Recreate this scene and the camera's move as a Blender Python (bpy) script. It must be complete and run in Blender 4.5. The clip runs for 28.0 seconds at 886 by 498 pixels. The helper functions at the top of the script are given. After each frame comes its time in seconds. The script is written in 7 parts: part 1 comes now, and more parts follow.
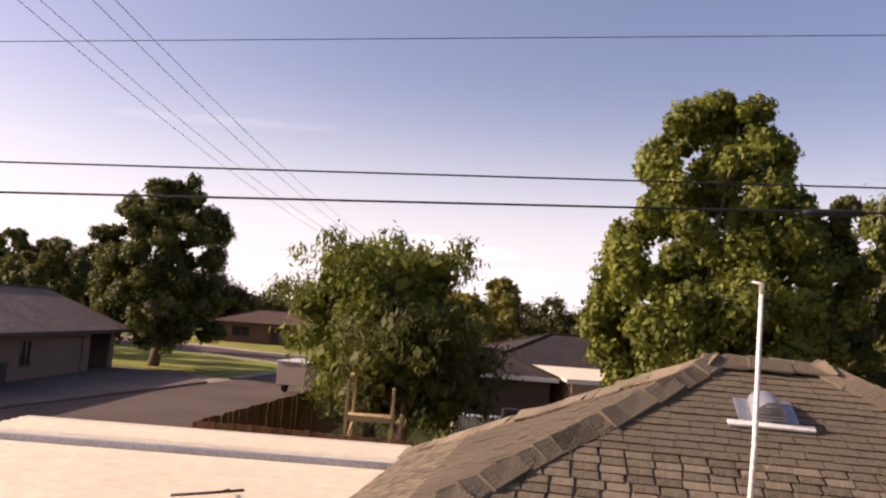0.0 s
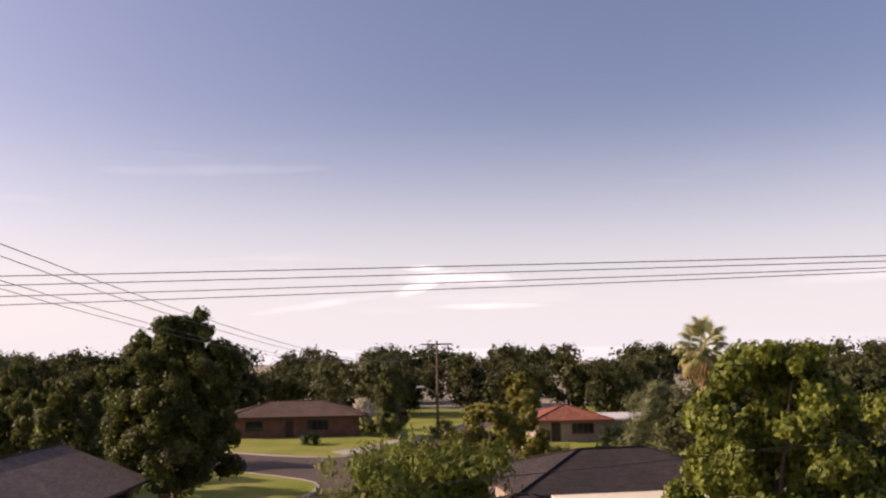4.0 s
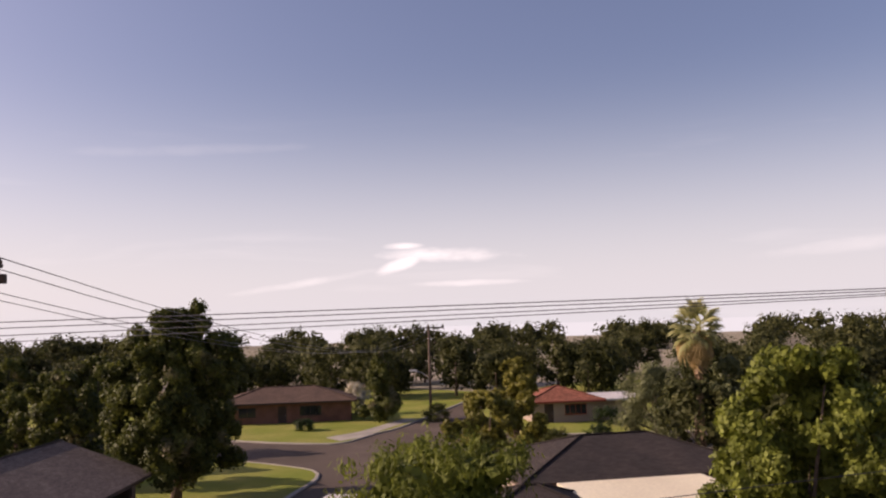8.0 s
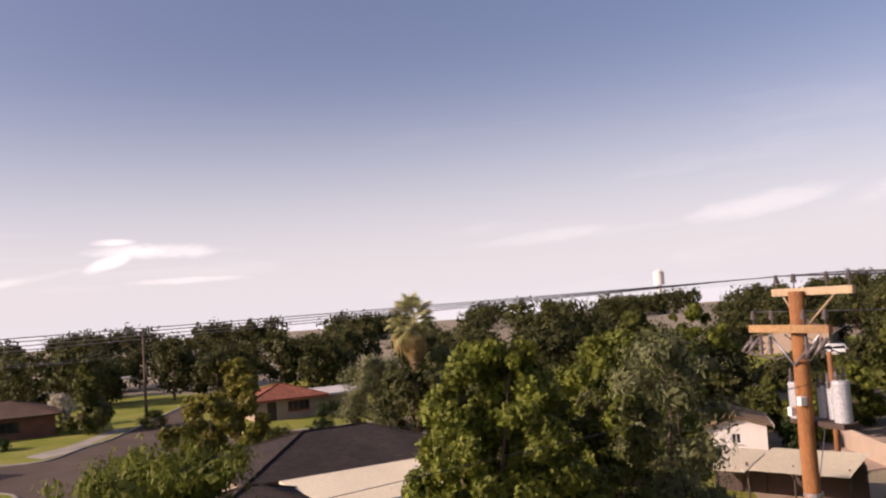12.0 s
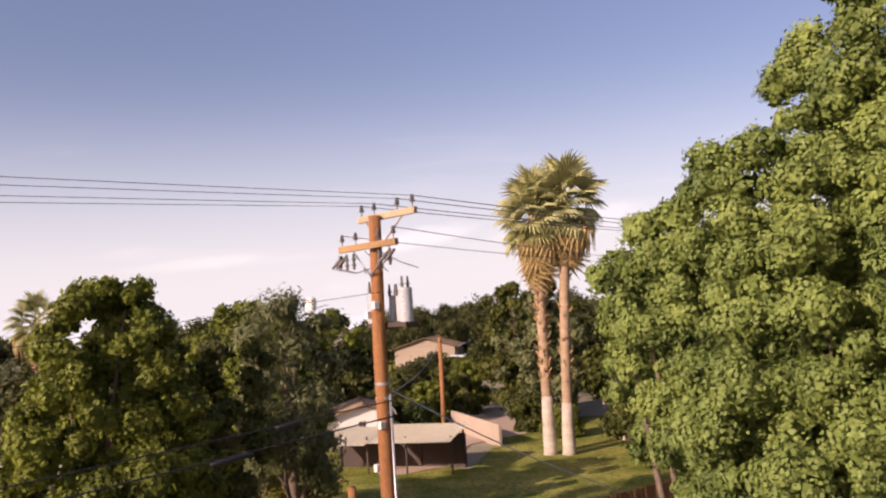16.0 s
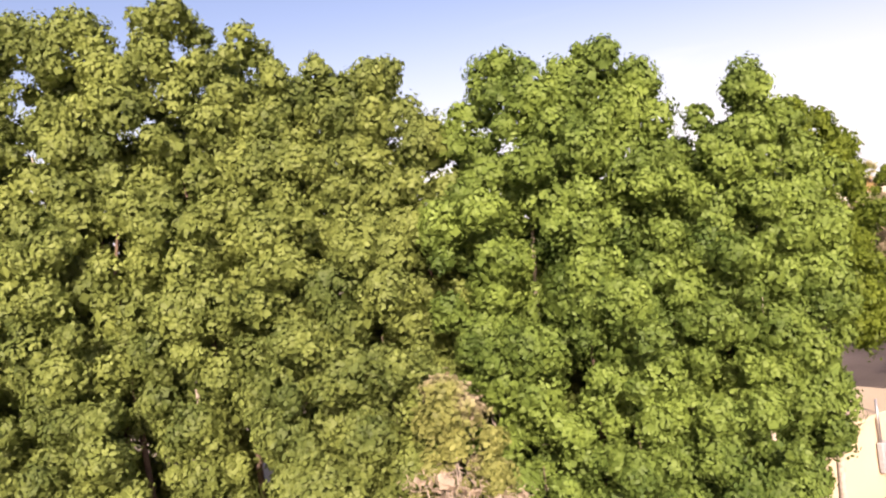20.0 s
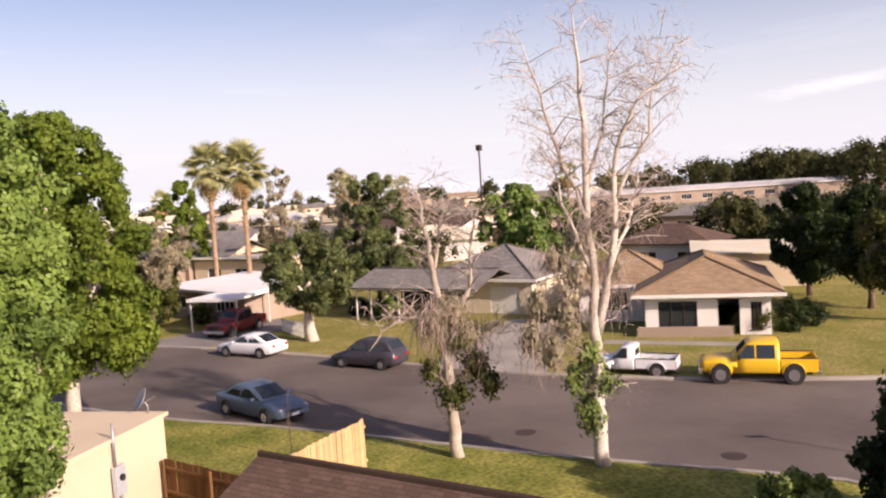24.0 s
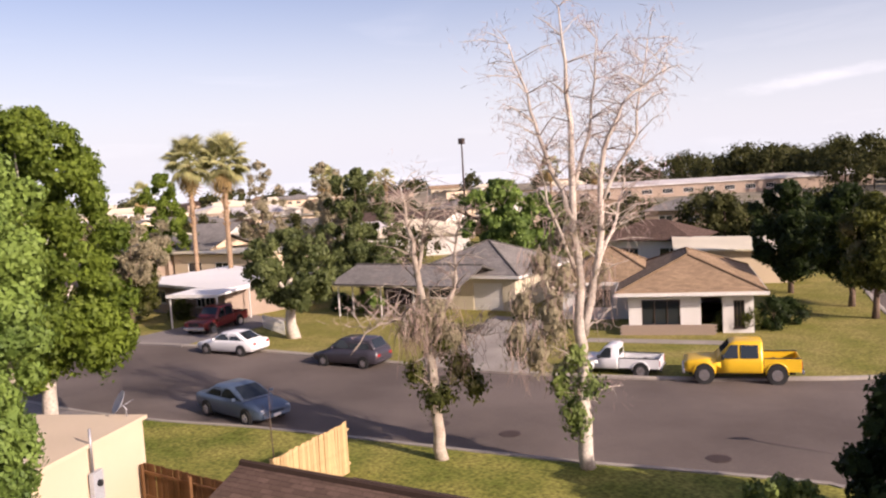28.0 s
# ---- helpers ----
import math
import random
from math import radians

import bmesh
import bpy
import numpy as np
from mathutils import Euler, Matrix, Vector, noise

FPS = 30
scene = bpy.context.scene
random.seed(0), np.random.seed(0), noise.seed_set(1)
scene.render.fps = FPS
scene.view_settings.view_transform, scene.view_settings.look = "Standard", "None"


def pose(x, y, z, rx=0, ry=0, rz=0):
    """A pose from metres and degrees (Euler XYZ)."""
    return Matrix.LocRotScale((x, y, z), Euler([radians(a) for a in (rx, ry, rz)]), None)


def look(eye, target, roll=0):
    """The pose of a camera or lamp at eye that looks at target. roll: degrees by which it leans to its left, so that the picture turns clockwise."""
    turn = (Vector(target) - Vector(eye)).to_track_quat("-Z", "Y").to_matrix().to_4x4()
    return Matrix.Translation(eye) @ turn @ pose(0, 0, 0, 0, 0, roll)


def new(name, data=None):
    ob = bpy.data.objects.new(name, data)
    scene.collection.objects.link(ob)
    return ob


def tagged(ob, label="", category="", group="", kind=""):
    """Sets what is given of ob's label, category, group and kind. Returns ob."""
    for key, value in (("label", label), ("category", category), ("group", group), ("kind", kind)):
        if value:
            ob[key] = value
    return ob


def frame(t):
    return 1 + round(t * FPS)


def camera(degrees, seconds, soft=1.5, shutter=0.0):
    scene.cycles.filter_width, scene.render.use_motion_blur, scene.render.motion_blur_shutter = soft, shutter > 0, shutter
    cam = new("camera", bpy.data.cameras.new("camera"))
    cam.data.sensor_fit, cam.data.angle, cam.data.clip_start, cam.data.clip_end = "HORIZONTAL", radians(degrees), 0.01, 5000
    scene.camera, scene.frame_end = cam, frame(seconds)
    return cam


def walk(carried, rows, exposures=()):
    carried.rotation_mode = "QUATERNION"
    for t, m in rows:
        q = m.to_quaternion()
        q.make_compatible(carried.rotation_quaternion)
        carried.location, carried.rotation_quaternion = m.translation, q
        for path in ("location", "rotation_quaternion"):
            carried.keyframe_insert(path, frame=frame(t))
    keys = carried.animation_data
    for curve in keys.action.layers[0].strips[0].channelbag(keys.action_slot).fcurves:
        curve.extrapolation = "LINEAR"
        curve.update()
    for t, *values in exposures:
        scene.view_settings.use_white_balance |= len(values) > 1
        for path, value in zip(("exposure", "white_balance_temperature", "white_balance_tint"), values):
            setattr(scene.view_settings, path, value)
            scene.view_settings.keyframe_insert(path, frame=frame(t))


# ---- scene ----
cam = camera(55.7, 28.0, soft=2.2)
PATH = [
    (0, (0.163, 0.270, 4.581), (0.138, 2.263, 4.748), 4.4),
    (0.5, (0.100, 0.081, 5.305), (0.093, 2.076, 5.448), 3.8),
    (1, (-0.059, 0.064, 5.890), (-0.057, 2.061, 5.993), 3.6),
    (1.5, (0.010, 0.109, 6.573), (-0.015, 2.108, 6.642), 3.5),
    (2, (-0.041, 0.233, 7.213), (-0.071, 2.229, 7.334), 3.3),
    (2.5, (-0.140, 0.392, 7.991), (-0.167, 2.389, 8.105), 2.8),
    (3, (-0.398, 0.503, 8.645), (-0.425, 2.499, 8.771), 1.6),
    (3.5, (-0.648, 0.613, 9.443), (-0.670, 2.608, 9.583), 1.2),
    (4, (-0.878, 0.583, 10.110), (-0.899, 2.569, 10.345), -0.8),
    (4.5, (-1.221, 0.626, 10.411), (-1.239, 2.619, 10.578), -1.2),
    (6.5, (-1.635, 0.840, 10.741), (-1.624, 2.833, 10.914), -2.0),
    (7, (-1.739, 0.805, 10.870), (-1.717, 2.794, 11.074), -0.7),
    (7.5, (-1.886, 0.709, 10.824), (-1.859, 2.702, 10.990), -2.0),
    (8, (-1.996, 0.618, 10.869), (-1.972, 2.609, 11.049), -1.8),
    (8.5, (-2.012, 0.616, 10.889), (-1.981, 2.606, 11.083), -1.6),
    (9, (-1.987, 0.528, 10.957), (-1.936, 2.518, 11.144), -1.2),
    (9.5, (-2.021, 0.448, 11.036), (-1.868, 2.432, 11.242), -1.1),
    (10, (-2.116, 0.370, 11.131), (-1.809, 2.337, 11.325), -2.2),
    (10.5, (-2.085, 0.125, 11.171), (-1.626, 2.067, 11.304), -2.7),
    (11, (-2.116, -0.076, 11.177), (-1.591, 1.851, 11.274), -3.8),
    (11.5, (-2.084, -0.318, 11.174), (-1.481, 1.584, 11.311), -1.4),
    (12, (-1.928, -0.381, 11.120), (-1.263, 1.500, 11.253), -4.1),
    (12.5, (-1.744, -0.448, 11.085), (-0.976, 1.389, 11.268), -1.1),
    (13, (-1.862, -0.715, 10.982), (-0.985, 1.077, 11.118), -2.9),
    (13.5, (-2.117, -1.074, 10.823), (-1.111, 0.652, 10.919), -3.9),
    (15.5, (-2.249, -2.326, 8.973), (-0.967, -0.806, 9.189), -4.5),
    (16, (-2.140, -2.400, 8.750), (-0.786, -0.936, 8.898), -3.7),
    (16.5, (-2.116, -2.407, 8.612), (-0.680, -1.022, 8.758), -5.7),
    (17, (-2.109, -2.358, 8.713), (-0.602, -1.053, 8.872), -4.3),
    (17.5, (-2.154, -2.280, 8.918), (-0.588, -1.041, 9.020), -7.2),
    (18, (-2.204, -2.247, 9.191), (-0.445, -1.308, 9.344), -9.9),
    (18.5, (-2.285, -2.356, 9.746), (-0.365, -1.803, 9.822), -10.6),
    (19, (-2.252, -2.637, 10.106), (-0.263, -2.432, 10.149), -9.7),
    (19.5, (-2.285, -2.876, 10.157), (-0.288, -2.982, 10.147), -11.1),
    (20, (-2.328, -3.073, 10.133), (-0.338, -3.274, 10.096), -8.3),
    (20.5, (-2.454, -3.336, 10.061), (-0.468, -3.544, 9.947), -7.0),
    (21, (-2.570, -3.571, 10.022), (-0.586, -3.801, 9.917), -5.7),
    (21.5, (-2.642, -3.759, 9.980), (-0.676, -4.116, 9.880), -5.8),
    (22, (-2.698, -4.035, 9.970), (-0.820, -4.722, 9.922), -6.2),
    (22.5, (-2.641, -4.176, 10.044), (-0.939, -5.225, 9.979), -6.1),
    (24.5, (-1.974, -5.210, 9.859), (-0.759, -6.790, 9.698), -3.0),
    (25, (-1.931, -5.290, 9.944), (-0.717, -6.872, 9.794), -2.7),
    (25.5, (-2.007, -5.350, 9.919), (-0.799, -6.938, 9.776), -3.4),
    (26, (-1.868, -5.273, 10.182), (-0.663, -6.859, 10.008), -3.0),
    (26.5, (-1.861, -5.237, 10.131), (-0.646, -6.823, 10.041), -4.4),
    (27, (-1.806, -5.362, 10.068), (-0.596, -6.949, 9.927), -3.8),
    (27.5, (-1.845, -5.257, 10.124), (-0.632, -6.842, 9.995), -2.8),
    (28, (-1.813, -5.236, 10.172), (-0.592, -6.809, 9.994), -3.3),
]
EXPOSURE = [(0, 0.7, 7250, 32), (1, 0.82, 7250, 32), (3, 0.75, 7200, 31), (4, 0.42, 7150, 30), (8, 0.24, 7050, 30), (10, 0.08, 7050, 30), (11, 0.36, 7050, 30), (12, 0.3, 7050, 30), (13, 0.2, 7050, 30), (15.5, 0.45, 7100, 31), (17, 0.52, 7100, 31), (19, 0.85, 7100, 29), (21, 0.85, 7000, 28), (24.5, 0.5, 6700, 26), (28, 0.48, 6600, 26)]
walk(cam, [(t, look(eye, target, roll)) for t, eye, target, roll in PATH], EXPOSURE)

# ---- daylight ----
SUN_AZ, SUN_EL = 86.0, 24.5   # degrees: turned left from +y, above the horizon
sun_way = Vector((-math.sin(radians(SUN_AZ)) * math.cos(radians(SUN_EL)), math.cos(radians(SUN_AZ)) * math.cos(radians(SUN_EL)), math.sin(radians(SUN_EL))))
world = bpy.data.worlds.new("sky")
scene.world = world
world.use_nodes = True
wn, wl = world.node_tree.nodes, world.node_tree.links
bg = wn["Background"]
sky = wn.new("ShaderNodeTexSky")
sky.sky_type, sky.sun_disc = "NISHITA", False
sky.sun_elevation, sky.sun_rotation = radians(SUN_EL), radians(-SUN_AZ)
sky.air_density, sky.dust_density, sky.ozone_density = 1.0, 2.6, 2.4
# thin streaks of high cloud low over the horizon
co = wn.new("ShaderNodeTexCoord")
mp = wn.new("ShaderNodeMapping")
mp.inputs["Scale"].default_value = (2.2, 2.2, 15.0)
wl.new(co.outputs["Generated"], mp.inputs["Vector"])
ns = wn.new("ShaderNodeTexNoise")
ns.inputs["Scale"].default_value, ns.inputs["Detail"].default_value, ns.inputs["Roughness"].default_value, ns.inputs["Distortion"].default_value = 1.6, 6.0, 0.55, 0.5
wl.new(mp.outputs["Vector"], ns.inputs["Vector"])
rmp = wn.new("ShaderNodeMapRange")
rmp.inputs["From Min"].default_value, rmp.inputs["From Max"].default_value = 0.58, 0.8
rmp.inputs["To Max"].default_value = 0.15
wl.new(ns.outputs["Fac"], rmp.inputs["Value"])
sep = wn.new("ShaderNodeSeparateXYZ")
wl.new(co.outputs["Generated"], sep.inputs["Vector"])
low = wn.new("ShaderNodeMapRange")
low.inputs["From Min"].default_value, low.inputs["From Max"].default_value = 0.26, 0.08
wl.new(sep.outputs["Z"], low.inputs["Value"])
mul = wn.new("ShaderNodeMath")
mul.operation = "MULTIPLY"
wl.new(rmp.outputs["Result"], mul.inputs[0])
wl.new(low.outputs["Result"], mul.inputs[1])
# single clouds: (azimuth, elevation, half width, half height in degrees, tilt, density)
ndir = wn.new("ShaderNodeVectorMath")
ndir.operation = "NORMALIZE"
wl.new(co.outputs["Generated"], ndir.inputs[0])
sep2 = wn.new("ShaderNodeSeparateXYZ")
wl.new(ndir.outputs["Vector"], sep2.inputs["Vector"])


def sky_math(op, a, b=None, c=None):
    nd = wn.new("ShaderNodeMath")
    nd.operation = op
    for k, v in enumerate((a, b, c)):
        if v is not None:
            if isinstance(v, (int, float)):
                nd.inputs[k].default_value = v
            else:
                wl.new(v, nd.inputs[k])
    return nd.outputs[0]


az = sky_math("MULTIPLY", sky_math("ARCTAN2", sep2.outputs["X"], sep2.outputs["Y"]), 57.2958)
el = sky_math("MULTIPLY", sky_math("ARCSINE", sep2.outputs["Z"]), 57.2958)
wisp = wn.new("ShaderNodeTexNoise")
wisp.inputs["Scale"].default_value, wisp.inputs["Detail"].default_value, wisp.inputs["Roughness"].default_value = 7.0, 8.0, 0.62
wmap = wn.new("ShaderNodeMapping")
wmap.inputs["Scale"].default_value = (1.0, 1.0, 3.2)
wl.new(ndir.outputs["Vector"], wmap.inputs["Vector"])
wl.new(wmap.outputs["Vector"], wisp.inputs["Vector"])
cloud = mul.outputs[0]
for a0, e0, ha, he, tilt_c, dens in ((1.6, 4.75, 5.6, 0.75, -2, 1.0), (-2.0, 5.45, 1.8, 0.32, 0, 0.95), (-2.2, 4.2, 3.0, 0.55, 22, 0.85), (-8, 3.2, 6.0, 0.4, 8, 0.4), (2.5, 2.8, 6.0, 0.3, 0, 0.4), (-15, 12.0, 9.0, 0.5, 3, 0.08), (26.5, 4.15, 7.0, 0.6, 4, 0.2), (40.5, 5.0, 7.0, 0.95, 7, 0.28), (52, 5.4, 9.0, 1.6, 4, 0.35), (166, 4.5, 9.0, 0.7, 5, 0.4)):
    ca, sa = math.cos(radians(tilt_c)), math.sin(radians(tilt_c))
    da, de = sky_math("SUBTRACT", az, a0), sky_math("SUBTRACT", el, e0)
    u = sky_math("DIVIDE", sky_math("ADD", sky_math("MULTIPLY", da, ca), sky_math("MULTIPLY", de, sa)), ha)
    v = sky_math("DIVIDE", sky_math("SUBTRACT", sky_math("MULTIPLY", de, ca), sky_math("MULTIPLY", da, sa)), he)
    rr = sky_math("ADD", sky_math("MULTIPLY", u, u), sky_math("MULTIPLY", v, v))
    soft_c = sky_math("MULTIPLY_ADD", wisp.outputs["Fac"], 2.6, sky_math("SUBTRACT", -0.55, rr))
    edge = wn.new("ShaderNodeMapRange")
    edge.interpolation_type = "SMOOTHSTEP"
    edge.inputs["From Min"].default_value, edge.inputs["From Max"].default_value, edge.inputs["To Max"].default_value = 0.0, 1.15, dens
    wl.new(soft_c, edge.inputs["Value"])
    cloud = sky_math("MAXIMUM", cloud, edge.outputs["Result"])
mixc = wn.new("ShaderNodeMixRGB")
mixc.inputs["Color2"].default_value = (9.6, 9.6, 9.4, 1)
wl.new(cloud, mixc.inputs["Fac"])
purple = wn.new("ShaderNodeMixRGB")
purple.blend_type = "MULTIPLY"
purple.inputs["Fac"].default_value, purple.inputs["Color2"].default_value = 1.0, (1.05, 0.97, 1.0, 1)
wl.new(sky.outputs["Color"], purple.inputs["Color1"])

# pale haze that thickens towards the horizon
hz = wn.new("ShaderNodeMapRange")
hz.interpolation_type = "SMOOTHERSTEP"
hz.inputs["From Min"].default_value, hz.inputs["From Max"].default_value = 0.33, -0.07
hz.inputs["To Max"].default_value = 0.8
wl.new(sep.outputs["Z"], hz.inputs["Value"])
haze = wn.new("ShaderNodeMixRGB")
haze.inputs["Color2"].default_value = (7.1, 7.6, 7.85, 1)
wl.new(hz.outputs["Result"], haze.inputs["Fac"])
wl.new(purple.outputs["Color"], haze.inputs["Color1"])
wl.new(haze.outputs["Color"], mixc.inputs["Color1"])
wl.new(mixc.outputs["Color"], bg.inputs["Color"])
bg.inputs["Strength"].default_value = 0.108
sun_data = bpy.data.lights.new("sun", "SUN")
sun_data.energy, sun_data.angle, sun_data.color = 5.0, radians(0.5), (1.0, 0.9, 0.74)
sun = new("sun", sun_data)
sun.matrix_world = look((0, 0, 60), Vector((0, 0, 60)) - sun_way)

# ---- materials ----
def surface(name, c1, c2, scale=3.0, rough=0.8, bump=0.2, fine=30.0, metal=0.0, rand=0.0, spec=0.3, stretch=(1, 1, 1), stain=0.25):
    """A surface with two colours mixed by noise at two scales, a bump, and a shift of value from object to object."""
    m = bpy.data.materials.new(name)
    m.use_nodes = True
    n, l = m.node_tree.nodes, m.node_tree.links
    b = n["Principled BSDF"]
    tc, mp = n.new("ShaderNodeTexCoord"), n.new("ShaderNodeMapping")
    mp.inputs["Scale"].default_value = stretch
    l.new(tc.outputs["Object"], mp.inputs["Vector"])
    big, small = n.new("ShaderNodeTexNoise"), n.new("ShaderNodeTexNoise")
    big.inputs["Scale"].default_value, big.inputs["Detail"].default_value = scale * 0.25, 5
    small.inputs["Scale"].default_value, small.inputs["Detail"].default_value = fine, 6
    for t in (big, small):
        l.new(mp.outputs["Vector"], t.inputs["Vector"])
    mix = n.new("ShaderNodeMixRGB")
    mix.inputs["Color1"].default_value, mix.inputs["Color2"].default_value = (*c1, 1), (*c2, 1)
    ramp = n.new("ShaderNodeMapRange")
    ramp.inputs["From Min"].default_value, ramp.inputs["From Max"].default_value = 0.35, 0.65
    l.new(big.outputs["Fac"], ramp.inputs["Value"])
    l.new(ramp.outputs["Result"], mix.inputs["Fac"])
    hsv = n.new("ShaderNodeHueSaturation")
    l.new(mix.outputs["Color"], hsv.inputs["Color"])
    val = n.new("ShaderNodeMapRange")
    val.inputs["From Min"].default_value, val.inputs["From Max"].default_value = 0.3, 0.7
    val.inputs["To Min"].default_value, val.inputs["To Max"].default_value = 1 - stain, 1 + stain
    l.new(small.outputs["Fac"], val.inputs["Value"])
    if rand:
        oi, add = n.new("ShaderNodeObjectInfo"), n.new("ShaderNodeMath")
        sc = n.new("ShaderNodeMapRange")
        sc.inputs["To Min"].default_value, sc.inputs["To Max"].default_value = -rand, rand
        l.new(oi.outputs["Random"], sc.inputs["Value"])
        add.operation = "ADD"
        l.new(val.outputs["Result"], add.inputs[0])
        l.new(sc.outputs["Result"], add.inputs[1])
        l.new(add.outputs[0], hsv.inputs["Value"])
    else:
        l.new(val.outputs["Result"], hsv.inputs["Value"])
    l.new(hsv.outputs["Color"], b.inputs["Base Color"])
    b.inputs["Roughness"].default_value, b.inputs["Metallic"].default_value = rough, metal
    b.inputs["Specular IOR Level"].default_value = spec
    if bump:
        bp = n.new("ShaderNodeBump")
        bp.inputs["Strength"].default_value, bp.inputs["Distance"].default_value = bump, 0.03
        l.new(small.outputs["Fac"], bp.inputs["Height"])
        l.new(bp.outputs["Normal"], b.inputs["Normal"])
    return m


def leafy(name, dark, bright, dry=None, dry_share=0.0, shine=0.45, through_light=0.35, vary=0.42):
    """Leaves: colour varies from leaf to leaf and in drifts over the crown; some light passes through."""
    m = bpy.data.materials.new(name)
    m.use_nodes = True
    n, l = m.node_tree.nodes, m.node_tree.links
    b = n["Principled BSDF"]
    geo, tc, ns = n.new("ShaderNodeNewGeometry"), n.new("ShaderNodeTexCoord"), n.new("ShaderNodeTexNoise")
    ns.inputs["Scale"].default_value, ns.inputs["Detail"].default_value = 0.55, 3
    l.new(tc.outputs["Object"], ns.inputs["Vector"])
    add = n.new("ShaderNodeMath")
    add.operation = "MULTIPLY_ADD"
    add.inputs[1].default_value = vary
    l.new(geo.outputs["Random Per Island"], add.inputs[0])
    rg = n.new("ShaderNodeMapRange")
    rg.inputs["From Min"].default_value, rg.inputs["From Max"].default_value = 0.35, 0.68
    rg.inputs["To Max"].default_value = 0.55
    l.new(ns.outputs["Fac"], rg.inputs["Value"])
    l.new(rg.outputs["Result"], add.inputs[2])
    mix = n.new("ShaderNodeMixRGB")
    mix.inputs["Color1"].default_value, mix.inputs["Color2"].default_value = (*dark, 1), (*bright, 1)
    l.new(add.outputs[0], mix.inputs["Fac"])
    out = mix.outputs["Color"]
    if dry:
        ns2, rg2, mix2 = n.new("ShaderNodeTexNoise"), n.new("ShaderNodeMapRange"), n.new("ShaderNodeMixRGB")
        ns2.inputs["Scale"].default_value = 0.42
        mp = n.new("ShaderNodeMapping")
        mp.inputs["Location"].default_value = (7.3, 2.1, 4.4)
        l.new(tc.outputs["Object"], mp.inputs["Vector"])
        l.new(mp.outputs["Vector"], ns2.inputs["Vector"])
        rg2.inputs["From Min"].default_value, rg2.inputs["From Max"].default_value = 0.62 - dry_share * 0.4, 0.74 - dry_share * 0.4
        l.new(ns2.outputs["Fac"], rg2.inputs["Value"])
        l.new(rg2.outputs["Result"], mix2.inputs["Fac"])
        l.new(out, mix2.inputs["Color1"])
        mix2.inputs["Color2"].default_value = (*dry, 1)
        out = mix2.outputs["Color"]
    l.new(out, b.inputs["Base Color"])
    b.inputs["Roughness"].default_value, b.inputs["Specular IOR Level"].default_value = max(shine, 0.55), 0.22
    tr, ms = n.new("ShaderNodeBsdfTranslucent"), n.new("ShaderNodeMixShader")
    l.new(out, tr.inputs["Color"])
    ms.inputs["Fac"].default_value = through_light
    o = n["Material Output"]
    l.new(b.outputs["BSDF"], ms.inputs[1])
    l.new(tr.outputs["BSDF"], ms.inputs[2])
    l.new(ms.outputs["Shader"], o.inputs["Surface"])
    return m


def shingled(name, c1, c2, course=0.14, tab=0.33, rand=0.25):
    """Roof shingles as a brick pattern with its own relief, laid out in the mesh's own uv, in metres."""
    m = surface(name, c1, c2, 2.0, 0.92, 0.0, 60.0, spec=0.1)
    n, l = m.node_tree.nodes, m.node_tree.links
    b = n["Principled BSDF"]
    uv, br = n.new("ShaderNodeUVMap"), n.new("ShaderNodeTexBrick")
    br.offset = 0.5
    br.inputs["Scale"].default_value = 1.0
    br.inputs["Brick Width"].default_value, br.inputs["Row Height"].default_value = tab, course
    br.inputs["Mortar Size"].default_value, br.inputs["Mortar Smooth"].default_value = 0.008, 0.3
    br.inputs["Color1"].default_value, br.inputs["Color2"].default_value, br.inputs["Mortar"].default_value = (1 + rand, 1 + rand, 1 + rand, 1), (1 - rand, 1 - rand, 1 - rand, 1), (0.35, 0.35, 0.35, 1)
    l.new(uv.outputs["UV"], br.inputs["Vector"])
    mul = n.new("ShaderNodeMixRGB")
    mul.blend_type = "MULTIPLY"
    mul.inputs["Fac"].default_value = 0.8
    src = b.inputs["Base Color"].links[0].from_socket
    l.new(src, mul.inputs["Color1"])
    l.new(br.outputs["Color"], mul.inputs["Color2"])
    l.new(mul.outputs["Color"], b.inputs["Base Color"])
    bp = n.new("ShaderNodeBump")
    bp.inputs["Strength"].default_value, bp.inputs["Distance"].default_value = 0.6, 0.02
    inv = n.new("ShaderNodeMath")
    inv.operation = "SUBTRACT"
    inv.inputs[0].default_value = 1.0
    l.new(br.outputs["Fac"], inv.inputs[1])
    l.new(inv.outputs[0], bp.inputs["Height"])
    l.new(bp.outputs["Normal"], b.inputs["Normal"])
    return m


def glassy(name, tint=(0.02, 0.025, 0.03)):
    m = bpy.data.materials.new(name)
    m.use_nodes = True
    b = m.node_tree.nodes["Principled BSDF"]
    b.inputs["Base Color"].default_value, b.inputs["Roughness"].default_value = (*tint, 1), 0.06
    b.inputs["Specular IOR Level"].default_value = 0.6
    return m


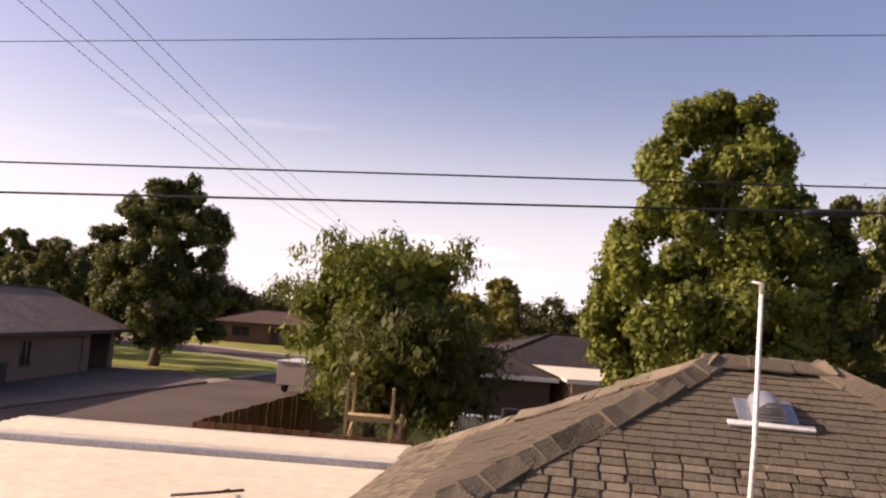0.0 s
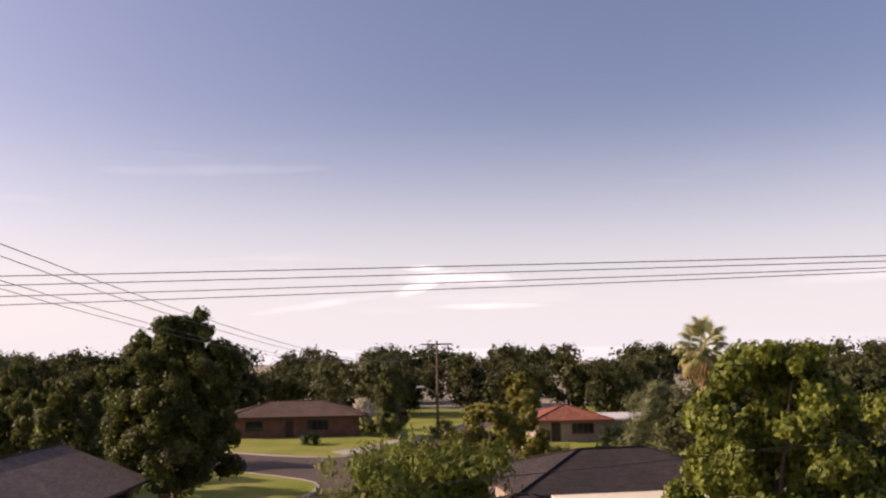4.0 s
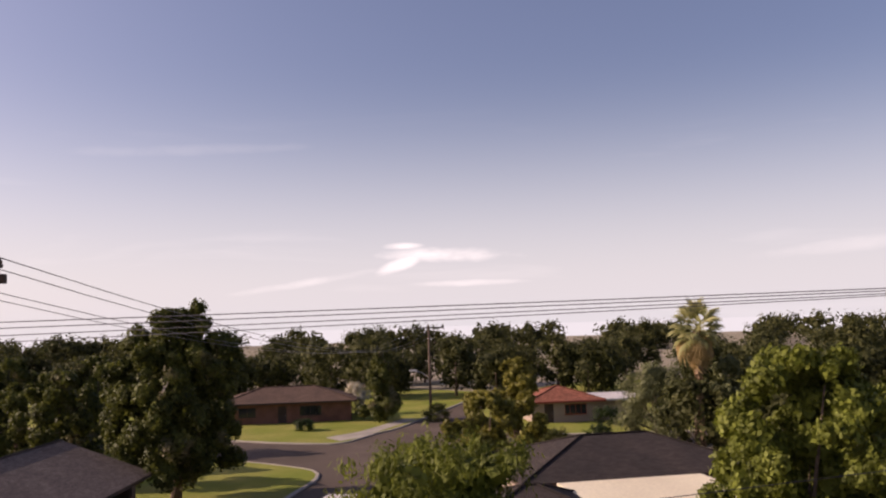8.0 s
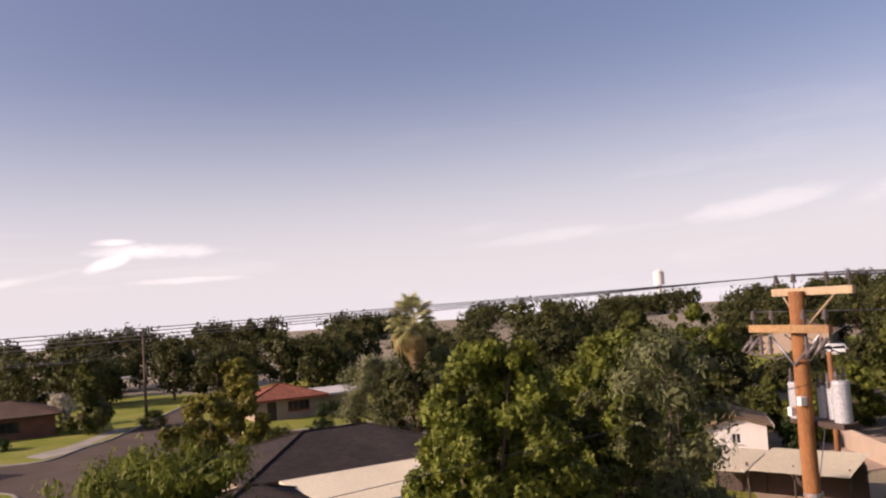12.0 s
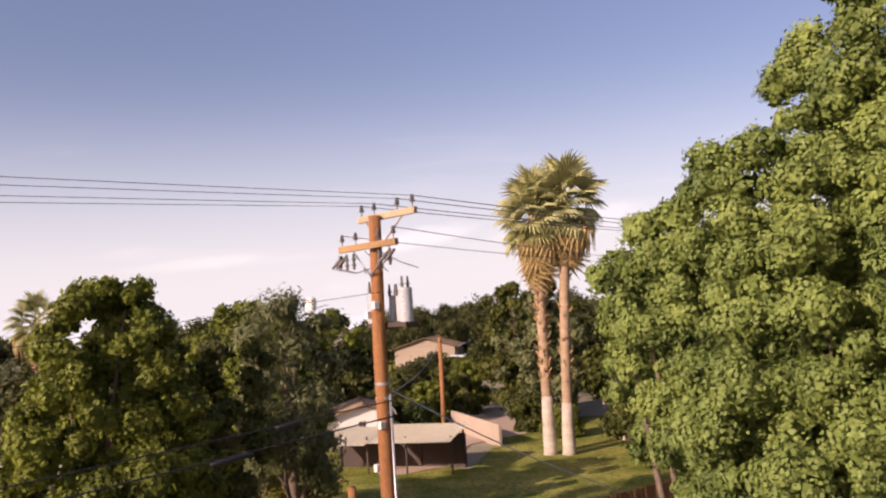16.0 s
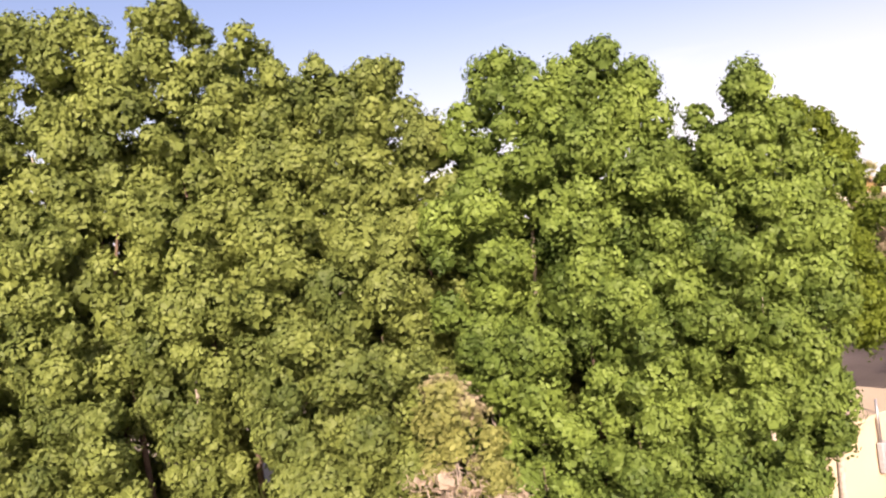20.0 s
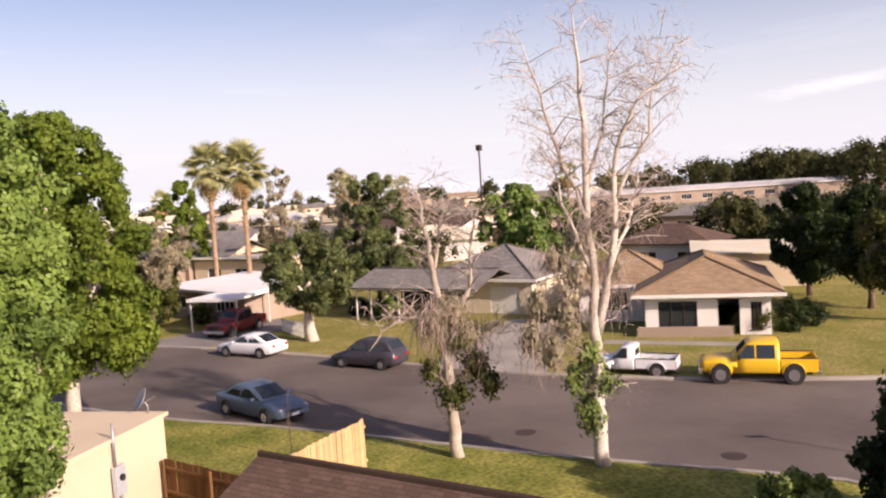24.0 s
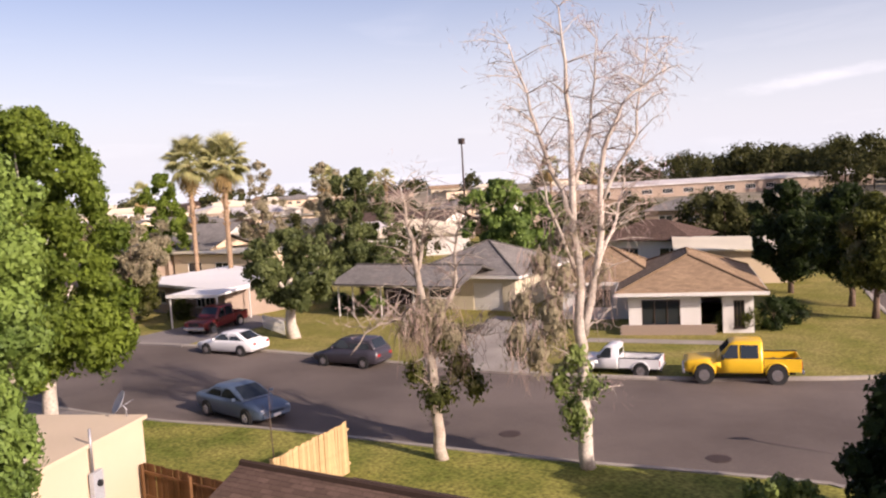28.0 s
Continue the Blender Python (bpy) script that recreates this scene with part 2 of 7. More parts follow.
M = {}
M["dirt"] = surface("dry_ground", (0.3, 0.25, 0.19), (0.2, 0.18, 0.12), 0.4, 0.95, 0.3, 8.0, spec=0.1)
M["grass"] = surface("lawn_grass", (0.11, 0.13, 0.022), (0.25, 0.228, 0.058), 1.6, 0.95, 0.6, 7.0, spec=0.1, stain=0.5)
M["lawn_dry"] = surface("dry_lawn", (0.17, 0.165, 0.036), (0.27, 0.225, 0.075), 1.4, 0.95, 0.5, 7.0, spec=0.1, stain=0.45)
M["lawn_sun"] = surface("bright_lawn", (0.155, 0.185, 0.028), (0.235, 0.225, 0.055), 0.8, 0.95, 0.5, 25.0, spec=0.1, stain=0.35)
M["asphalt"] = surface("worn_asphalt", (0.112, 0.09, 0.078), (0.165, 0.134, 0.116), 0.7, 0.9, 0.25, 40.0, spec=0.15, stain=0.22)
# This street's asphalt is darker partly to carry tree and house shade.
M["asphalt_dark"] = surface("dark_brown_asphalt", (0.082, 0.062, 0.05), (0.115, 0.087, 0.071), 0.7, 0.92, 0.25, 40.0, spec=0.12, stain=0.22)
# Darker copy of the driveway concrete; the house's shade is in the colour.
M["drive_shaded"] = surface("shaded_concrete", (0.155, 0.12, 0.1), (0.11, 0.086, 0.073), 0.9, 0.9, 0.2, 14.0, spec=0.15)
M["concrete"] = surface("kerb_concrete", (0.36, 0.32, 0.27), (0.26, 0.23, 0.2), 1.5, 0.85, 0.2, 20.0, spec=0.2)
M["drive"] = surface("driveway_concrete", (0.25, 0.22, 0.2), (0.18, 0.16, 0.15), 0.9, 0.88, 0.2, 14.0, spec=0.2)
M["deck"] = surface("pool_deck", (0.42, 0.31, 0.24), (0.33, 0.25, 0.2), 1.2, 0.85, 0.2, 14.0, spec=0.2)
M["cream"] = surface("cream_stucco", (0.62, 0.5, 0.36), (0.56, 0.45, 0.32), 1.0, 0.9, 0.25, 45.0, spec=0.15, stain=0.08)
M["tan"] = surface("tan_stucco", (0.36, 0.28, 0.22), (0.3, 0.23, 0.18), 1.0, 0.9, 0.25, 45.0, spec=0.15, stain=0.1)
# Tan stucco darkened to brown, so the wall's shade is in the colour.
M["shaded_tan"] = surface("shaded_tan_stucco", (0.2, 0.15, 0.12), (0.16, 0.12, 0.1), 1.0, 0.9, 0.25, 45.0, spec=0.12, stain=0.1)
M["whitewall"] = surface("white_painted_wall", (0.68, 0.66, 0.62), (0.6, 0.57, 0.53), 1.0, 0.8, 0.15, 40.0, spec=0.2, stain=0.08)
M["yellowwall"] = surface("pale_yellow_stucco", (0.62, 0.55, 0.4), (0.56, 0.49, 0.36), 1.0, 0.85, 0.2, 40.0, spec=0.2, stain=0.08)
M["brick"] = surface("brown_brick", (0.22, 0.11, 0.08), (0.16, 0.08, 0.06), 4.0, 0.9, 0.3, 12.0, spec=0.1, stain=0.3)
M["roofpaint"] = surface("white_metal_roof", (0.72, 0.64, 0.47), (0.62, 0.54, 0.39), 0.6, 0.6, 0.05, 6.0, metal=0.0, spec=0.4, stain=0.1)
M["roofwhite"] = surface("white_coated_roof", (0.82, 0.8, 0.77), (0.72, 0.7, 0.67), 0.6, 0.6, 0.05, 6.0, spec=0.3, stain=0.08)
M["greyroofpaint"] = surface("pale_roof_coating", (0.55, 0.52, 0.5), (0.4, 0.37, 0.36), 0.5, 0.75, 0.1, 4.0, spec=0.2)
M["rtan"] = shingled("tan_shingles", (0.34, 0.235, 0.145), (0.285, 0.195, 0.12))
M["rbrown"] = shingled("brown_shingles", (0.13, 0.085, 0.065), (0.1, 0.066, 0.052))
M["rtaupe"] = shingled("taupe_shingles", (0.2, 0.155, 0.13), (0.165, 0.128, 0.108))
M["rdark"] = shingled("dark_shingles", (0.06, 0.048, 0.044), (0.045, 0.038, 0.036))
M["rgrey"] = shingled("grey_shingles", (0.24, 0.22, 0.2), (0.19, 0.175, 0.16))
M["rred"] = shingled("red_clay_tiles", (0.27, 0.1, 0.065), (0.22, 0.085, 0.055), 0.3, 0.22, 0.3)
M["shingle"] = surface("weathered_shingle", (0.175, 0.145, 0.1), (0.135, 0.112, 0.08), 3.0, 0.95, 0.5, 70.0, rand=0.32, spec=0.08)
M["trimdark"] = surface("dark_brown_trim", (0.07, 0.045, 0.035), (0.05, 0.035, 0.03), 2.0, 0.7, 0.1)
M["trimwhite"] = surface("white_trim", (0.7, 0.67, 0.62), (0.62, 0.6, 0.56), 2.0, 0.6, 0.05)
M["trimred"] = surface("red_trim", (0.35, 0.09, 0.06), (0.28, 0.08, 0.05), 2.0, 0.7, 0.1)
M["glass"] = glassy("window_glass")
M["fence"] = surface("brown_fence_boards", (0.16, 0.08, 0.036), (0.12, 0.06, 0.03), 2.0, 0.9, 0.3, 18.0, rand=0.2, stretch=(6, 6, 0.6), spec=0.1)
M["newfence"] = surface("raw_pine_boards", (0.52, 0.36, 0.18), (0.44, 0.3, 0.15), 2.0, 0.85, 0.3, 14.0, rand=0.15, stretch=(6, 6, 0.6), spec=0.15)
M["pole"] = surface("creosoted_pole_wood", (0.3, 0.135, 0.055), (0.18, 0.08, 0.04), 2.0, 0.9, 0.5, 24.0, stretch=(5, 5, 0.35), spec=0.12, stain=0.4)
M["crossarm"] = surface("grey_crossarm_wood", (0.4, 0.31, 0.2), (0.3, 0.22, 0.15), 2.0, 0.9, 0.4, 20.0, stretch=(4, 0.5, 4), spec=0.12)
M["steel"] = surface("galvanised_steel", (0.4, 0.4, 0.42), (0.32, 0.32, 0.34), 3.0, 0.45, 0.05, 30.0, metal=0.7)
M["porcelain"] = surface("grey_porcelain", (0.12, 0.1, 0.1), (0.08, 0.07, 0.07), 3.0, 0.3, 0.0)
M["canpaint"] = surface("grey_transformer_paint", (0.42, 0.43, 0.45), (0.32, 0.33, 0.35), 1.5, 0.5, 0.05)
M["wire"] = surface("black_wire", (0.025, 0.024, 0.03), (0.02, 0.02, 0.022), 3.0, 0.6, 0.0)
M["alwire"] = surface("dull_bare_wire", (0.16, 0.15, 0.16), (0.12, 0.11, 0.12), 3.0, 0.6, 0.0, metal=0.3)
M["bark"] = surface("grey_brown_bark", (0.17, 0.12, 0.09), (0.1, 0.075, 0.06), 3.0, 0.95, 0.6, 14.0, stretch=(3, 3, 0.6), spec=0.1, stain=0.4)
M["palebark"] = surface("pale_mottled_bark", (0.62, 0.55, 0.47), (0.36, 0.3, 0.25), 2.2, 0.85, 0.35, 10.0, spec=0.15, stain=0.25)
M["twig"] = surface("bare_pinkish_twigs", (0.42, 0.31, 0.27), (0.34, 0.25, 0.21), 2.0, 0.9, 0.1, spec=0.1)
M["palmtrunk"] = surface("palm_trunk_bark", (0.35, 0.245, 0.16), (0.25, 0.17, 0.11), 2.0, 0.95, 0.6, 12.0, stretch=(1, 1, 4), spec=0.1, stain=0.35)
M["palmbase"] = surface("weathered_palm_bark", (0.46, 0.4, 0.33), (0.36, 0.29, 0.23), 2.0, 0.95, 0.5, 12.0, stretch=(1, 1, 4), spec=0.1, stain=0.3)
M["boots"] = surface("old_palm_boots", (0.32, 0.2, 0.1), (0.22, 0.13, 0.07), 2.0, 0.95, 0.3, spec=0.1)
M["ficus"] = leafy("glossy_ficus_leaves", (0.05, 0.078, 0.019), (0.3, 0.365, 0.088), shine=0.6, through_light=0.1, vary=0.14)
M["ficus2"] = leafy("bright_ficus_leaves", (0.045, 0.083, 0.016), (0.275, 0.385, 0.074), shine=0.6, through_light=0.1, vary=0.14)
M["treegreen"] = leafy("mid_green_leaves", (0.045, 0.078, 0.01), (0.21, 0.28, 0.035), shine=0.6)
M["yardleaf"] = leafy("olive_yard_leaves", (0.03, 0.04, 0.006), (0.235, 0.265, 0.04), shine=0.6)
M["olive"] = leafy("olive_green_leaves", (0.022, 0.03, 0.007), (0.145, 0.155, 0.03), (0.2, 0.17, 0.09), 0.05, shine=0.6)
M["streetleaf"] = leafy("dusty_green_leaves", (0.05, 0.07, 0.022), (0.19, 0.22, 0.075))
M["lime2"] = leafy("pale_lime_leaves", (0.12, 0.14, 0.035), (0.36, 0.38, 0.12), (0.5, 0.42, 0.3), 0.3)
M["darkleaf"] = leafy("deep_green_leaves", (0.012, 0.022, 0.006), (0.045, 0.07, 0.014))
M["willow"] = leafy("feathery_grey_green_leaves", (0.075, 0.085, 0.035), (0.22, 0.23, 0.1))
M["lime"] = leafy("yellow_green_leaves", (0.055, 0.065, 0.01), (0.19, 0.2, 0.028))
M["golden"] = leafy("golden_green_leaves", (0.08, 0.078, 0.014), (0.3, 0.27, 0.05))
M["dryleaf"] = leafy("dry_pinkish_leaves", (0.34, 0.27, 0.19), (0.58, 0.48, 0.37), shine=0.8)
M["frond"] = leafy("palm_fronds", (0.24, 0.25, 0.09), (0.5, 0.47, 0.23), shine=0.6)
M["deadfrond"] = leafy("dead_palm_fronds", (0.28, 0.19, 0.08), (0.48, 0.35, 0.16), shine=0.8)
M["far"] = leafy("distant_tree_leaves", (0.02, 0.026, 0.009), (0.115, 0.115, 0.034), shine=0.7)
M["hangleaf"] = leafy("dry_hanging_leaves", (0.2, 0.17, 0.1), (0.48, 0.42, 0.28), shine=0.8)
M["redbloom"] = leafy("red_flower_heads", (0.3, 0.02, 0.015), (0.6, 0.05, 0.03), shine=0.7)
M["blossom"] = leafy("white_flower_heads", (0.4, 0.36, 0.26), (0.7, 0.65, 0.5), shine=0.8)
M["tyre"] = surface("tyre_rubber", (0.02, 0.02, 0.02), (0.03, 0.03, 0.03), 4.0, 0.85, 0.1)
M["chrome"] = surface("bright_metal", (0.6, 0.6, 0.62), (0.5, 0.5, 0.52), 3.0, 0.2, 0.0, metal=0.9)
M["black"] = surface("black_plastic", (0.018, 0.018, 0.02), (0.025, 0.025, 0.025), 3.0, 0.5, 0.0)
M["redlens"] = surface("red_lens", (0.35, 0.02, 0.02), (0.3, 0.02, 0.02), 3.0, 0.2, 0.0)
M["lens"] = surface("headlamp_lens", (0.6, 0.6, 0.6), (0.5, 0.5, 0.5), 3.0, 0.1, 0.0)
for cname, col in {"yellow": (0.72, 0.44, 0.02), "white": (0.72, 0.72, 0.72), "bluegrey": (0.085, 0.12, 0.18), "maroon": (0.16, 0.02, 0.02), "charcoal": (0.045, 0.04, 0.05), "rust": (0.3, 0.14, 0.07)}.items():
    M["paint_" + cname] = surface(cname + "_car_paint", col, tuple(v * 0.85 for v in col), 1.0, 0.28, 0.0, 20.0, spec=0.6, stain=0.04)

# ---- tools ----
def mesh_of(name, verts, faces, mat, smooth=False, uvs=None):
    me = bpy.data.meshes.new(name)
    me.from_pydata([tuple(map(float, v)) for v in verts], [], faces)
    me.materials.append(mat)
    if smooth:
        me.polygons.foreach_set("use_smooth", [True] * len(me.polygons))
    if uvs is not None:
        lay = me.uv_layers.new(name="UVMap")
        lay.data.foreach_set("uv", np.asarray(uvs, dtype=np.float32).ravel())
    me.update()
    return me


def quads_mesh(name, pts, mat):
    """pts: (n, 4, 3) corners of loose quads, made into one mesh at once."""
    n = len(pts)
    me = bpy.data.meshes.new(name)
    me.vertices.add(4 * n)
    me.vertices.foreach_set("co", np.ascontiguousarray(pts, dtype=np.float32).ravel())
    me.loops.add(4 * n)
    me.loops.foreach_set("vertex_index", np.arange(4 * n, dtype=np.int32))
    me.polygons.add(n)
    me.polygons.foreach_set("loop_start", np.arange(0, 4 * n, 4, dtype=np.int32))
    me.polygons.foreach_set("loop_total", np.full(n, 4, dtype=np.int32))
    me.materials.append(mat)
    me.update(calc_edges=True)
    return me


def part(name, data, material=None, parent=None, label="", at=None):
    """Links a mesh, or a bmesh, as one mesh object under a thing or a part."""
    if isinstance(data, bmesh.types.BMesh):
        me = bpy.data.meshes.new(name)
        data.to_mesh(me)
        data.free()
        data = me
        data.materials.append(material)
    ob = new(name, data)
    if parent is not None:
        ob.parent = parent
    if at is not None:
        ob.matrix_basis = at
    if label:
        ob["label"] = label
    return ob


def thing(name, at, label, category, group="", kind=""):
    ob = new(name)
    ob.empty_display_size = 0.2
    ob.matrix_world = at
    return tagged(ob, label, category, group, kind)


def box_bm(sx, sy, sz, bevel=0.0, at=(0, 0, 0)):
    """A box whose base centre is at `at`."""
    bm = bmesh.new()
    bmesh.ops.create_cube(bm, size=1.0)
    bmesh.ops.scale(bm, vec=(sx, sy, sz), verts=bm.verts)
    bmesh.ops.translate(bm, vec=(at[0], at[1], at[2] + sz / 2), verts=bm.verts)
    if bevel:
        bmesh.ops.bevel(bm, geom=list(bm.edges), offset=bevel, segments=2, affect="EDGES", profile=0.6)
    return bm


def join_bm(*bms):
    out = bms[0]
    for other in bms[1:]:
        me = bpy.data.meshes.new("tmp")
        other.to_mesh(me)
        out.from_mesh(me)
        bpy.data.meshes.remove(me)
        other.free()
    return out


def cyl_bm(r1, r2, h, sides=12, at=(0, 0, 0), axis="z"):
    bm = bmesh.new()
    bmesh.ops.create_cone(bm, cap_ends=True, segments=sides, radius1=r1, radius2=r2, depth=h)
    bmesh.ops.translate(bm, vec=(0, 0, h / 2), verts=bm.verts)
    if axis == "x":
        bmesh.ops.rotate(bm, cent=(0, 0, 0), matrix=Matrix.Rotation(radians(90), 3, "Y"), verts=bm.verts)
    if axis == "y":
        bmesh.ops.rotate(bm, cent=(0, 0, 0), matrix=Matrix.Rotation(radians(-90), 3, "X"), verts=bm.verts)
    bmesh.ops.translate(bm, vec=at, verts=bm.verts)
    return bm


def tube(points, radii, sides=7, cap=True):
    """Vertices and faces of a tapered tube along points."""
    pts = [Vector(p) for p in points]
    verts, faces = [], []
    for i, p in enumerate(pts):
        way = (pts[min(i + 1, len(pts) - 1)] - pts[max(i - 1, 0)]).normalized()
        side = way.cross(Vector((0.31, 0.87, 0.21))).normalized()
        up = side.cross(way)
        for k in range(sides):
            a = 2 * math.pi * k / sides
            verts.append(p + (side * math.cos(a) + up * math.sin(a)) * radii[i])
    for i in range(len(pts) - 1):
        for k in range(sides):
            a, b = i * sides + k, i * sides + (k + 1) % sides
            faces.append((a, b, b + sides, a + sides))
    if cap:
        faces.append(tuple(range(sides - 1, -1, -1)))
        faces.append(tuple(range((len(pts) - 1) * sides, len(pts) * sides)))
    return verts, faces


def tubes_mesh(name, list_of, mat, smooth=True):
    verts, faces = [], []
    for v, f in list_of:
        o = len(verts)
        verts += v
        faces += [tuple(i + o for i in q) for q in f]
    return mesh_of(name, verts, faces, mat, smooth)


def leaf_quads(rng, centres, normals, size, droop=0.2, wide=0.55, stray=0.24):
    """One folded-flat rhombic leaf a centre, its face near the given normal."""
    n = len(centres)
    nr = normals + rng.normal(0, stray, (n, 3))
    nr /= np.linalg.norm(nr, axis=1)[:, None] + 1e-9
    t = rng.normal(0, 1, (n, 3))
    t[:, 2] -= droop * 2
    t -= nr * (t * nr).sum(1)[:, None]
    t /= np.linalg.norm(t, axis=1)[:, None] + 1e-9
    s = np.cross(nr, t)
    ln = size * rng.uniform(0.6, 1.35, (n, 1))
    w = ln * wide
    c = centres
    return np.stack([c - t * ln * 0.5, c + s * w * 0.5 - t * ln * 0.05 - nr * ln * 0.08, c + t * ln * 0.5 - nr * ln * 0.12, c - s * w * 0.5 - t * ln * 0.05 - nr * ln * 0.08], 1)


def lobe_leaves(rng, lobes, count, size, shell=0.35, droop=0.2, wide=0.55, flat=0.0, billow=0):
    """Leaves spread over the outsides of ellipsoids (x, y, z, rx, ry, rz): tufts of some leaves, each tuft on a lobe's skin."""
    lobes = np.asarray(lobes, float)
    bulk = lobes
    if billow:
        k = billow
        d = rng.normal(0, 1, (len(lobes) * k, 3))
        d[:, 2] += 0.25
        d /= np.linalg.norm(d, axis=1)[:, None]
        big = np.repeat(lobes, k, axis=0)
        rr = big[:, 3:] * rng.uniform(0.24, 0.46, (len(big), 1))
        lobes = np.concatenate([big[:, :3] + d * big[:, 3:] * rng.uniform(0.66, 1.0, (len(big), 1)), rr], 1)
    area = (lobes[:, 3] * lobes[:, 4] + lobes[:, 3] * lobes[:, 5] + lobes[:, 4] * lobes[:, 5])
    pick = rng.choice(len(lobes), count // 6 + 1, p=area / area.sum())
    d = rng.normal(0, 1, (len(pick), 3))
    d /= np.linalg.norm(d, axis=1)[:, None]
    r = 1 - np.abs(rng.normal(0, shell, (len(pick), 1))) * 0.6 + rng.normal(0, 0.05, (len(pick), 1))
    c = lobes[pick, :3] + d * r * lobes[pick, 3:]
    nrm = d / lobes[pick, 3:]
    nrm /= np.linalg.norm(nrm, axis=1)[:, None]
    c = np.repeat(c, 6, axis=0) + rng.normal(0, size * 0.6, (len(pick) * 6, 3))
    nrm = np.repeat(nrm, 6, axis=0) + np.array([0, 0, 0.35])
    skin = leaf_quads(rng, c, nrm, size, droop, wide)
    k = max(8, count // 5)
    lobes = bulk
    area = (lobes[:, 3] * lobes[:, 4] + lobes[:, 3] * lobes[:, 5] + lobes[:, 4] * lobes[:, 5])
    pick = rng.choice(len(lobes), k, p=area / area.sum())
    d = rng.normal(0, 1, (k, 3))
    d /= np.linalg.norm(d, axis=1)[:, None]
    inner = leaf_quads(rng, lobes[pick, :3] + d * rng.uniform(0.25, 0.62, (k, 1)) * lobes[pick, 3:], d, size * 1.5, droop, 0.8)
    return np.concatenate([skin, inner])


def crown_lobes(rng, height, base, radius, n, shape="round", squash=0.8, lobe=0.42):
    """Ellipsoids that fill a crown: each (x, y, z, rx, ry, rz)."""
    out = []
    for i in range(n):
        u = (i + rng.uniform(0.1, 0.9)) / n
        z = base + (height - base) * u
        k = {"round": math.sqrt(max(0.05, 1 - (2 * u - 0.85) ** 2 * 0.85)), "cone": 1.0 - 0.8 * u, "column": 1.0 - 0.72 * u ** 1.6, "spread": math.sqrt(max(0.06, 1 - (1.6 * u - 0.9) ** 2)), "egg": math.sqrt(max(0.04, 1 - (1.75 * u - 0.6) ** 2 * 0.75))}[shape]
        a = i * 2.39996 + rng.uniform(-0.5, 0.5)
        rr = radius * k * rng.uniform(0.4, 0.85)
        s = radius * lobe * (0.55 + 0.45 * k) * rng.uniform(0.7, 1.25)
        z = min(z, height - s * squash)
        out.append((rr * math.cos(a), rr * math.sin(a), z, s * rng.uniform(0.8, 1.2), s * rng.uniform(0.8, 1.2), s * squash * rng.uniform(0.85, 1.25)))
    out.append((0, 0, height - radius * 0.3, radius * 0.32, radius * 0.32, radius * 0.34))
    return out


def crown_clumps(rng, height, base, radius, n, shape, size):
    """Leafy boughs on the outside of a crown: each (x, y, z, r, outward x, y, z)."""
    out = []
    for i in range(n):
        u = (i + rng.uniform(0.0, 1.0)) / n
        k = {"round": math.sqrt(max(0.05, 1 - (2 * u - 0.85) ** 2 * 0.85)), "cone": 1.0 - 0.85 * u, "spire": 1.0 - 0.68 * u ** 2.7, "column": 1.0 - 0.66 * u ** 2.6, "pear": (1.0 - 0.78 * u ** 1.7) * (0.75 + 0.25 * min(1.0, 4 * u)), "spread": math.sqrt(max(0.06, 1 - (1.6 * u - 0.9) ** 2)), "egg": math.sqrt(max(0.04, 1 - (1.75 * u - 0.6) ** 2 * 0.75))}[shape]
        a = i * 2.39996 + rng.uniform(-0.7, 0.7)
        s = size * rng.uniform(0.65, 1.3) * (1.0 - 0.42 * u)
        rr = max(0.0, radius * k * (rng.uniform(0.78, 1.06) if i % 3 else rng.uniform(0.1, 0.65)) - s * 0.7)
        z = min(base + (height - base) * u + rng.normal(0, size * 0.25), height - s * 0.85)
        o = Vector((math.cos(a), math.sin(a), 0.25 + 0.9 * u ** 3)).normalized()
        out.append((rr * math.cos(a), rr * math.sin(a), z, s, *o))
    out.append((0, 0, height - size * 0.6, size * 0.6, 0, 0, 1))
    return np.array(out)


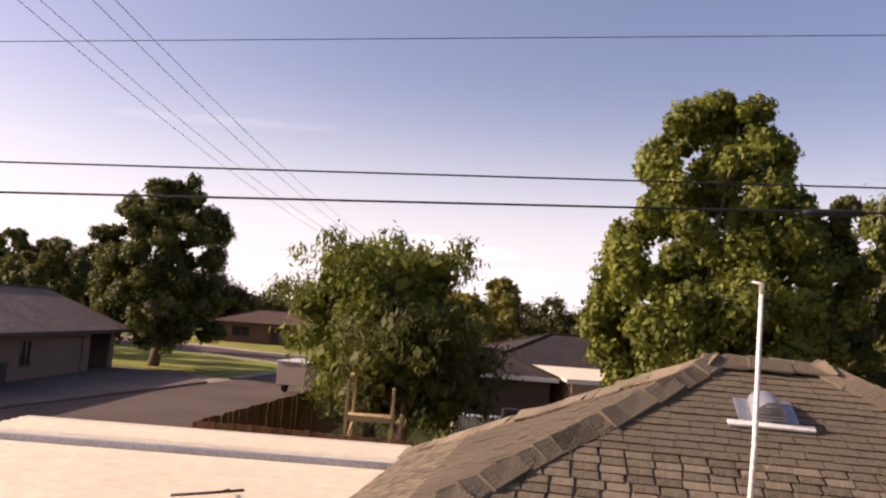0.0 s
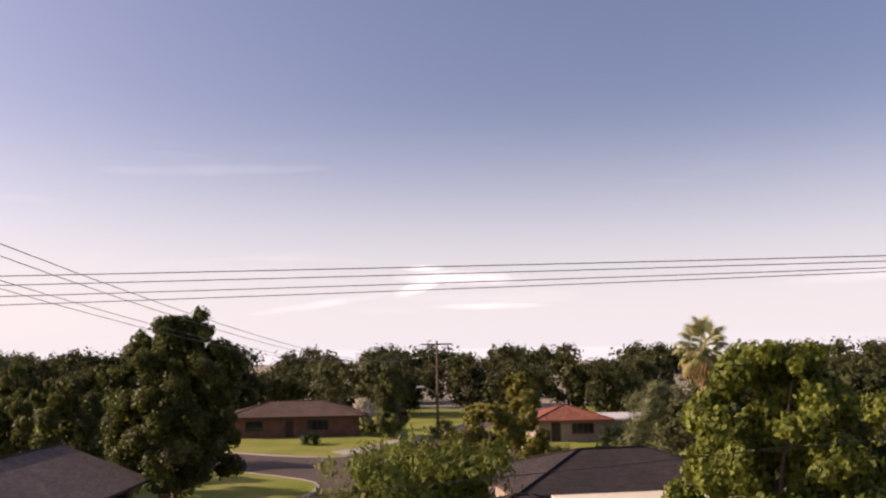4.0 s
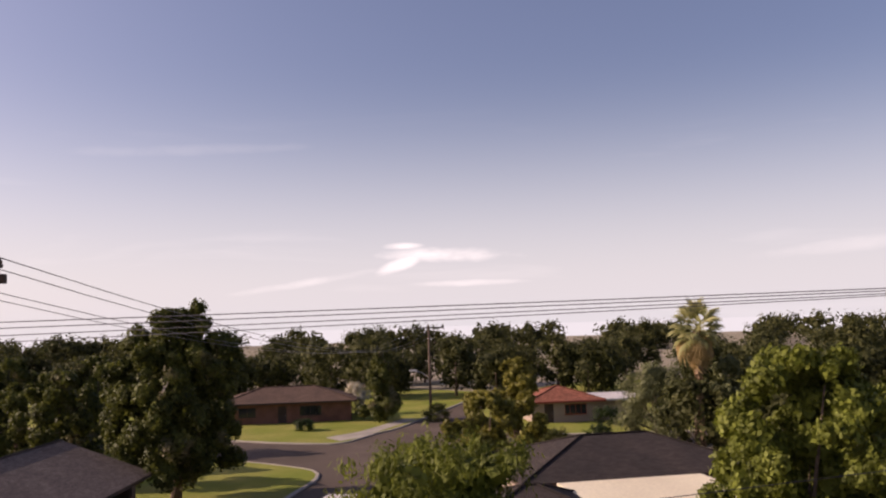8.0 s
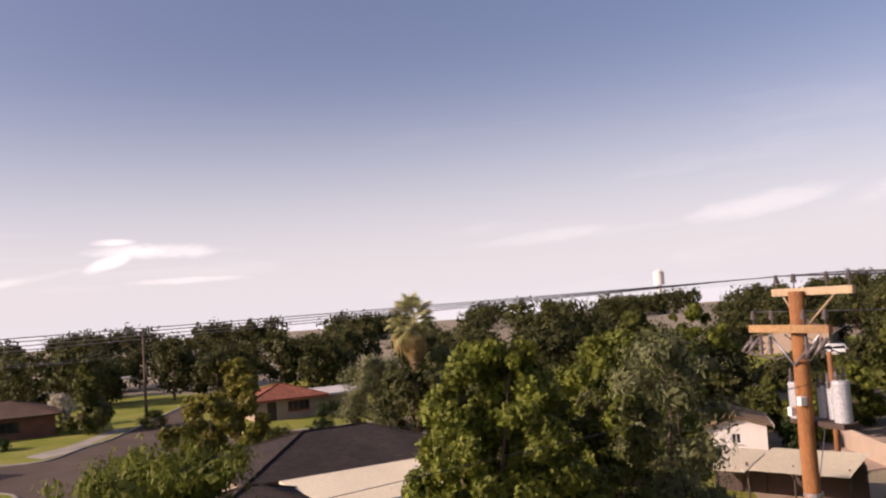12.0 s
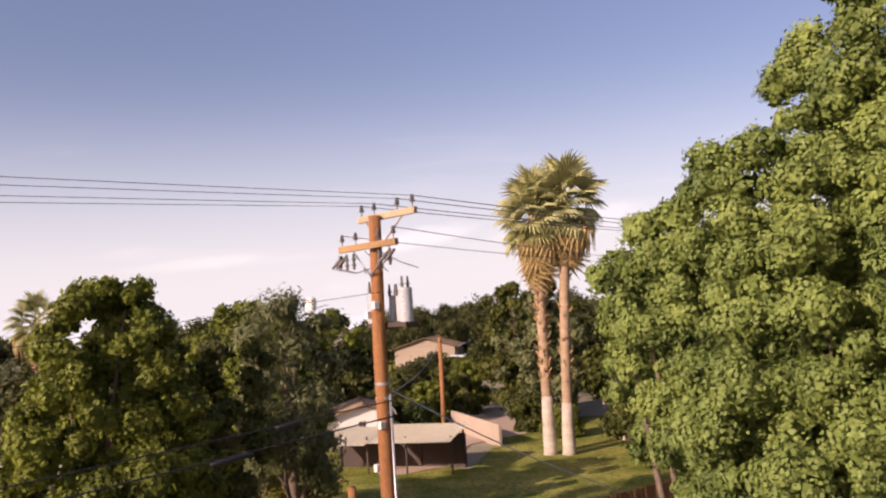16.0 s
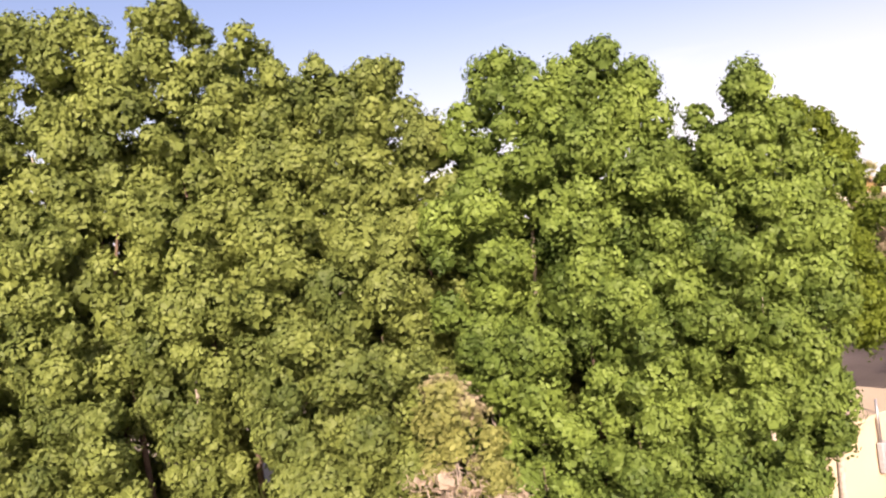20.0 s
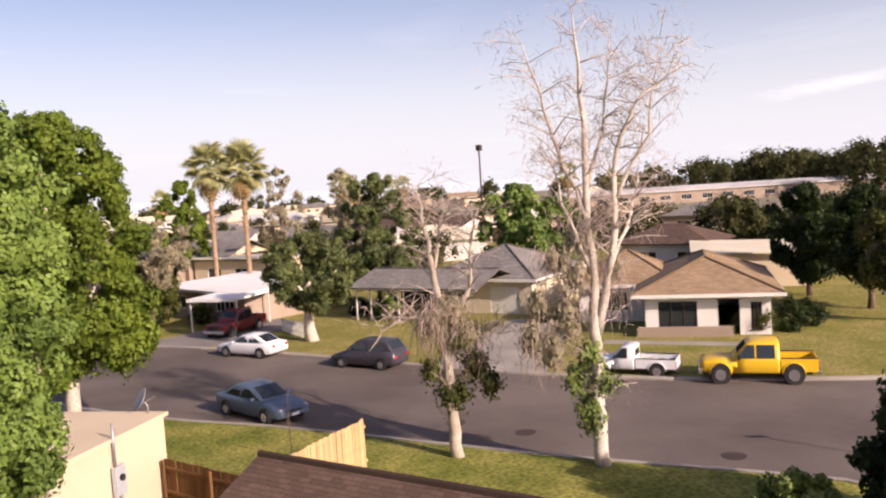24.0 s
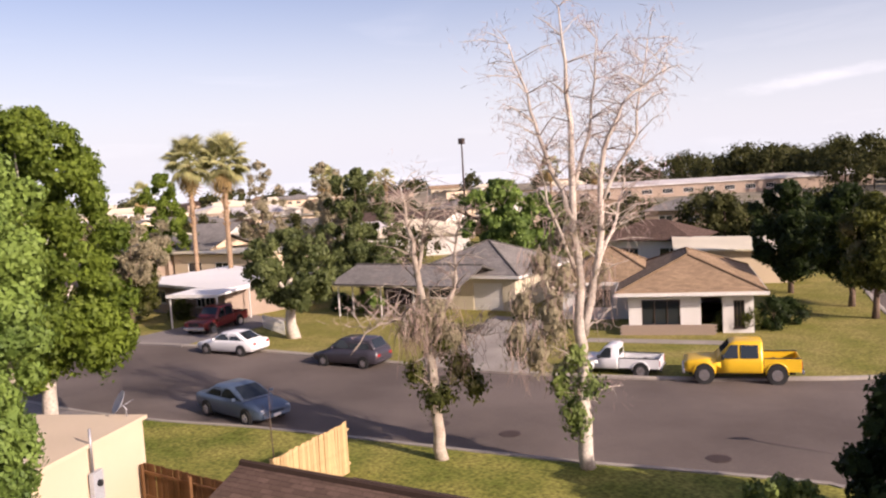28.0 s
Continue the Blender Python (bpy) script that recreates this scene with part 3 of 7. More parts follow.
def clump_leaves(rng, clumps, per, size, wide=0.62, knobs=13, droop=0.2, stray=0.5, face=0.95, lift=0.2, core=(0.35, 0.62), fill=0.16, relief=0.36):
    """Leaves that clothe the outer sides of boughs, each bough knobbly like a head of cauliflower, with a dim filling of larger leaves inside."""
    k = len(clumps)
    share = clumps[:, 3] ** 2
    pick = rng.choice(k, int(per * k), p=share / share.sum())
    out = clumps[pick, 4:7]
    d = rng.normal(0, 1, (len(pick), 3)) + out * face
    d /= np.linalg.norm(d, axis=1)[:, None]
    kn = rng.normal(0, 1, (k, knobs, 3)) + clumps[:, None, 4:7] * (face - 0.15)
    kn /= np.linalg.norm(kn, axis=2)[:, :, None]
    mine = kn[pick]
    dots = (mine * d[:, None, :]).sum(2)
    best = dots.argmax(1)
    s = mine[np.arange(len(pick)), best]
    r = 1.08 - relief + relief * np.exp(-(1 - dots.max(1)) * 9.0) + rng.normal(0, 0.1, len(pick))
    p = d * r[:, None]
    nrm = p - 0.62 * s
    nrm /= np.linalg.norm(nrm, axis=1)[:, None] + 1e-9
    c = clumps[pick, :3] + p * clumps[pick, 3:4]
    skin = leaf_quads(rng, c, nrm + np.array([0, 0, lift]), size, droop, wide, stray)
    m = int(per * k * fill)
    pick = rng.choice(k, m, p=share / share.sum())
    d = rng.normal(0, 1, (m, 3)) + clumps[pick, 4:7] * 0.6
    d /= np.linalg.norm(d, axis=1)[:, None]
    inner = leaf_quads(rng, clumps[pick, :3] + d * clumps[pick, 3:4] * rng.uniform(*core, (m, 1)), d, size * 1.9, droop, 0.9)
    return np.concatenate([skin, inner])


def trunk_tubes(rng, lobes, height, base, r, fork, lean=(0, 0), limbs=7):
    top = Vector((lean[0], lean[1], base + (height - base) * 0.6))
    pts = [Vector((0, 0, -0.1))]
    for k in range(1, 6):
        u = k / 5
        pts.append(Vector((top.x * u + rng.normal(0, r * 0.5), top.y * u + rng.normal(0, r * 0.5), top.z * u)))
    out = [tube(pts, [r * 1.35, r * 1.0, r * 0.85, r * 0.65, r * 0.45, r * 0.2], 9)]
    for q in [lobes[i] for i in rng.choice(len(lobes), min(limbs, len(lobes)), replace=False)]:
        zf = rng.uniform(fork, max(fork + 0.1, min(q[2] * 0.8, top.z * 0.8)))
        s = Vector((top.x * zf / top.z, top.y * zf / top.z, zf))
        e = Vector(q[:3])
        mid = s.lerp(e, 0.5) + Vector((rng.normal(0, 0.15), rng.normal(0, 0.15), -0.1 * (e - s).length + 0.1))
        out.append(tube([s, mid, e], [r * 0.5, r * 0.32, r * 0.1], 6))
    return out


def tree(at, height, base, radius, leaf, label, shape="round", seed=1, leaves=9000, size=0.22, lobes=26, bark="bark", trunk_r=0.2, name="tree", squash=0.8, droop=0.2, wide=0.55, lobe=0.42, stretch=(1, 1), fork=None, group="", limbs=7, shell=0.35, billow=None):
    """A tree with a tapered trunk, limbs and a crown of leaves, standing at (x, y, z)."""
    rng = np.random.default_rng(seed)
    ob = thing(name, pose(*at), label, "tree", group)
    lb = crown_lobes(rng, height, base, radius, lobes, shape, squash, lobe)
    lb = [(x * stretch[0], y * stretch[1], z, a * stretch[0], b * stretch[1], c) for x, y, z, a, b, c in lb]
    part("trunk", tubes_mesh("trunk", trunk_tubes(rng, lb, height, base, trunk_r, fork or base * 0.6, limbs=limbs), M[bark]), None, ob)
    part("crown", quads_mesh("crown", lobe_leaves(rng, lb, leaves, size, shell, droop, wide, billow=(9 if leaves >= 12000 else 0) if billow is None else billow), M[leaf]), None, ob)
    return ob


def bough_tree(at, height, base, radius, leaf, label, shape="egg", seed=1, boughs=60, size=0.7, per=220, leaf_size=0.16, bark="bark", trunk_r=0.18, name="tree", group="", fork=None, limbs=5, droop=0.2, tops=()):
    """A dense tree whose crown is built of knobbly boughs of leaves; tops are further heads (x, y, z) that stand out of it."""
    rng = np.random.default_rng(seed)
    ob = thing(name, pose(*at), label, "tree", group)
    cl = crown_clumps(rng, height, base, radius, boughs, shape, size)
    for tx, ty, tz in tops:
        k = 9
        extra = np.column_stack([tx + rng.normal(0, size * 0.55, k), ty + rng.normal(0, size * 0.55, k), tz - size * 0.7 - rng.uniform(0, size * 2.6, k), size * rng.uniform(0.5, 0.85, k), rng.normal(0, 0.4, k), rng.normal(0, 0.4, k), np.full(k, 0.9)])
        cl = np.concatenate([cl, extra])
    lb = [(q[0] * 0.8, q[1] * 0.8, q[2] - 0.3) for q in cl]
    part("trunk", tubes_mesh("trunk", trunk_tubes(rng, lb, height * 0.92, base, trunk_r, fork or max(0.5, base * 0.7), limbs=limbs), M[bark]), None, ob)
    part("crown", quads_mesh("crown", clump_leaves(rng, cl, per, leaf_size * 1.2, droop=droop, stray=0.38, face=0.7, lift=0.08, core=(0.45, 0.72), fill=0.24, relief=0.46), M[leaf]), None, ob)
    return ob


def pad(name, outline, z, thick, mat, label=""):
    """A flat slab of any outline, its top at z."""
    bm = bmesh.new()
    f = bm.faces.new([bm.verts.new((x, y, z)) for x, y in outline])
    f.normal_update()
    if f.normal.z < 0:
        f.normal_flip()
    g = bmesh.ops.extrude_face_region(bm, geom=[f])
    bmesh.ops.translate(bm, vec=(0, 0, -thick), verts=[v for v in g["geom"] if isinstance(v, bmesh.types.BMVert)])
    bmesh.ops.recalc_face_normals(bm, faces=bm.faces)
    me = bpy.data.meshes.new(name)
    bm.to_mesh(me)
    bm.free()
    me.materials.append(mat)
    return tagged(new(name, me), label, "", "", "structure")


def smooth_line(pts, step=1.5):
    """Points along a Catmull-Rom curve through pts."""
    p = [Vector((*q, 0)) for q in pts]
    out = []
    for i in range(len(p) - 1):
        a, b, c, d = p[max(i - 1, 0)], p[i], p[i + 1], p[min(i + 2, len(p) - 1)]
        n = max(2, int((c - b).length / step))
        for k in range(n):
            t = k / n
            q = 0.5 * ((2 * b) + (c - a) * t + (2 * a - 5 * b + 4 * c - d) * t * t + (3 * b - a - 3 * c + d) * t ** 3)
            out.append((q.x, q.y))
    out.append((p[-1].x, p[-1].y))
    return out


def kerb(name, line, h=0.14, w=0.32, label="pale concrete kerb along the street"):
    pts = [Vector((*q, 0)) for q in line]
    verts, faces = [], []
    for i, p in enumerate(pts):
        way = (pts[min(i + 1, len(pts) - 1)] - pts[max(i - 1, 0)]).normalized()
        s = Vector((-way.y, way.x, 0)) * w / 2
        for off, z in ((s, -0.05), (s, h), (-s * 0.4, h), (-s, h - 0.05), (-s, -0.05)):
            verts.append((p + off) + Vector((0, 0, z)))
    for i in range(len(pts) - 1):
        for k in range(5):
            a, b = i * 5 + k, i * 5 + (k + 1) % 5
            faces.append((a, b, b + 5, a + 5))
    me = mesh_of(name, verts, faces, M["concrete"])
    bm = bmesh.new()
    bm.from_mesh(me)
    bmesh.ops.recalc_face_normals(bm, faces=bm.faces)
    bm.to_mesh(me)
    bm.free()
    return tagged(new(name, me), label, "", "", "structure")


def wall_mesh(name, length, h, t, holes, mat, low=-0.1):
    """A wall from x = 0 to length, its outer face at y = 0, its inner at y = t, with openings (x0, x1, z0, z1) right through it."""
    xs = sorted({0.0, length, *[v for q in holes for v in q[:2]]})
    zs = sorted({low, h, *[v for q in holes for v in q[2:4]]})
    full = {(i, k) for i in range(len(xs) - 1) for k in range(len(zs) - 1) if not any(q[0] <= xs[i] + 1e-6 and xs[i + 1] <= q[1] + 1e-6 and q[2] <= zs[k] + 1e-6 and zs[k + 1] <= q[3] + 1e-6 for q in holes)}
    verts = [(x, y, z) for y in (0, t) for z in zs for x in xs]
    nx, nz = len(xs), len(zs)
    v = lambda i, k, s: s * nx * nz + k * nx + i
    faces = []
    for i, k in full:
        faces += [(v(i, k, 0), v(i + 1, k, 0), v(i + 1, k + 1, 0), v(i, k + 1, 0)), (v(i + 1, k, 1), v(i, k, 1), v(i, k + 1, 1), v(i + 1, k + 1, 1))]
        for di, dk, e in ((-1, 0, ((0, 0), (0, 1))), (1, 0, ((1, 1), (1, 0))), (0, -1, ((1, 0), (0, 0))), (0, 1, ((0, 1), (1, 1)))):
            if (i + di, k + dk) not in full:
                (a, c), (d, f) = e
                faces.append((v(i + a, k + c, 0), v(i + d, k + f, 0), v(i + d, k + f, 1), v(i + a, k + c, 1)))
    used = sorted({q for f in faces for q in f})
    at = {q: n for n, q in enumerate(used)}
    return mesh_of(name, [verts[q] for q in used], [tuple(at[q] for q in f) for f in faces], mat)


def window_in(parent, at, w, h, trim, panes=2, sill=True):
    """A window: frame, panes, sill; its lower left outer corner at the pose."""
    gaps = [(w * k / panes + (0.06 if k == 0 else 0.02), w * (k + 1) / panes - (0.06 if k == panes - 1 else 0.02), 0.06, h - 0.06) for k in range(panes)]
    win = part("window", wall_mesh("window", w, h, 0.06, gaps, trim, 0.0), None, parent, "", at @ pose(0, 0.02, 0))
    for k in range(panes):
        part("pane", box_bm(w / panes - 0.05, 0.012, h - 0.12, at=(w * (k + 0.5) / panes, 0.06, 0.06)), M["glass"], win)
    if sill:
        part("sill", box_bm(w + 0.12, 0.12, 0.05, at=(w / 2, -0.04, -0.05)), trim, win)
    return win


def door_in(parent, at, w, h, mat):
    d = part("door", box_bm(w - 0.02, 0.05, h - 0.02, 0.008, at=(w / 2, 0.08, 0.01)), mat, parent, "", at)
    part("handle", box_bm(0.03, 0.05, 0.12, 0.008, at=(w * 0.88, 0.03, h * 0.46)), M["steel"], d)
    return d


def slope_faces(L, W, o, e, rise, kind, ridge=None):
    """Roof planes over a plan L by W (centred), with an overhang, as lists of corners from the eave up."""
    x, y = L / 2 + o, W / 2 + o
    if kind == "gable":
        a, b = (-x, 0, e + rise), (x, 0, e + rise)
        return [[(-x, -y, e), (x, -y, e), b, a], [(x, y, e), (-x, y, e), a, b]]
    if kind == "flat":
        return [[(-x, -y, e), (x, -y, e), (x, y, e + rise), (-x, y, e + rise)]]
    r = max(x - y, 0.05) if ridge is None else ridge
    a, b = (-r, 0, e + rise), (r, 0, e + rise)
    return [[(-x, -y, e), (x, -y, e), b, a], [(x, y, e), (-x, y, e), a, b], [(-x, y, e), (-x, -y, e), a], [(x, -y, e), (x, y, e), b]]


def roof_mesh(name, planes, mat, thick=0.12):
    verts, faces, uvs = [], [], []
    for pl in planes:
        o = len(verts)
        p = [Vector(v) for v in pl]
        along = (p[1] - p[0]).normalized()
        nrm = along.cross(p[2] - p[1]).normalized()
        up = nrm.cross(along)
        verts += p
        faces.append(tuple(range(o, o + len(p))))
        uvs += [((v - p[0]).dot(along), (v - p[0]).dot(up)) for v in p]
        o = len(verts)
        verts += [v - Vector((0, 0, thick)) for v in p]
        faces.append(tuple(range(o + len(p) - 1, o - 1, -1)))
        uvs += [(0, 0)] * len(p)
        k = o - len(p)
        faces.append((k, o, o + 1, k + 1))
        uvs += [(0, 0)] * 4
        if len(p) == 4:
            faces += [(k + 1, o + 1, o + 2, k + 2), (k + 3, o + 3, o, k)]
            uvs += [(0, 0)] * 8
    return mesh_of(name, verts, faces, mat, False, uvs)


def ridge_caps(parent, planes, mat, r=0.09):
    """Caps along ridges and hips."""
    seen, lines = set(), []
    for pl in planes:
        n = len(pl)
        for i in range(n):
            a, b = pl[i], pl[(i + 1) % n]
            key = tuple(sorted((tuple(round(v, 3) for v in a), tuple(round(v, 3) for v in b))))
            if key in seen and (Vector(a) - Vector(b)).length > 0.2:
                lines.append((a, b))
            seen.add(key)
    if lines:
        part("ridge_cap", tubes_mesh("ridge_cap", [tube([a, b], [r, r], 6) for a, b in lines], mat, False), None, parent)


def house(name, at, turn, L, W, h, rise, kind, walls, roof, label, holes=None, trim="trimwhite", over=0.6, ridge=None, doors="trimdark", category="house", fascia=True, caps=True):
    """A house of one storey: four walls with real openings, windows, doors and a roof. Openings by side: f, b, l, r, as (x0, x1, z0, z1, kind)."""
    ob = thing(name, pose(*at, 0, 0, turn), label, category)
    holes = holes or {}
    sides = {"f": ((-L / 2, -W / 2), 0, L), "b": ((L / 2, W / 2), 180, L), "l": ((-L / 2, W / 2), -90, W), "r": ((L / 2, -W / 2), 90, W)}
    for k, ((x, y), a, ln) in sides.items():
        hs = holes.get(k, [])
        m = pose(x, y, 0, 0, 0, a)
        inset = 0.2 if k in "lr" else 0.0
        if inset:
            m = m @ pose(inset, 0, 0)
        w = part("wall", wall_mesh("wall", ln - 2 * inset, h, 0.2, [(q[0] - inset, q[1] - inset, q[2], q[3]) for q in hs], M[walls]), None, ob, "", m)
        for x0, x1, z0, z1, what in hs:
            mm = pose(x0 - inset, 0, z0)
            if what == "window":
                window_in(w, mm, x1 - x0, z1 - z0, M[trim], 2 if x1 - x0 < 2.2 else 4)
            elif what == "dwindow":
                window_in(w, mm, x1 - x0, z1 - z0, M["trimdark"], 3)
            elif what == "door":
                door_in(w, mm, x1 - x0, z1 - z0, M[doors])
            elif what == "garage":
                gd = part("garage_door", box_bm(x1 - x0 - 0.04, 0.03, z1 - z0 - 0.02, 0.004, at=((x1 - x0) / 2, 0.1, 0.01)), M[doors], w, "", mm)
                for k2 in range(4):
                    part("panel", box_bm(x1 - x0 - 0.14, 0.02, (z1 - z0) / 4 - 0.07, 0.006, at=((x1 - x0) / 2, 0.078, k2 * (z1 - z0) / 4 + 0.04)), M[doors], gd)
    planes = slope_faces(L, W, over, h, rise, kind, ridge)
    rf = part("roof", roof_mesh("roof", planes, M[roof]), None, ob)
    if caps and kind != "flat":
        ridge_caps(rf, planes, M[roof])
    if fascia:
        x, y = L / 2 + over, W / 2 + over
        bs = [box_bm(2 * x, 0.03, 0.2, at=(0, -y - 0.02, h - 0.19)), box_bm(2 * x, 0.03, 0.2, at=(0, y + 0.02, h - 0.19))]
        if kind == "hip":
            bs += [box_bm(0.03, 2 * y, 0.2, at=(-x - 0.02, 0, h - 0.19)), box_bm(0.03, 2 * y, 0.2, at=(x + 0.02, 0, h - 0.19))]
        for bm in bs:
            part("fascia", bm, M[trim], ob)
    if kind == "gable":
        for s in (-1, 1):
            bm = bmesh.new()
            f = bm.faces.new([bm.verts.new(v) for v in ((s * L / 2, -W / 2, h), (s * L / 2, W / 2, h), (s * L / 2, 0, h + rise * (W / 2) / (W / 2 + over) - 0.1))])
            g = bmesh.ops.extrude_face_region(bm, geom=[f])
            bmesh.ops.translate(bm, vec=(-s * 0.2, 0, 0), verts=[v for v in g["geom"] if isinstance(v, bmesh.types.BMVert)])
            bmesh.ops.recalc_face_normals(bm, faces=bm.faces)
            part("gable_wall", bm, M[walls], ob)
    return ob


def board_fence(name, a, b, h, mat, label, width=0.14, gap=0.012, rails=True, z=0.0, cap_objects=300):
    """A fence of single boards from a to b, with posts and rails behind."""
    a, b = Vector((*a, 0)), Vector((*b, 0))
    ln = (b - a).length
    ang = math.degrees(math.atan2(b.y - a.y, b.x - a.x))
    ob = thing(name, pose(a.x, a.y, z, 0, 0, ang), label, "fence")
    bm = box_bm(width, 0.02, h, 0.003)
    me = bpy.data.meshes.new("board")
    bm.to_mesh(me)
    bm.free()
    me.materials.append(M[mat])
    rng = random.Random(int(ln * 100))
    n = int(ln / (width + gap))
    for k in range(n):
        part("board", me, None, ob, "", pose((k + 0.5) * (width + gap), rng.uniform(-0.006, 0.006), rng.uniform(-0.03, 0.02), rng.uniform(-0.6, 0.6), rng.uniform(-0.4, 0.4), 0))
    if rails:
        for zz in (0.35, h - 0.35):
            part("rail", box_bm(ln, 0.04, 0.09, at=(ln / 2, 0.035, zz)), M[mat], ob)
        for k in range(int(ln / 2.4) + 1):
            part("post", box_bm(0.09, 0.09, h - 0.05, at=(min(k * 2.4 + 0.05, ln - 0.05), 0.1, 0)), M[mat], ob)
    return ob


def wheel_on(parent, x, y, r, w, rim="chrome"):
    wh = part("wheel", cyl_bm(r, r, w, 20, at=(0, -w / 2, 0), axis="y"), M["tyre"], parent, "", pose(x, y, r))
    s = -1 if y < 0 else 1
    part("rim", join_bm(cyl_bm(r * 0.6, r * 0.6, 0.03, 16, at=(0, s * w / 2 - 0.012, 0), axis="y"), cyl_bm(r * 0.2, r * 0.16, 0.05, 10, at=(0, s * w / 2 - (0.02 if s > 0 else 0.05), 0), axis="y")), M[rim], wh)
    return wh


def body_loft(sections, mat, name="body"):
    """A body lofted through stations (x, half width at sill, half width at shoulder, z sill, z shoulder, half width at top, z top)."""
    bm = bmesh.new()
    rings = []
    for x, w0, w1, z0, z1, w2, z2 in sections:
        ring = [(x, -w0 * 0.92, z0), (x, -w0, z0 + 0.08), (x, -w1, z1 - 0.05), (x, -w1 * 0.97, z1), (x, -w2, z2 - 0.03), (x, -w2 * 0.85, z2), (x, w2 * 0.85, z2), (x, w2, z2 - 0.03), (x, w1 * 0.97, z1), (x, w1, z1 - 0.05), (x, w0, z0 + 0.08), (x, w0 * 0.92, z0)]
        rings.append([bm.verts.new(v) for v in ring])
    n = len(rings[0])
    for a, b in zip(rings, rings[1:]):
        for k in range(n):
            bm.faces.new((a[k], a[(k + 1) % n], b[(k + 1) % n], b[k]))
    bm.faces.new(rings[0])
    bm.faces.new(list(reversed(rings[-1])))
    bmesh.ops.recalc_face_normals(bm, faces=bm.faces)
    for f in bm.faces:
        f.smooth = len(f.verts) == 4
    return bm


def pane_quad(pts, t=0.012):
    bm = bmesh.new()
    f = bm.faces.new([bm.verts.new(p) for p in pts])
    g = bmesh.ops.extrude_face_region(bm, geom=[f])
    f.normal_update()
    bmesh.ops.translate(bm, vec=f.normal * t, verts=[v for v in g["geom"] if isinstance(v, bmesh.types.BMVert)])
    bmesh.ops.recalc_face_normals(bm, faces=bm.faces)
    return bm


def car(at, turn, paint, label, kind="sedan", scale=1.0, name="car"):
    """A car whose nose points along its +x. Kinds: sedan, suv."""
    ob = thing(name, pose(*at, 0, 0, turn) @ Matrix.Scale(scale, 4), label, "car")
    p = M["paint_" + paint]
    hr = 1.42 if kind == "sedan" else 1.68
    zb = 0.92 if kind == "sedan" else 1.08
    body = part("body", body_loft([(-2.3, 0.72, 0.76, 0.42, 0.75, 0.7, 0.82), (-2.18, 0.82, 0.86, 0.3, 0.82, 0.78, zb + 0.02), (-1.5, 0.86, 0.89, 0.24, 0.86, 0.8, zb + 0.05), (-0.4, 0.87, 0.9, 0.22, 0.86, 0.82, zb + 0.02), (0.9, 0.87, 0.89, 0.22, 0.84, 0.8, zb), (1.7, 0.85, 0.87, 0.24, 0.76, 0.74, 0.84), (2.2, 0.78, 0.8, 0.3, 0.66, 0.68, 0.72), (2.34, 0.68, 0.7, 0.38, 0.58, 0.6, 0.64)], p), p, ob)
    rear = -1.75 if kind == "sedan" else -2.1
    rt = -0.95 if kind == "sedan" else -1.75
    part("cabin", body_loft([(rear, 0.74, 0.76, zb - 0.06, zb + 0.02, 0.72, zb + 0.06), (rt, 0.76, 0.72, zb - 0.06, hr - 0.12, 0.6, hr - 0.02), (-0.3, 0.77, 0.72, zb - 0.06, hr - 0.1, 0.6, hr), (0.25, 0.77, 0.7, zb - 0.06, hr - 0.13, 0.58, hr - 0.03), (1.1, 0.76, 0.76, zb - 0.08, zb - 0.01, 0.7, zb + 0.02)], p), p, ob)
    part("windscreen", pane_quad([(1.07, -0.62, zb + 0.05), (1.07, 0.62, zb + 0.05), (0.3, 0.52, hr - 0.05), (0.3, -0.52, hr - 0.05)], -0.015), M["glass"], ob)
    part("rear_window", pane_quad([(rear + 0.03, 0.6, zb + 0.09), (rear + 0.03, -0.6, zb + 0.09), (rt - 0.03, -0.5, hr - 0.05), (rt - 0.03, 0.5, hr - 0.05)], -0.015), M["glass"], ob)
    for s in (-1, 1):
        for x0, x1, x2, x3 in ((-0.35, 0.85, 0.2, -0.3), (rear + 0.35, -0.45, -0.4, rt + 0.05)):
            part("side_window", pane_quad([(x0, s * 0.77, zb + 0.03), (x1, s * 0.77, zb + 0.03), (x2, s * 0.69, hr - 0.12), (x3, s * 0.69, hr - 0.12)][::s], 0.015), M["glass"], ob)
        part("headlight", box_bm(0.12, 0.3, 0.14, 0.03, at=(2.2, s * 0.55, 0.56)), M["lens"], ob)
        part("tail_light", box_bm(0.08, 0.28, 0.16, 0.03, at=(-2.27, s * 0.58, 0.68)), M["redlens"], ob)
        part("mirror", box_bm(0.12, 0.2, 0.12, 0.03, at=(0.72, s * 0.95, zb + 0.02)), p, ob)
        for x in (-1.38, 1.42):
            part("wheel_arch", cyl_bm(0.38, 0.38, 0.06, 20, at=(x, s * 0.86 - 0.03, 0.34), axis="y"), M["black"], ob)
            wheel_on(ob, x, s * 0.82, 0.32, 0.22)
    part("front_bumper", box_bm(0.1, 1.3, 0.14, 0.04, at=(2.31, 0, 0.34)), p, ob)
    part("rear_bumper", box_bm(0.1, 1.4, 0.14, 0.04, at=(-2.3, 0, 0.42)), p, ob)
    part("grille", box_bm(0.04, 0.7, 0.1, 0.01, at=(2.32, 0, 0.52)), M["black"], ob)
    part("number_plate", box_bm(0.015, 0.34, 0.12, at=(2.37, 0, 0.36)), M["trimwhite"], ob)
    return ob


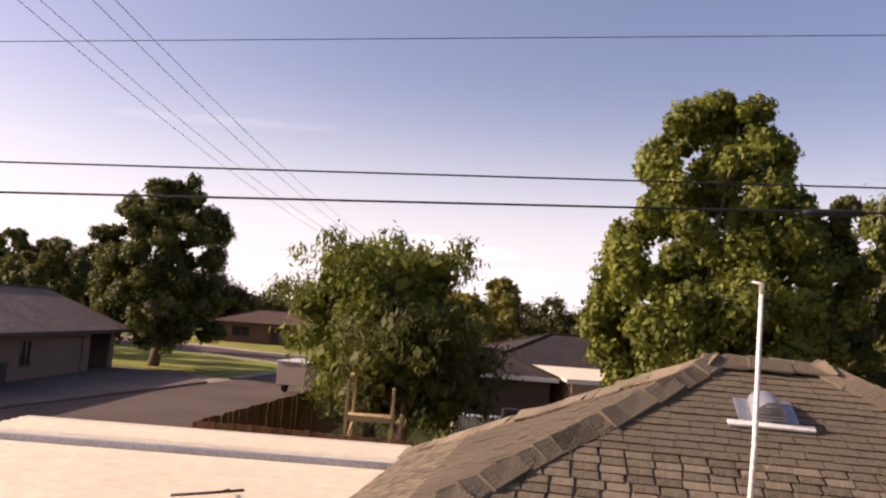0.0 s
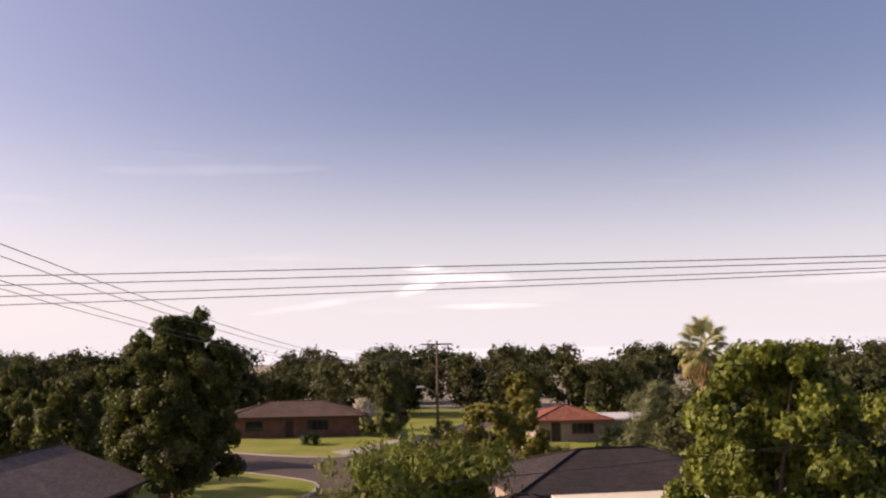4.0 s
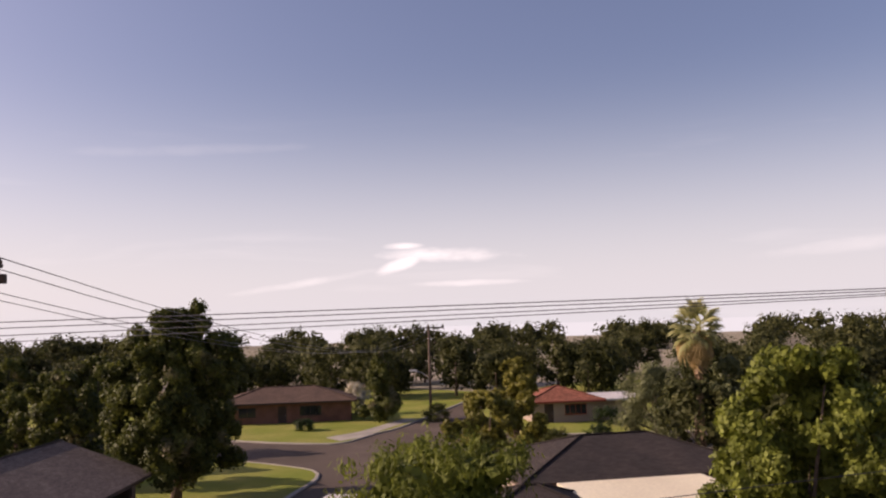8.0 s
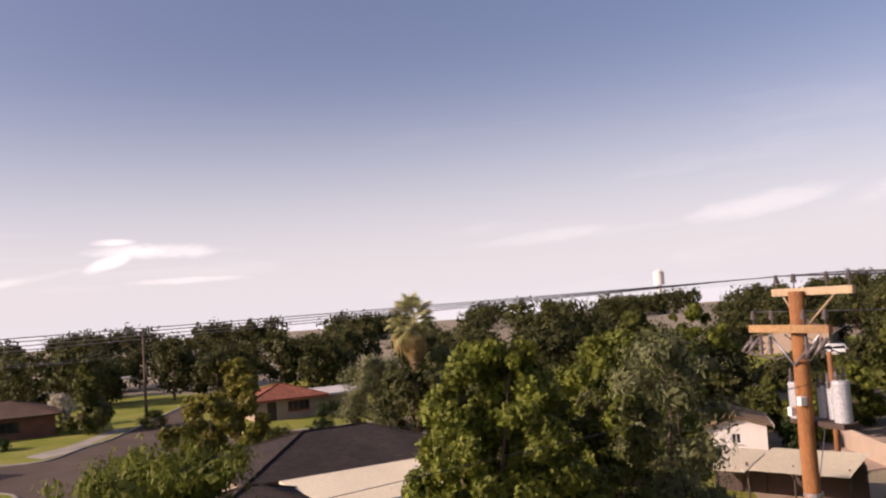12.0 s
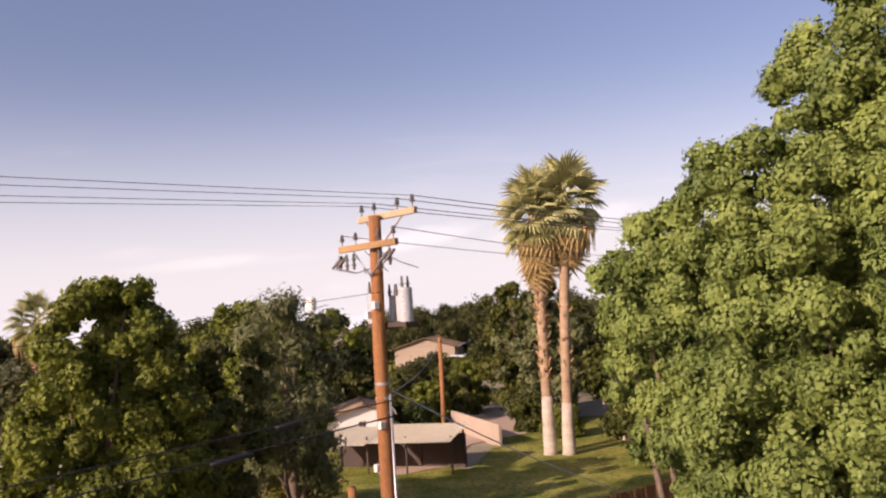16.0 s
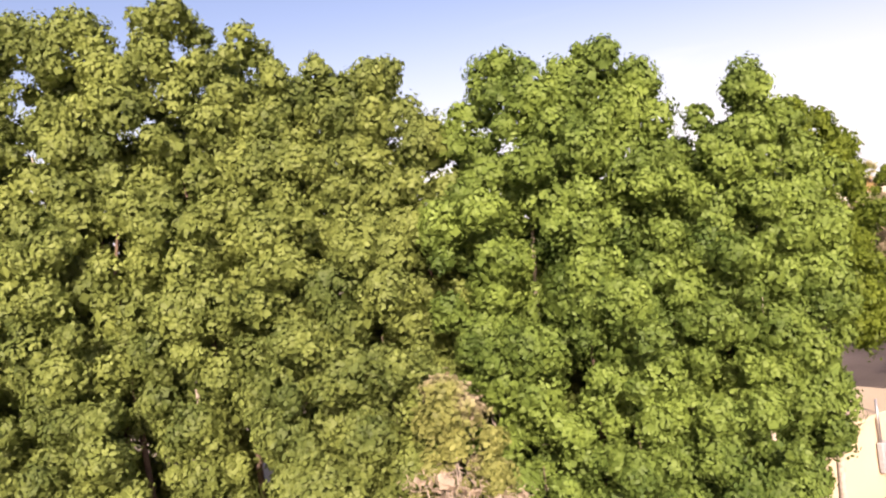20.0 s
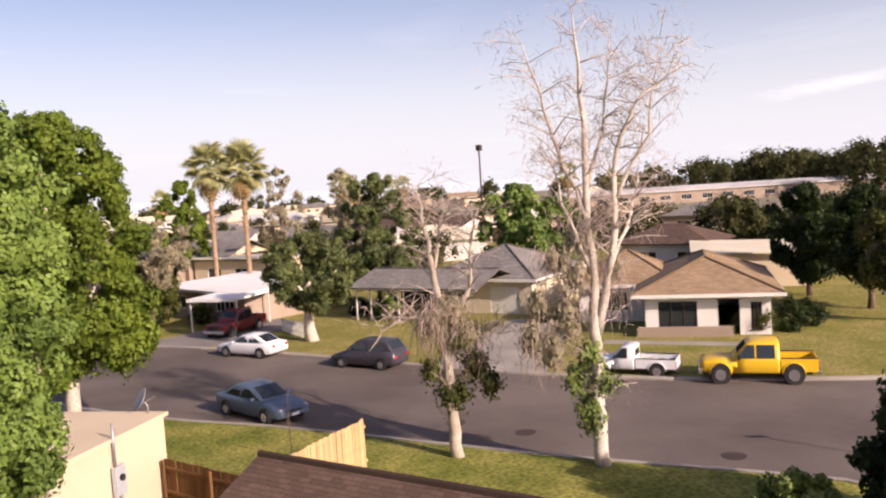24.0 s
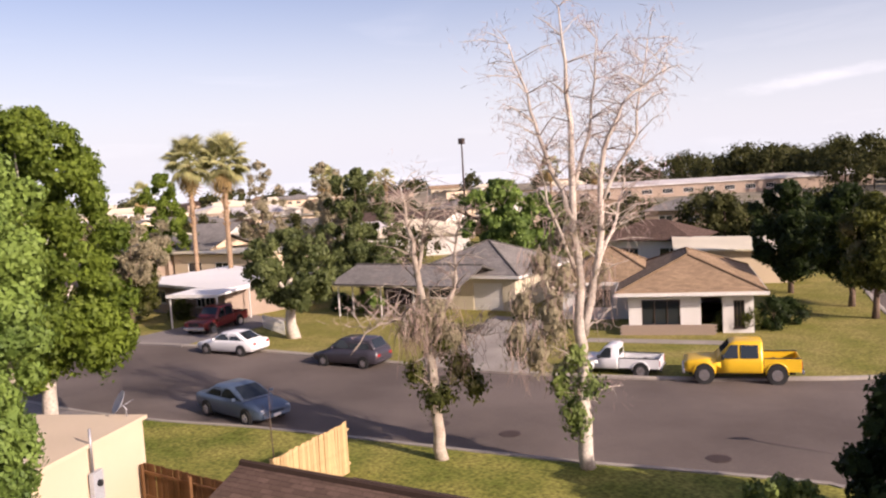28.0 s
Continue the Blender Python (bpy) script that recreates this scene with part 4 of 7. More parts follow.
def pickup(at, turn, paint, label, scale=(1, 1, 1), long_cab=True, name="pickup_truck"):
    """A pickup truck, nose along its +x, about 5.3 m long."""
    ob = thing(name, pose(*at, 0, 0, turn) @ Matrix.Diagonal((*scale, 1)), label, "truck")
    p = M["paint_" + paint]
    part("body", body_loft([(0.95, 0.86, 0.9, 0.5, 1.02, 0.86, 1.1), (1.7, 0.86, 0.9, 0.5, 1.02, 0.84, 1.1), (2.4, 0.84, 0.88, 0.5, 0.98, 0.8, 1.06), (2.62, 0.78, 0.82, 0.56, 0.92, 0.72, 0.98)], p), p, ob, "rounded bonnet and wings")
    cb = -0.95 if long_cab else -0.25
    part("cab", body_loft([(cb, 0.86, 0.89, 0.46, 1.1, 0.7, 1.78), (cb + 0.12, 0.87, 0.9, 0.46, 1.1, 0.7, 1.84), (0.2, 0.87, 0.9, 0.46, 1.1, 0.7, 1.84), (0.5, 0.87, 0.9, 0.46, 1.1, 0.68, 1.78), (1.15, 0.86, 0.9, 0.46, 1.04, 0.8, 1.12)], p), p, ob)
    bed0, bed1 = -2.62, cb - 0.04
    ln = bed1 - bed0
    mid = (bed0 + bed1) / 2
    bed = part("bed", join_bm(box_bm(ln, 0.07, 0.58, 0.02, at=(mid, -0.84, 0.54)), box_bm(ln, 0.07, 0.58, 0.02, at=(mid, 0.84, 0.54)), box_bm(ln, 1.7, 0.06, at=(mid, 0, 0.58))), p, ob)
    part("tailgate", box_bm(0.06, 1.66, 0.54, 0.02, at=(bed0 + 0.03, 0, 0.56)), p, ob)
    part("bed_liner", join_bm(box_bm(ln - 0.1, 1.6, 0.03, at=(mid, 0, 0.64)), box_bm(ln, 0.12, 0.03, 0.01, at=(mid, -0.83, 1.12)), box_bm(ln, 0.12, 0.03, 0.01, at=(mid, 0.83, 1.12))), M["black"], bed)
    part("windscreen", pane_quad([(1.1, -0.7, 1.14), (1.1, 0.7, 1.14), (0.54, 0.6, 1.74), (0.54, -0.6, 1.74)], -0.015), M["glass"], ob)
    part("rear_window", pane_quad([(cb - 0.01, 0.6, 1.2), (cb - 0.01, -0.6, 1.2), (cb + 0.02, -0.55, 1.7), (cb + 0.02, 0.55, 1.7)], -0.012), M["glass"], ob)
    for s in (-1, 1):
        spans = [(0.16, 0.92, 0.48, 0.16)] + ([(cb + 0.2, 0.04, 0.04, cb + 0.22)] if long_cab else [])
        for x0, x1, x2, x3 in spans:
            part("side_window", pane_quad([(x0, s * 0.885, 1.14), (x1, s * 0.885, 1.14), (x2, s * 0.745, 1.7), (x3, s * 0.745, 1.7)][::s], 0.016), M["glass"], ob)
        part("headlight", box_bm(0.1, 0.26, 0.24, 0.03, at=(2.56, s * 0.6, 0.74)), M["lens"], ob)
        part("tail_light", box_bm(0.05, 0.14, 0.34, 0.02, at=(bed0 - 0.01, s * 0.8, 0.68)), M["redlens"], ob)
        part("mirror", box_bm(0.12, 0.22, 0.22, 0.03, at=(0.86, s * 1.0, 1.1)), M["black"], ob)
        for x in (-1.55, 1.72):
            part("wheel_arch", cyl_bm(0.5, 0.5, 0.05, 22, at=(x, s * 0.885 - 0.025, 0.46), axis="y"), M["black"], ob)
            wheel_on(ob, x, s * 0.83, 0.42, 0.28)
        part("fender_flare", tubes_mesh("fender_flare", [tube([(x + 0.5 * math.cos(a), s * 0.9, 0.46 + 0.5 * math.sin(a)) for a in [math.pi * k / 8 for k in range(9)]], [0.04] * 9, 6) for x in (-1.55, 1.72)], p), None, ob)
    part("front_bumper", box_bm(0.16, 1.75, 0.22, 0.04, at=(2.66, 0, 0.46)), M["chrome"], ob)
    part("rear_bumper", box_bm(0.14, 1.75, 0.18, 0.04, at=(-2.68, 0, 0.44)), M["chrome"], ob)
    part("grille", box_bm(0.05, 0.86, 0.26, 0.02, at=(2.62, 0, 0.72)), M["black"], ob)
    part("chassis", box_bm(4.8, 0.9, 0.2, at=(0, 0, 0.34)), M["black"], ob)
    return ob


def fan_frond(droop=0.0, n=19):
    """A fan leaf on its stalk, rooted at the origin, along +x: blades joined for half their length, with split drooping tips."""
    verts, faces = [], []
    v, f = tube([(0, 0, 0), (0.5, 0, 0.06), (0.95, 0, 0.0)], [0.03, 0.022, 0.016], 5)
    verts += v
    faces += f
    c = Vector((0.93, 0, 0.0))
    for k in range(n):
        u = 2 * k / (n - 1) - 1
        a = radians(112 * u)
        ln = 0.98 - 0.3 * abs(u) ** 2
        d = Vector((math.cos(a), math.sin(a), -0.16 * abs(u) - droop * 0.3)).normalized()
        h = radians(112 / (n - 1)) * 0.98
        d0, d1 = Matrix.Rotation(-h, 3, "Z") @ d, Matrix.Rotation(h, 3, "Z") @ d
        w = ln * 0.56
        fold = Vector((0, 0, 0.05))
        tip = c + d * ln + Vector((0, 0, -0.2 - droop * 0.4 - 0.05 * (k % 3)))
        o = len(verts)
        verts += [c, c + d0 * w - fold * 0.4, c + d * w * 1.05 + fold, c + d1 * w - fold * 0.4, tip]
        faces += [(o, o + 1, o + 2), (o, o + 2, o + 3), (o + 1, o + 4, o + 2), (o + 2, o + 4, o + 3)]
    return verts, faces


FROND = mesh_of("frond", *fan_frond(), M["frond"])
DEAD = mesh_of("dead_frond", *fan_frond(0.9, 13), M["deadfrond"])


BOOT = mesh_of("leaf_boot", *tube([(0, 0, 0), (0.08, 0, 0.05), (0.17, 0, 0.17)], [0.06, 0.05, 0.02], 5), M["boots"])


def palm(at, height, label, seed=1, r=0.24, lean=(0, 0), fronds=46, dead=34, size=1.0, skirt=1.8, boots=True, group="", deep=0.35, stubs=46, pale=0.0):
    rng = random.Random(seed)
    ob = thing("palm_tree", pose(*at), label, "palm", group)
    pts = [(lean[0] * (k / 8) ** 1.5, lean[1] * (k / 8) ** 1.5, (height - 1.0) * k / 8 - 0.1) for k in range(9)]
    part("trunk", tubes_mesh("trunk", [tube(pts, [r * 1.3, r * 1.05] + [r] * 6 + [r * 1.1], 14)], M["palmtrunk"]), None, ob)
    top = Vector(pts[-1])
    if pale:
        part("trunk_base", tubes_mesh("trunk_base", [tube([(lean[0] * (max(0.0, z) / height) ** 1.5, lean[1] * (max(0.0, z) / height) ** 1.5, z) for z in (-0.1, 0.3, pale * 0.6, pale)], [r * 1.5, r * 1.32, r * 1.18, r * 1.05], 14)], M["palmbase"]), None, ob, "weathered pale grey foot of the trunk")
    if boots:
        for k in range(int(stubs * size)):
            z = rng.uniform(pale + 1.0 if pale else height * 0.5, height - 1.2)
            u = (z / (height - 1.0)) ** 1.5
            part("leaf_boot", BOOT, None, ob, "", pose(lean[0] * u, lean[1] * u, z, 0, 0, rng.uniform(0, 360)) @ pose(r * 0.8, 0, 0, 0, rng.uniform(-8, 8), 0) @ Matrix.Scale(rng.uniform(0.8, 1.5), 4))
    for k in range(fronds):
        el = 84 - 128 * (k / fronds) ** 0.8 + rng.uniform(-7, 7)
        m = pose(top.x, top.y, top.z + 0.35 - deep * k / fronds) @ pose(0, 0, 0, rng.uniform(-28, 28), -el, k * 137.5 + rng.uniform(-10, 10)) @ Matrix.Scale(size * rng.uniform(0.85, 1.15), 4)
        part("frond", FROND, None, ob, "", m)
    for k in range(dead):
        el = -28 - 56 * (k / dead) ** 0.7 + rng.uniform(-8, 8)
        m = pose(top.x, top.y, top.z + 0.35 - deep - skirt * 0.5 * k / dead) @ pose(0, 0, 0, rng.uniform(-30, 30), -el, k * 137.5 + rng.uniform(-14, 14)) @ Matrix.Scale(size * rng.uniform(0.8, 1.1), 4)
        part("dead_frond", DEAD, None, ob, "", m)
    return ob


def sag_wire(a, b, sag, r=0.012, n=22):
    a, b = Vector(a), Vector(b)
    pts = []
    for k in range(n + 1):
        u = k / n
        p = a.lerp(b, u)
        pts.append(p - Vector((0, 0, 4 * sag * u * (1 - u))))
    return tube(pts, [r] * len(pts), 5)


def wire(a, b, sag, r=0.012, mat="alwire", label="thin overhead power wire", name="power_wire"):
    ob = new(name, tubes_mesh(name, [sag_wire(a, b, sag, r)], M[mat]))
    return tagged(ob, label, "wire", "overhead wires")

# ---- ground and streets ----
def sheet(name, size, mat, label):
    n = 40
    verts = [(size * (i / n - 0.5) * 2, size * (j / n - 0.5) * 2, 0.0) for j in range(n + 1) for i in range(n + 1)]
    faces = [(j * (n + 1) + i, j * (n + 1) + i + 1, (j + 1) * (n + 1) + i + 1, (j + 1) * (n + 1) + i) for j in range(n) for i in range(n)]
    return tagged(new(name, mesh_of(name, verts, faces, mat)), label, "", "", "structure")


sheet("ground", 2400, M["dirt"], "dry brown earth with thin grass reaching the horizon")
# the street in front of the far row of houses, with a corner into a side street
near_k = smooth_line([(-30, -50), (-12, -38.5), (2.3, -32.3), (4.4, -31.8), (7.5, -31.1), (12.1, -29.9), (17.1, -28.9), (21.6, -28.1), (26, -27.2), (32, -25.6), (41, -24.6), (52, -25.5), (64, -28), (90, -36)])
far_k = smooth_line([(90, -41), (72, -36), (58, -34.4), (51, -35.6), (44.7, -37.2), (37.2, -38.3), (31, -38.8), (24, -39.4), (18.9, -40.3), (13.5, -41.9), (9, -43.9), (5.4, -45.9), (4.1, -47.9), (4.1, -50.5), (6.1, -56.7), (9.0, -64.9), (13.2, -78), (24, -108), (40, -142)])
side_k = smooth_line([(-36, -60), (-14, -53), (-7, -52), (-3.6, -55), (-0.4, -63), (4, -76), (14.5, -104), (31, -142)])
pad("street", near_k + far_k + side_k[::-1], 0.012, 0.05, M["asphalt"], "worn grey-brown asphalt street with tyre-polished lanes")
kerb("kerb", near_k)
kerb("kerb", far_k)
kerb("kerb", side_k)
pad("front_lawn", [(q[0], q[1] + 0.15) for q in near_k[6:]] + [(90, -10), (40, -12), (14, -20), (-6, -22), (-24, -38)], 0.1, 0.15, M["grass"], "green lawn beside the street in broken shade")
pad("front_lawn", [(q[0], q[1] - 0.12) for q in far_k[8:]] + [(70, -160), (120, -120), (110, -60)], 0.1, 0.15, M["lawn_dry"], "yellow-green front lawns of the far row of houses")
# the street on the other side, with its crossing
k1 = smooth_line([(-12.6, 5), (-10.0, 20), (-8.6, 28), (-6.4, 38.7), (-4.2, 52), (-2.2, 64), (3, 70.5), (20, 72.5), (60, 74), (120, 72)])
k2 = smooth_line([(-24, 5), (-17.5, 25), (-14.4, 40), (-13.0, 48), (-11.6, 57.6), (-10.9, 62.5), (-11.6, 66), (-14.2, 68.6), (-18.5, 71.8), (-27, 77), (-44, 89), (-84, 113)])
k3 = smooth_line([(-80, 121), (-40, 96), (-20.8, 84.3), (-14, 81.2), (-11.2, 81.0), (-10, 83), (-8.5, 87), (-6.2, 91.5), (-3.4, 101), (6, 134)])
k4 = smooth_line([(14, 138), (4.5, 112), (1.6, 98), (2.0, 88), (5, 83.5), (12, 82), (30, 81.5), (70, 82.5), (120, 80)])
pad("street", k1 + k4[::-1] + k3[::-1] + k2[::-1], 0.012, 0.05, M["asphalt_dark"], "dark brown asphalt street with a crossing")
for line in (k1, [q for q in k2 if q[1] > 50.0], k3, k4):
    kerb("kerb", line)
pad("corner_lawn", [(-17.0, 53.5), (-13.2, 52.5)] + [q for q in k2 if q[1] > 53.0 and q[0] > -79] + [(-80, 98), (-44, 74), (-29, 66), (-24, 54)], 0.1, 0.15, M["lawn_sun"], "bright sunlit corner lawn")
pad("far_lawn", k3 + [(-10, 150), (-90, 150)], 0.1, 0.15, M["lawn_sun"], "sunlit lawn before the brown house across the crossing")
pad("far_lawn", k4 + [(120, 150), (20, 150)], 0.1, 0.15, M["lawn_sun"], "yellow-green lawn before the red-roofed house")
pad("verge", [(-12.5, 4.5)] + [q for q in k1 if q[1] < 50] + [(-3.4, 50), (-3.6, 36), (-5.4, 20.4), (-6.4, 8)], 0.1, 0.15, M["lawn_sun"], "sunlit grass verge along the fence")
pad("driveway", [(-13.1, 47.8), (-14.5, 40), (-17.3, 26), (-24, 26), (-24, 53.4), (-16.6, 53.4)], 0.115, 0.12, M["drive_shaded"], "wide concrete driveway before the low house, house shade in its colour")
pad("back_yard", [(-3.2, 44), (-5.2, 20.4), (3.4, 19.2), (30, 15.8), (30, 60), (0, 62)], 0.05, 0.1, M["grass"], "back yard grass in shade and sun")
pad("pool_deck", smooth_line([(2.2, 36.5), (3.9, 31.0), (6.4, 28.0), (11.8, 27.6), (18.7, 28.6), (21.0, 34), (20, 41), (12, 41.5), (6, 40.5), (2.2, 38.5)]), 0.1, 0.1, M["deck"], "pinkish concrete deck round the pool")
pad("walkway", [(-11.4, 82.2), (-9.7, 84.6), (-4.4, 99.5), (-6.0, 100), (-10.2, 89.0), (-13.2, 85.2)], 0.115, 0.1, M["concrete"], "pale concrete walk along the corner")
pad("driveway", [(44.6, -36.9), (50.6, -35.6), (51, -47), (45, -47)], 0.115, 0.1, M["drive"], "concrete driveway of the flat-roofed house")
pad("driveway", [(20.2, -39.9), (27, -38.9), (31, -53), (26, -53)], 0.115, 0.1, M["concrete"], "pale concrete driveway between two lawns")
pad("driveway", [(32.4, -25.4), (43.5, -24.6), (41.5, -19.5), (30.5, -19.5)], 0.115, 0.1, M["drive"], "pale concrete driveway by the cream wall")
pad("front_path", [(13.6, -50.8), (21.4, -48.6), (21.1, -47.6), (13.2, -49.8)], 0.115, 0.1, M["concrete"], "concrete path before the tan-roofed house")
pad("lawn", [(22, 26), (46, 42), (58, 30), (42, 10), (28, 12)], 0.06, 0.1, M["grass"], "dry grass round two tall palms")
pad("bare_yard", [(26, 34), (34, 48), (52, 44), (44, 37), (36, 37.5), (30, 33)], 0.07, 0.1, M["deck"], "pale bare earth yard before a low wall")


# ---- trees ----
def far_wood(name, rows, label, seed, size=0.5, per=1500, mat="far"):
    """A belt of distant trees in one mesh: rows of (x, y, height, radius)."""
    rng = np.random.default_rng(seed)
    quads, trunks = [], []
    for x, y, h, r in rows:
        lb = crown_lobes(rng, h, h * 0.18, r, 14, "round", 0.9, 0.45)
        q = lobe_leaves(rng, lb, per, size, 0.3)
        q[..., 0] += x
        q[..., 1] += y
        quads.append(q)
        trunks.append(tube([(x, y, -0.1), (x, y, h * 0.6)], [0.25, 0.1], 5))
    ob = new(name, quads_mesh(name, np.concatenate(quads), M[mat]))
    tagged(ob, label, "trees", "", "stuff")
    tk = new("trunk", tubes_mesh("trunk", trunks, M["bark"]))
    tk.parent = ob
    return ob


def belt(seed, n, a, b, depth, h=(8, 13), r=(3, 6)):
    rng = random.Random(seed)
    out = []
    for k in range(n):
        u = (k + rng.random()) / n
        out.append((a[0] + (b[0] - a[0]) * u + rng.uniform(-depth, depth), a[1] + (b[1] - a[1]) * u + rng.uniform(-depth, depth), rng.uniform(*h), rng.uniform(*r)))
    return out

# ---- houses ----
EZ = 2.95
RU, RV = Vector((0.99, -0.14, 0)), Vector((0.14, 0.99, 0))   # along the ridge, and across it
RA = Vector((2.25, 6.92, 4.39))
RB = RA + RU * 0.85
LOW_A, LOW_B = Vector((RA.x, RA.y, EZ)), Vector((RB.x, RB.y, EZ))
FL, BL, FR, BR = LOW_A - RU * 2.9 - RV * 3.1, LOW_A - RU * 2.9 + RV * 3.1, LOW_B + RU * 2.9 - RV * 3.1, LOW_B + RU * 2.9 + RV * 3.1
OWN_PLANES = [[FL, FR, RB, RA], [BR, BL, RA, RB], [BL, FL, RA], [FR, BR, RB]]
own = thing("house", pose(0, 0, 0), "low house with a weathered tan shingle hip roof", "house")
for c, a, ln in ((FL, -8, 6.65), (BR, 172, 6.65), (BL, -98, 6.2), (FR, 82, 6.2)):
    part("wall", wall_mesh("wall", ln - 0.8 if a in (-8, 172) else ln - 1.2, EZ - 0.12, 0.2, [], M["tan"]), None, own, "", pose(c.x, c.y, 0, 0, 0, a) @ pose(0.4 if a in (-8, 172) else 0.6, 0.4, 0))
own_roof = part("roof", roof_mesh("roof", OWN_PLANES, M["shingle"]), None, own)

patio = thing("patio_roof", pose(0, 0, 0), "white corrugated metal patio roof with a raised step and a grey shadow line", "roof")
vs, fs = [], []
for i in range(95):
    y = 2.4 + i * 0.1
    z = 2.72 + 0.004 * (y - 2.4) + (0.02 if i % 2 else 0.0) + (0.07 if y > 10.5 else 0.0)
    vs += [(-5.5, y, z), (-0.25 - 0.14 * max(0.0, 10.0 - y), y, z)]
for i in range(94):
    fs.append((2 * i, 2 * i + 1, 2 * i + 3, 2 * i + 2))
pm = mesh_of("sheet", vs, fs, M["roofpaint"])
part("sheet", pm, None, patio)
part("edge_beam", box_bm(5.3, 0.1, 0.18, 0.01, at=(-2.85, 11.86, 2.66)), M["roofpaint"], patio)
part("side_beam", box_bm(0.08, 9.4, 0.16, 0.01, at=(-5.54, 7.1, 2.6)), M["roofpaint"], patio)
# Grey bar along the step; it stands for the roof's dark shadow line.
part("shadow_rib", box_bm(5.2, 0.12, 0.07, 0.01, at=(-2.85, 10.42, 2.76)), M["steel"], patio)
for x in (-5.3, -2.9, -0.5):
    part("post", box_bm(0.1, 0.1, 2.64, at=(x, 11.75, 0)), M["trimwhite"], patio)
for x in (-5.3, -3.2, -1.6):
    part("post", box_bm(0.1, 0.1, 2.7, at=(x, 2.6, 0)), M["trimwhite"], patio)

house("house", (7.3, -17.7, 0), 6, 11.6, 7.0, 2.1, 1.75, "gable", "tan", "rbrown", "low house with a plain brown gable roof", trim="trimdark", over=0.5)
house("house", (-25.0, 41.5, 0), 90, 21, 9.6, 2.5, 2.1, "gable", "shaded_tan", "rtaupe", "long low house in shade, its tan walls darkened, with a wide gable roof", {"f": [(2.2, 3.2, 0, 2.05, "door"), (4.6, 6.2, 1.1, 1.9, "window"), (9.6, 10.7, 0.8, 2.0, "window"), (12.2, 16.6, 0.0, 2.1, "garage"), (17.5, 20.4, 0.0, 2.2, "open")]}, trim="trimdark", over=0.8, doors="shaded_tan")
house("house", (-20.0, 103.8, 0), 6, 15, 9, 2.5, 1.5, "hip", "brick", "rbrown", "low brown brick house with a hip roof across the crossing", {"f": [(2, 4, 0.9, 2.0, "window"), (6.5, 7.5, 0, 2.05, "door"), (9, 11.5, 0.9, 2.0, "window")]}, trim="trimdark")
house("house", (11.4, 95.4, 0), 4, 7.4, 8, 2.4, 1.3, "hip", "tan", "rred", "small house with a red tile hip roof", {"f": [(1.4, 2.4, 0, 2.1, "door"), (3.6, 6.0, 0.9, 2.0, "window")]}, trim="trimred")
house("carport", (17.9, 95.4, 0), 4, 5.2, 6, 2.4, 0.12, "flat", "tan", "greyroofpaint", "flat pale roof beside the red-roofed house", trim="trimwhite", category="carport")
house("house", (8.3, 50.6, 0), 10, 13, 9, 2.6, 1.6, "hip", "tan", "rdark", "neighbouring house with a dark shingle hip roof", {"f": [(3, 5, 0.9, 2.0, "window"), (8, 9, 0, 2.05, "door")]}, trim="trimdark")
house("patio_cover", (8.6, 42.2, 0), 12, 7.2, 7.4, 2.4, 0.2, "flat", "tan", "roofpaint", "broad white flat patio roof behind the dark-roofed house", category="roof", trim="trimwhite", over=0.4)
# Dark trim on the walls stands for the shade of an open porch.
house("patio_cover", (2.2, 40.4, 0), 4, 5.2, 4.6, 2.35, 1.0, "hip", "trimdark", "rdark", "small dark hip-roofed patio cover, dark walls for its shaded porch, white edge", category="roof", trim="trimwhite", over=0.3)

H1 = -157.3
house("house", (18.7, -57.1, 0), H1 + 90, 11, 7.0, 2.6, 1.75, "hip", "whitewall", "rtan", "low white house with a tan shingle hip roof and brick planter", {"l": [(0.75, 2.95, 0.55, 2.1, "dwindow"), (4.1, 5.3, 0, 2.2, "open"), (5.9, 6.5, 0.4, 2.0, "dwindow")]}, trim="trimwhite", over=0.75)
house("house", (24.4, -57.8, 0), H1, 6, 7, 2.6, 1.9, "hip", "whitewall", "rtan", "wing of the white house with a tan shingle roof", {"f": [(1, 3.2, 0.8, 2.1, "window")]}, trim="trimwhite")
house("house", (35.4, -59.0, 0), -172, 8.4, 9.0, 2.7, 2.1, "hip", "yellowwall", "rgrey", "pale yellow house with a grey shingle hip roof", {"f": [(1.2, 3.2, 0.9, 2.1, "window"), (5, 7.4, 0, 2.1, "garage")]}, trim="trimwhite", doors="trimwhite")
house("house", (55.4, -49.2, 0), 176, 12, 8.5, 2.6, 0.2, "flat", "tan", "roofwhite", "low flat-roofed house with a white roof", {"f": [(1.5, 3.5, 0.9, 2.0, "window"), (5.5, 6.5, 0, 2.05, "door"), (8, 10.5, 0.9, 2.0, "window")]}, trim="trimwhite", over=0.7)
house("garage", (23.5, -16.4, 0), 26.8, 5.0, 6.0, 2.9, 0.12, "flat", "cream", "cream", "small flat-roofed cream stucco garage in full sun", category="garage", trim="trimwhite", over=0.12, fascia=False)

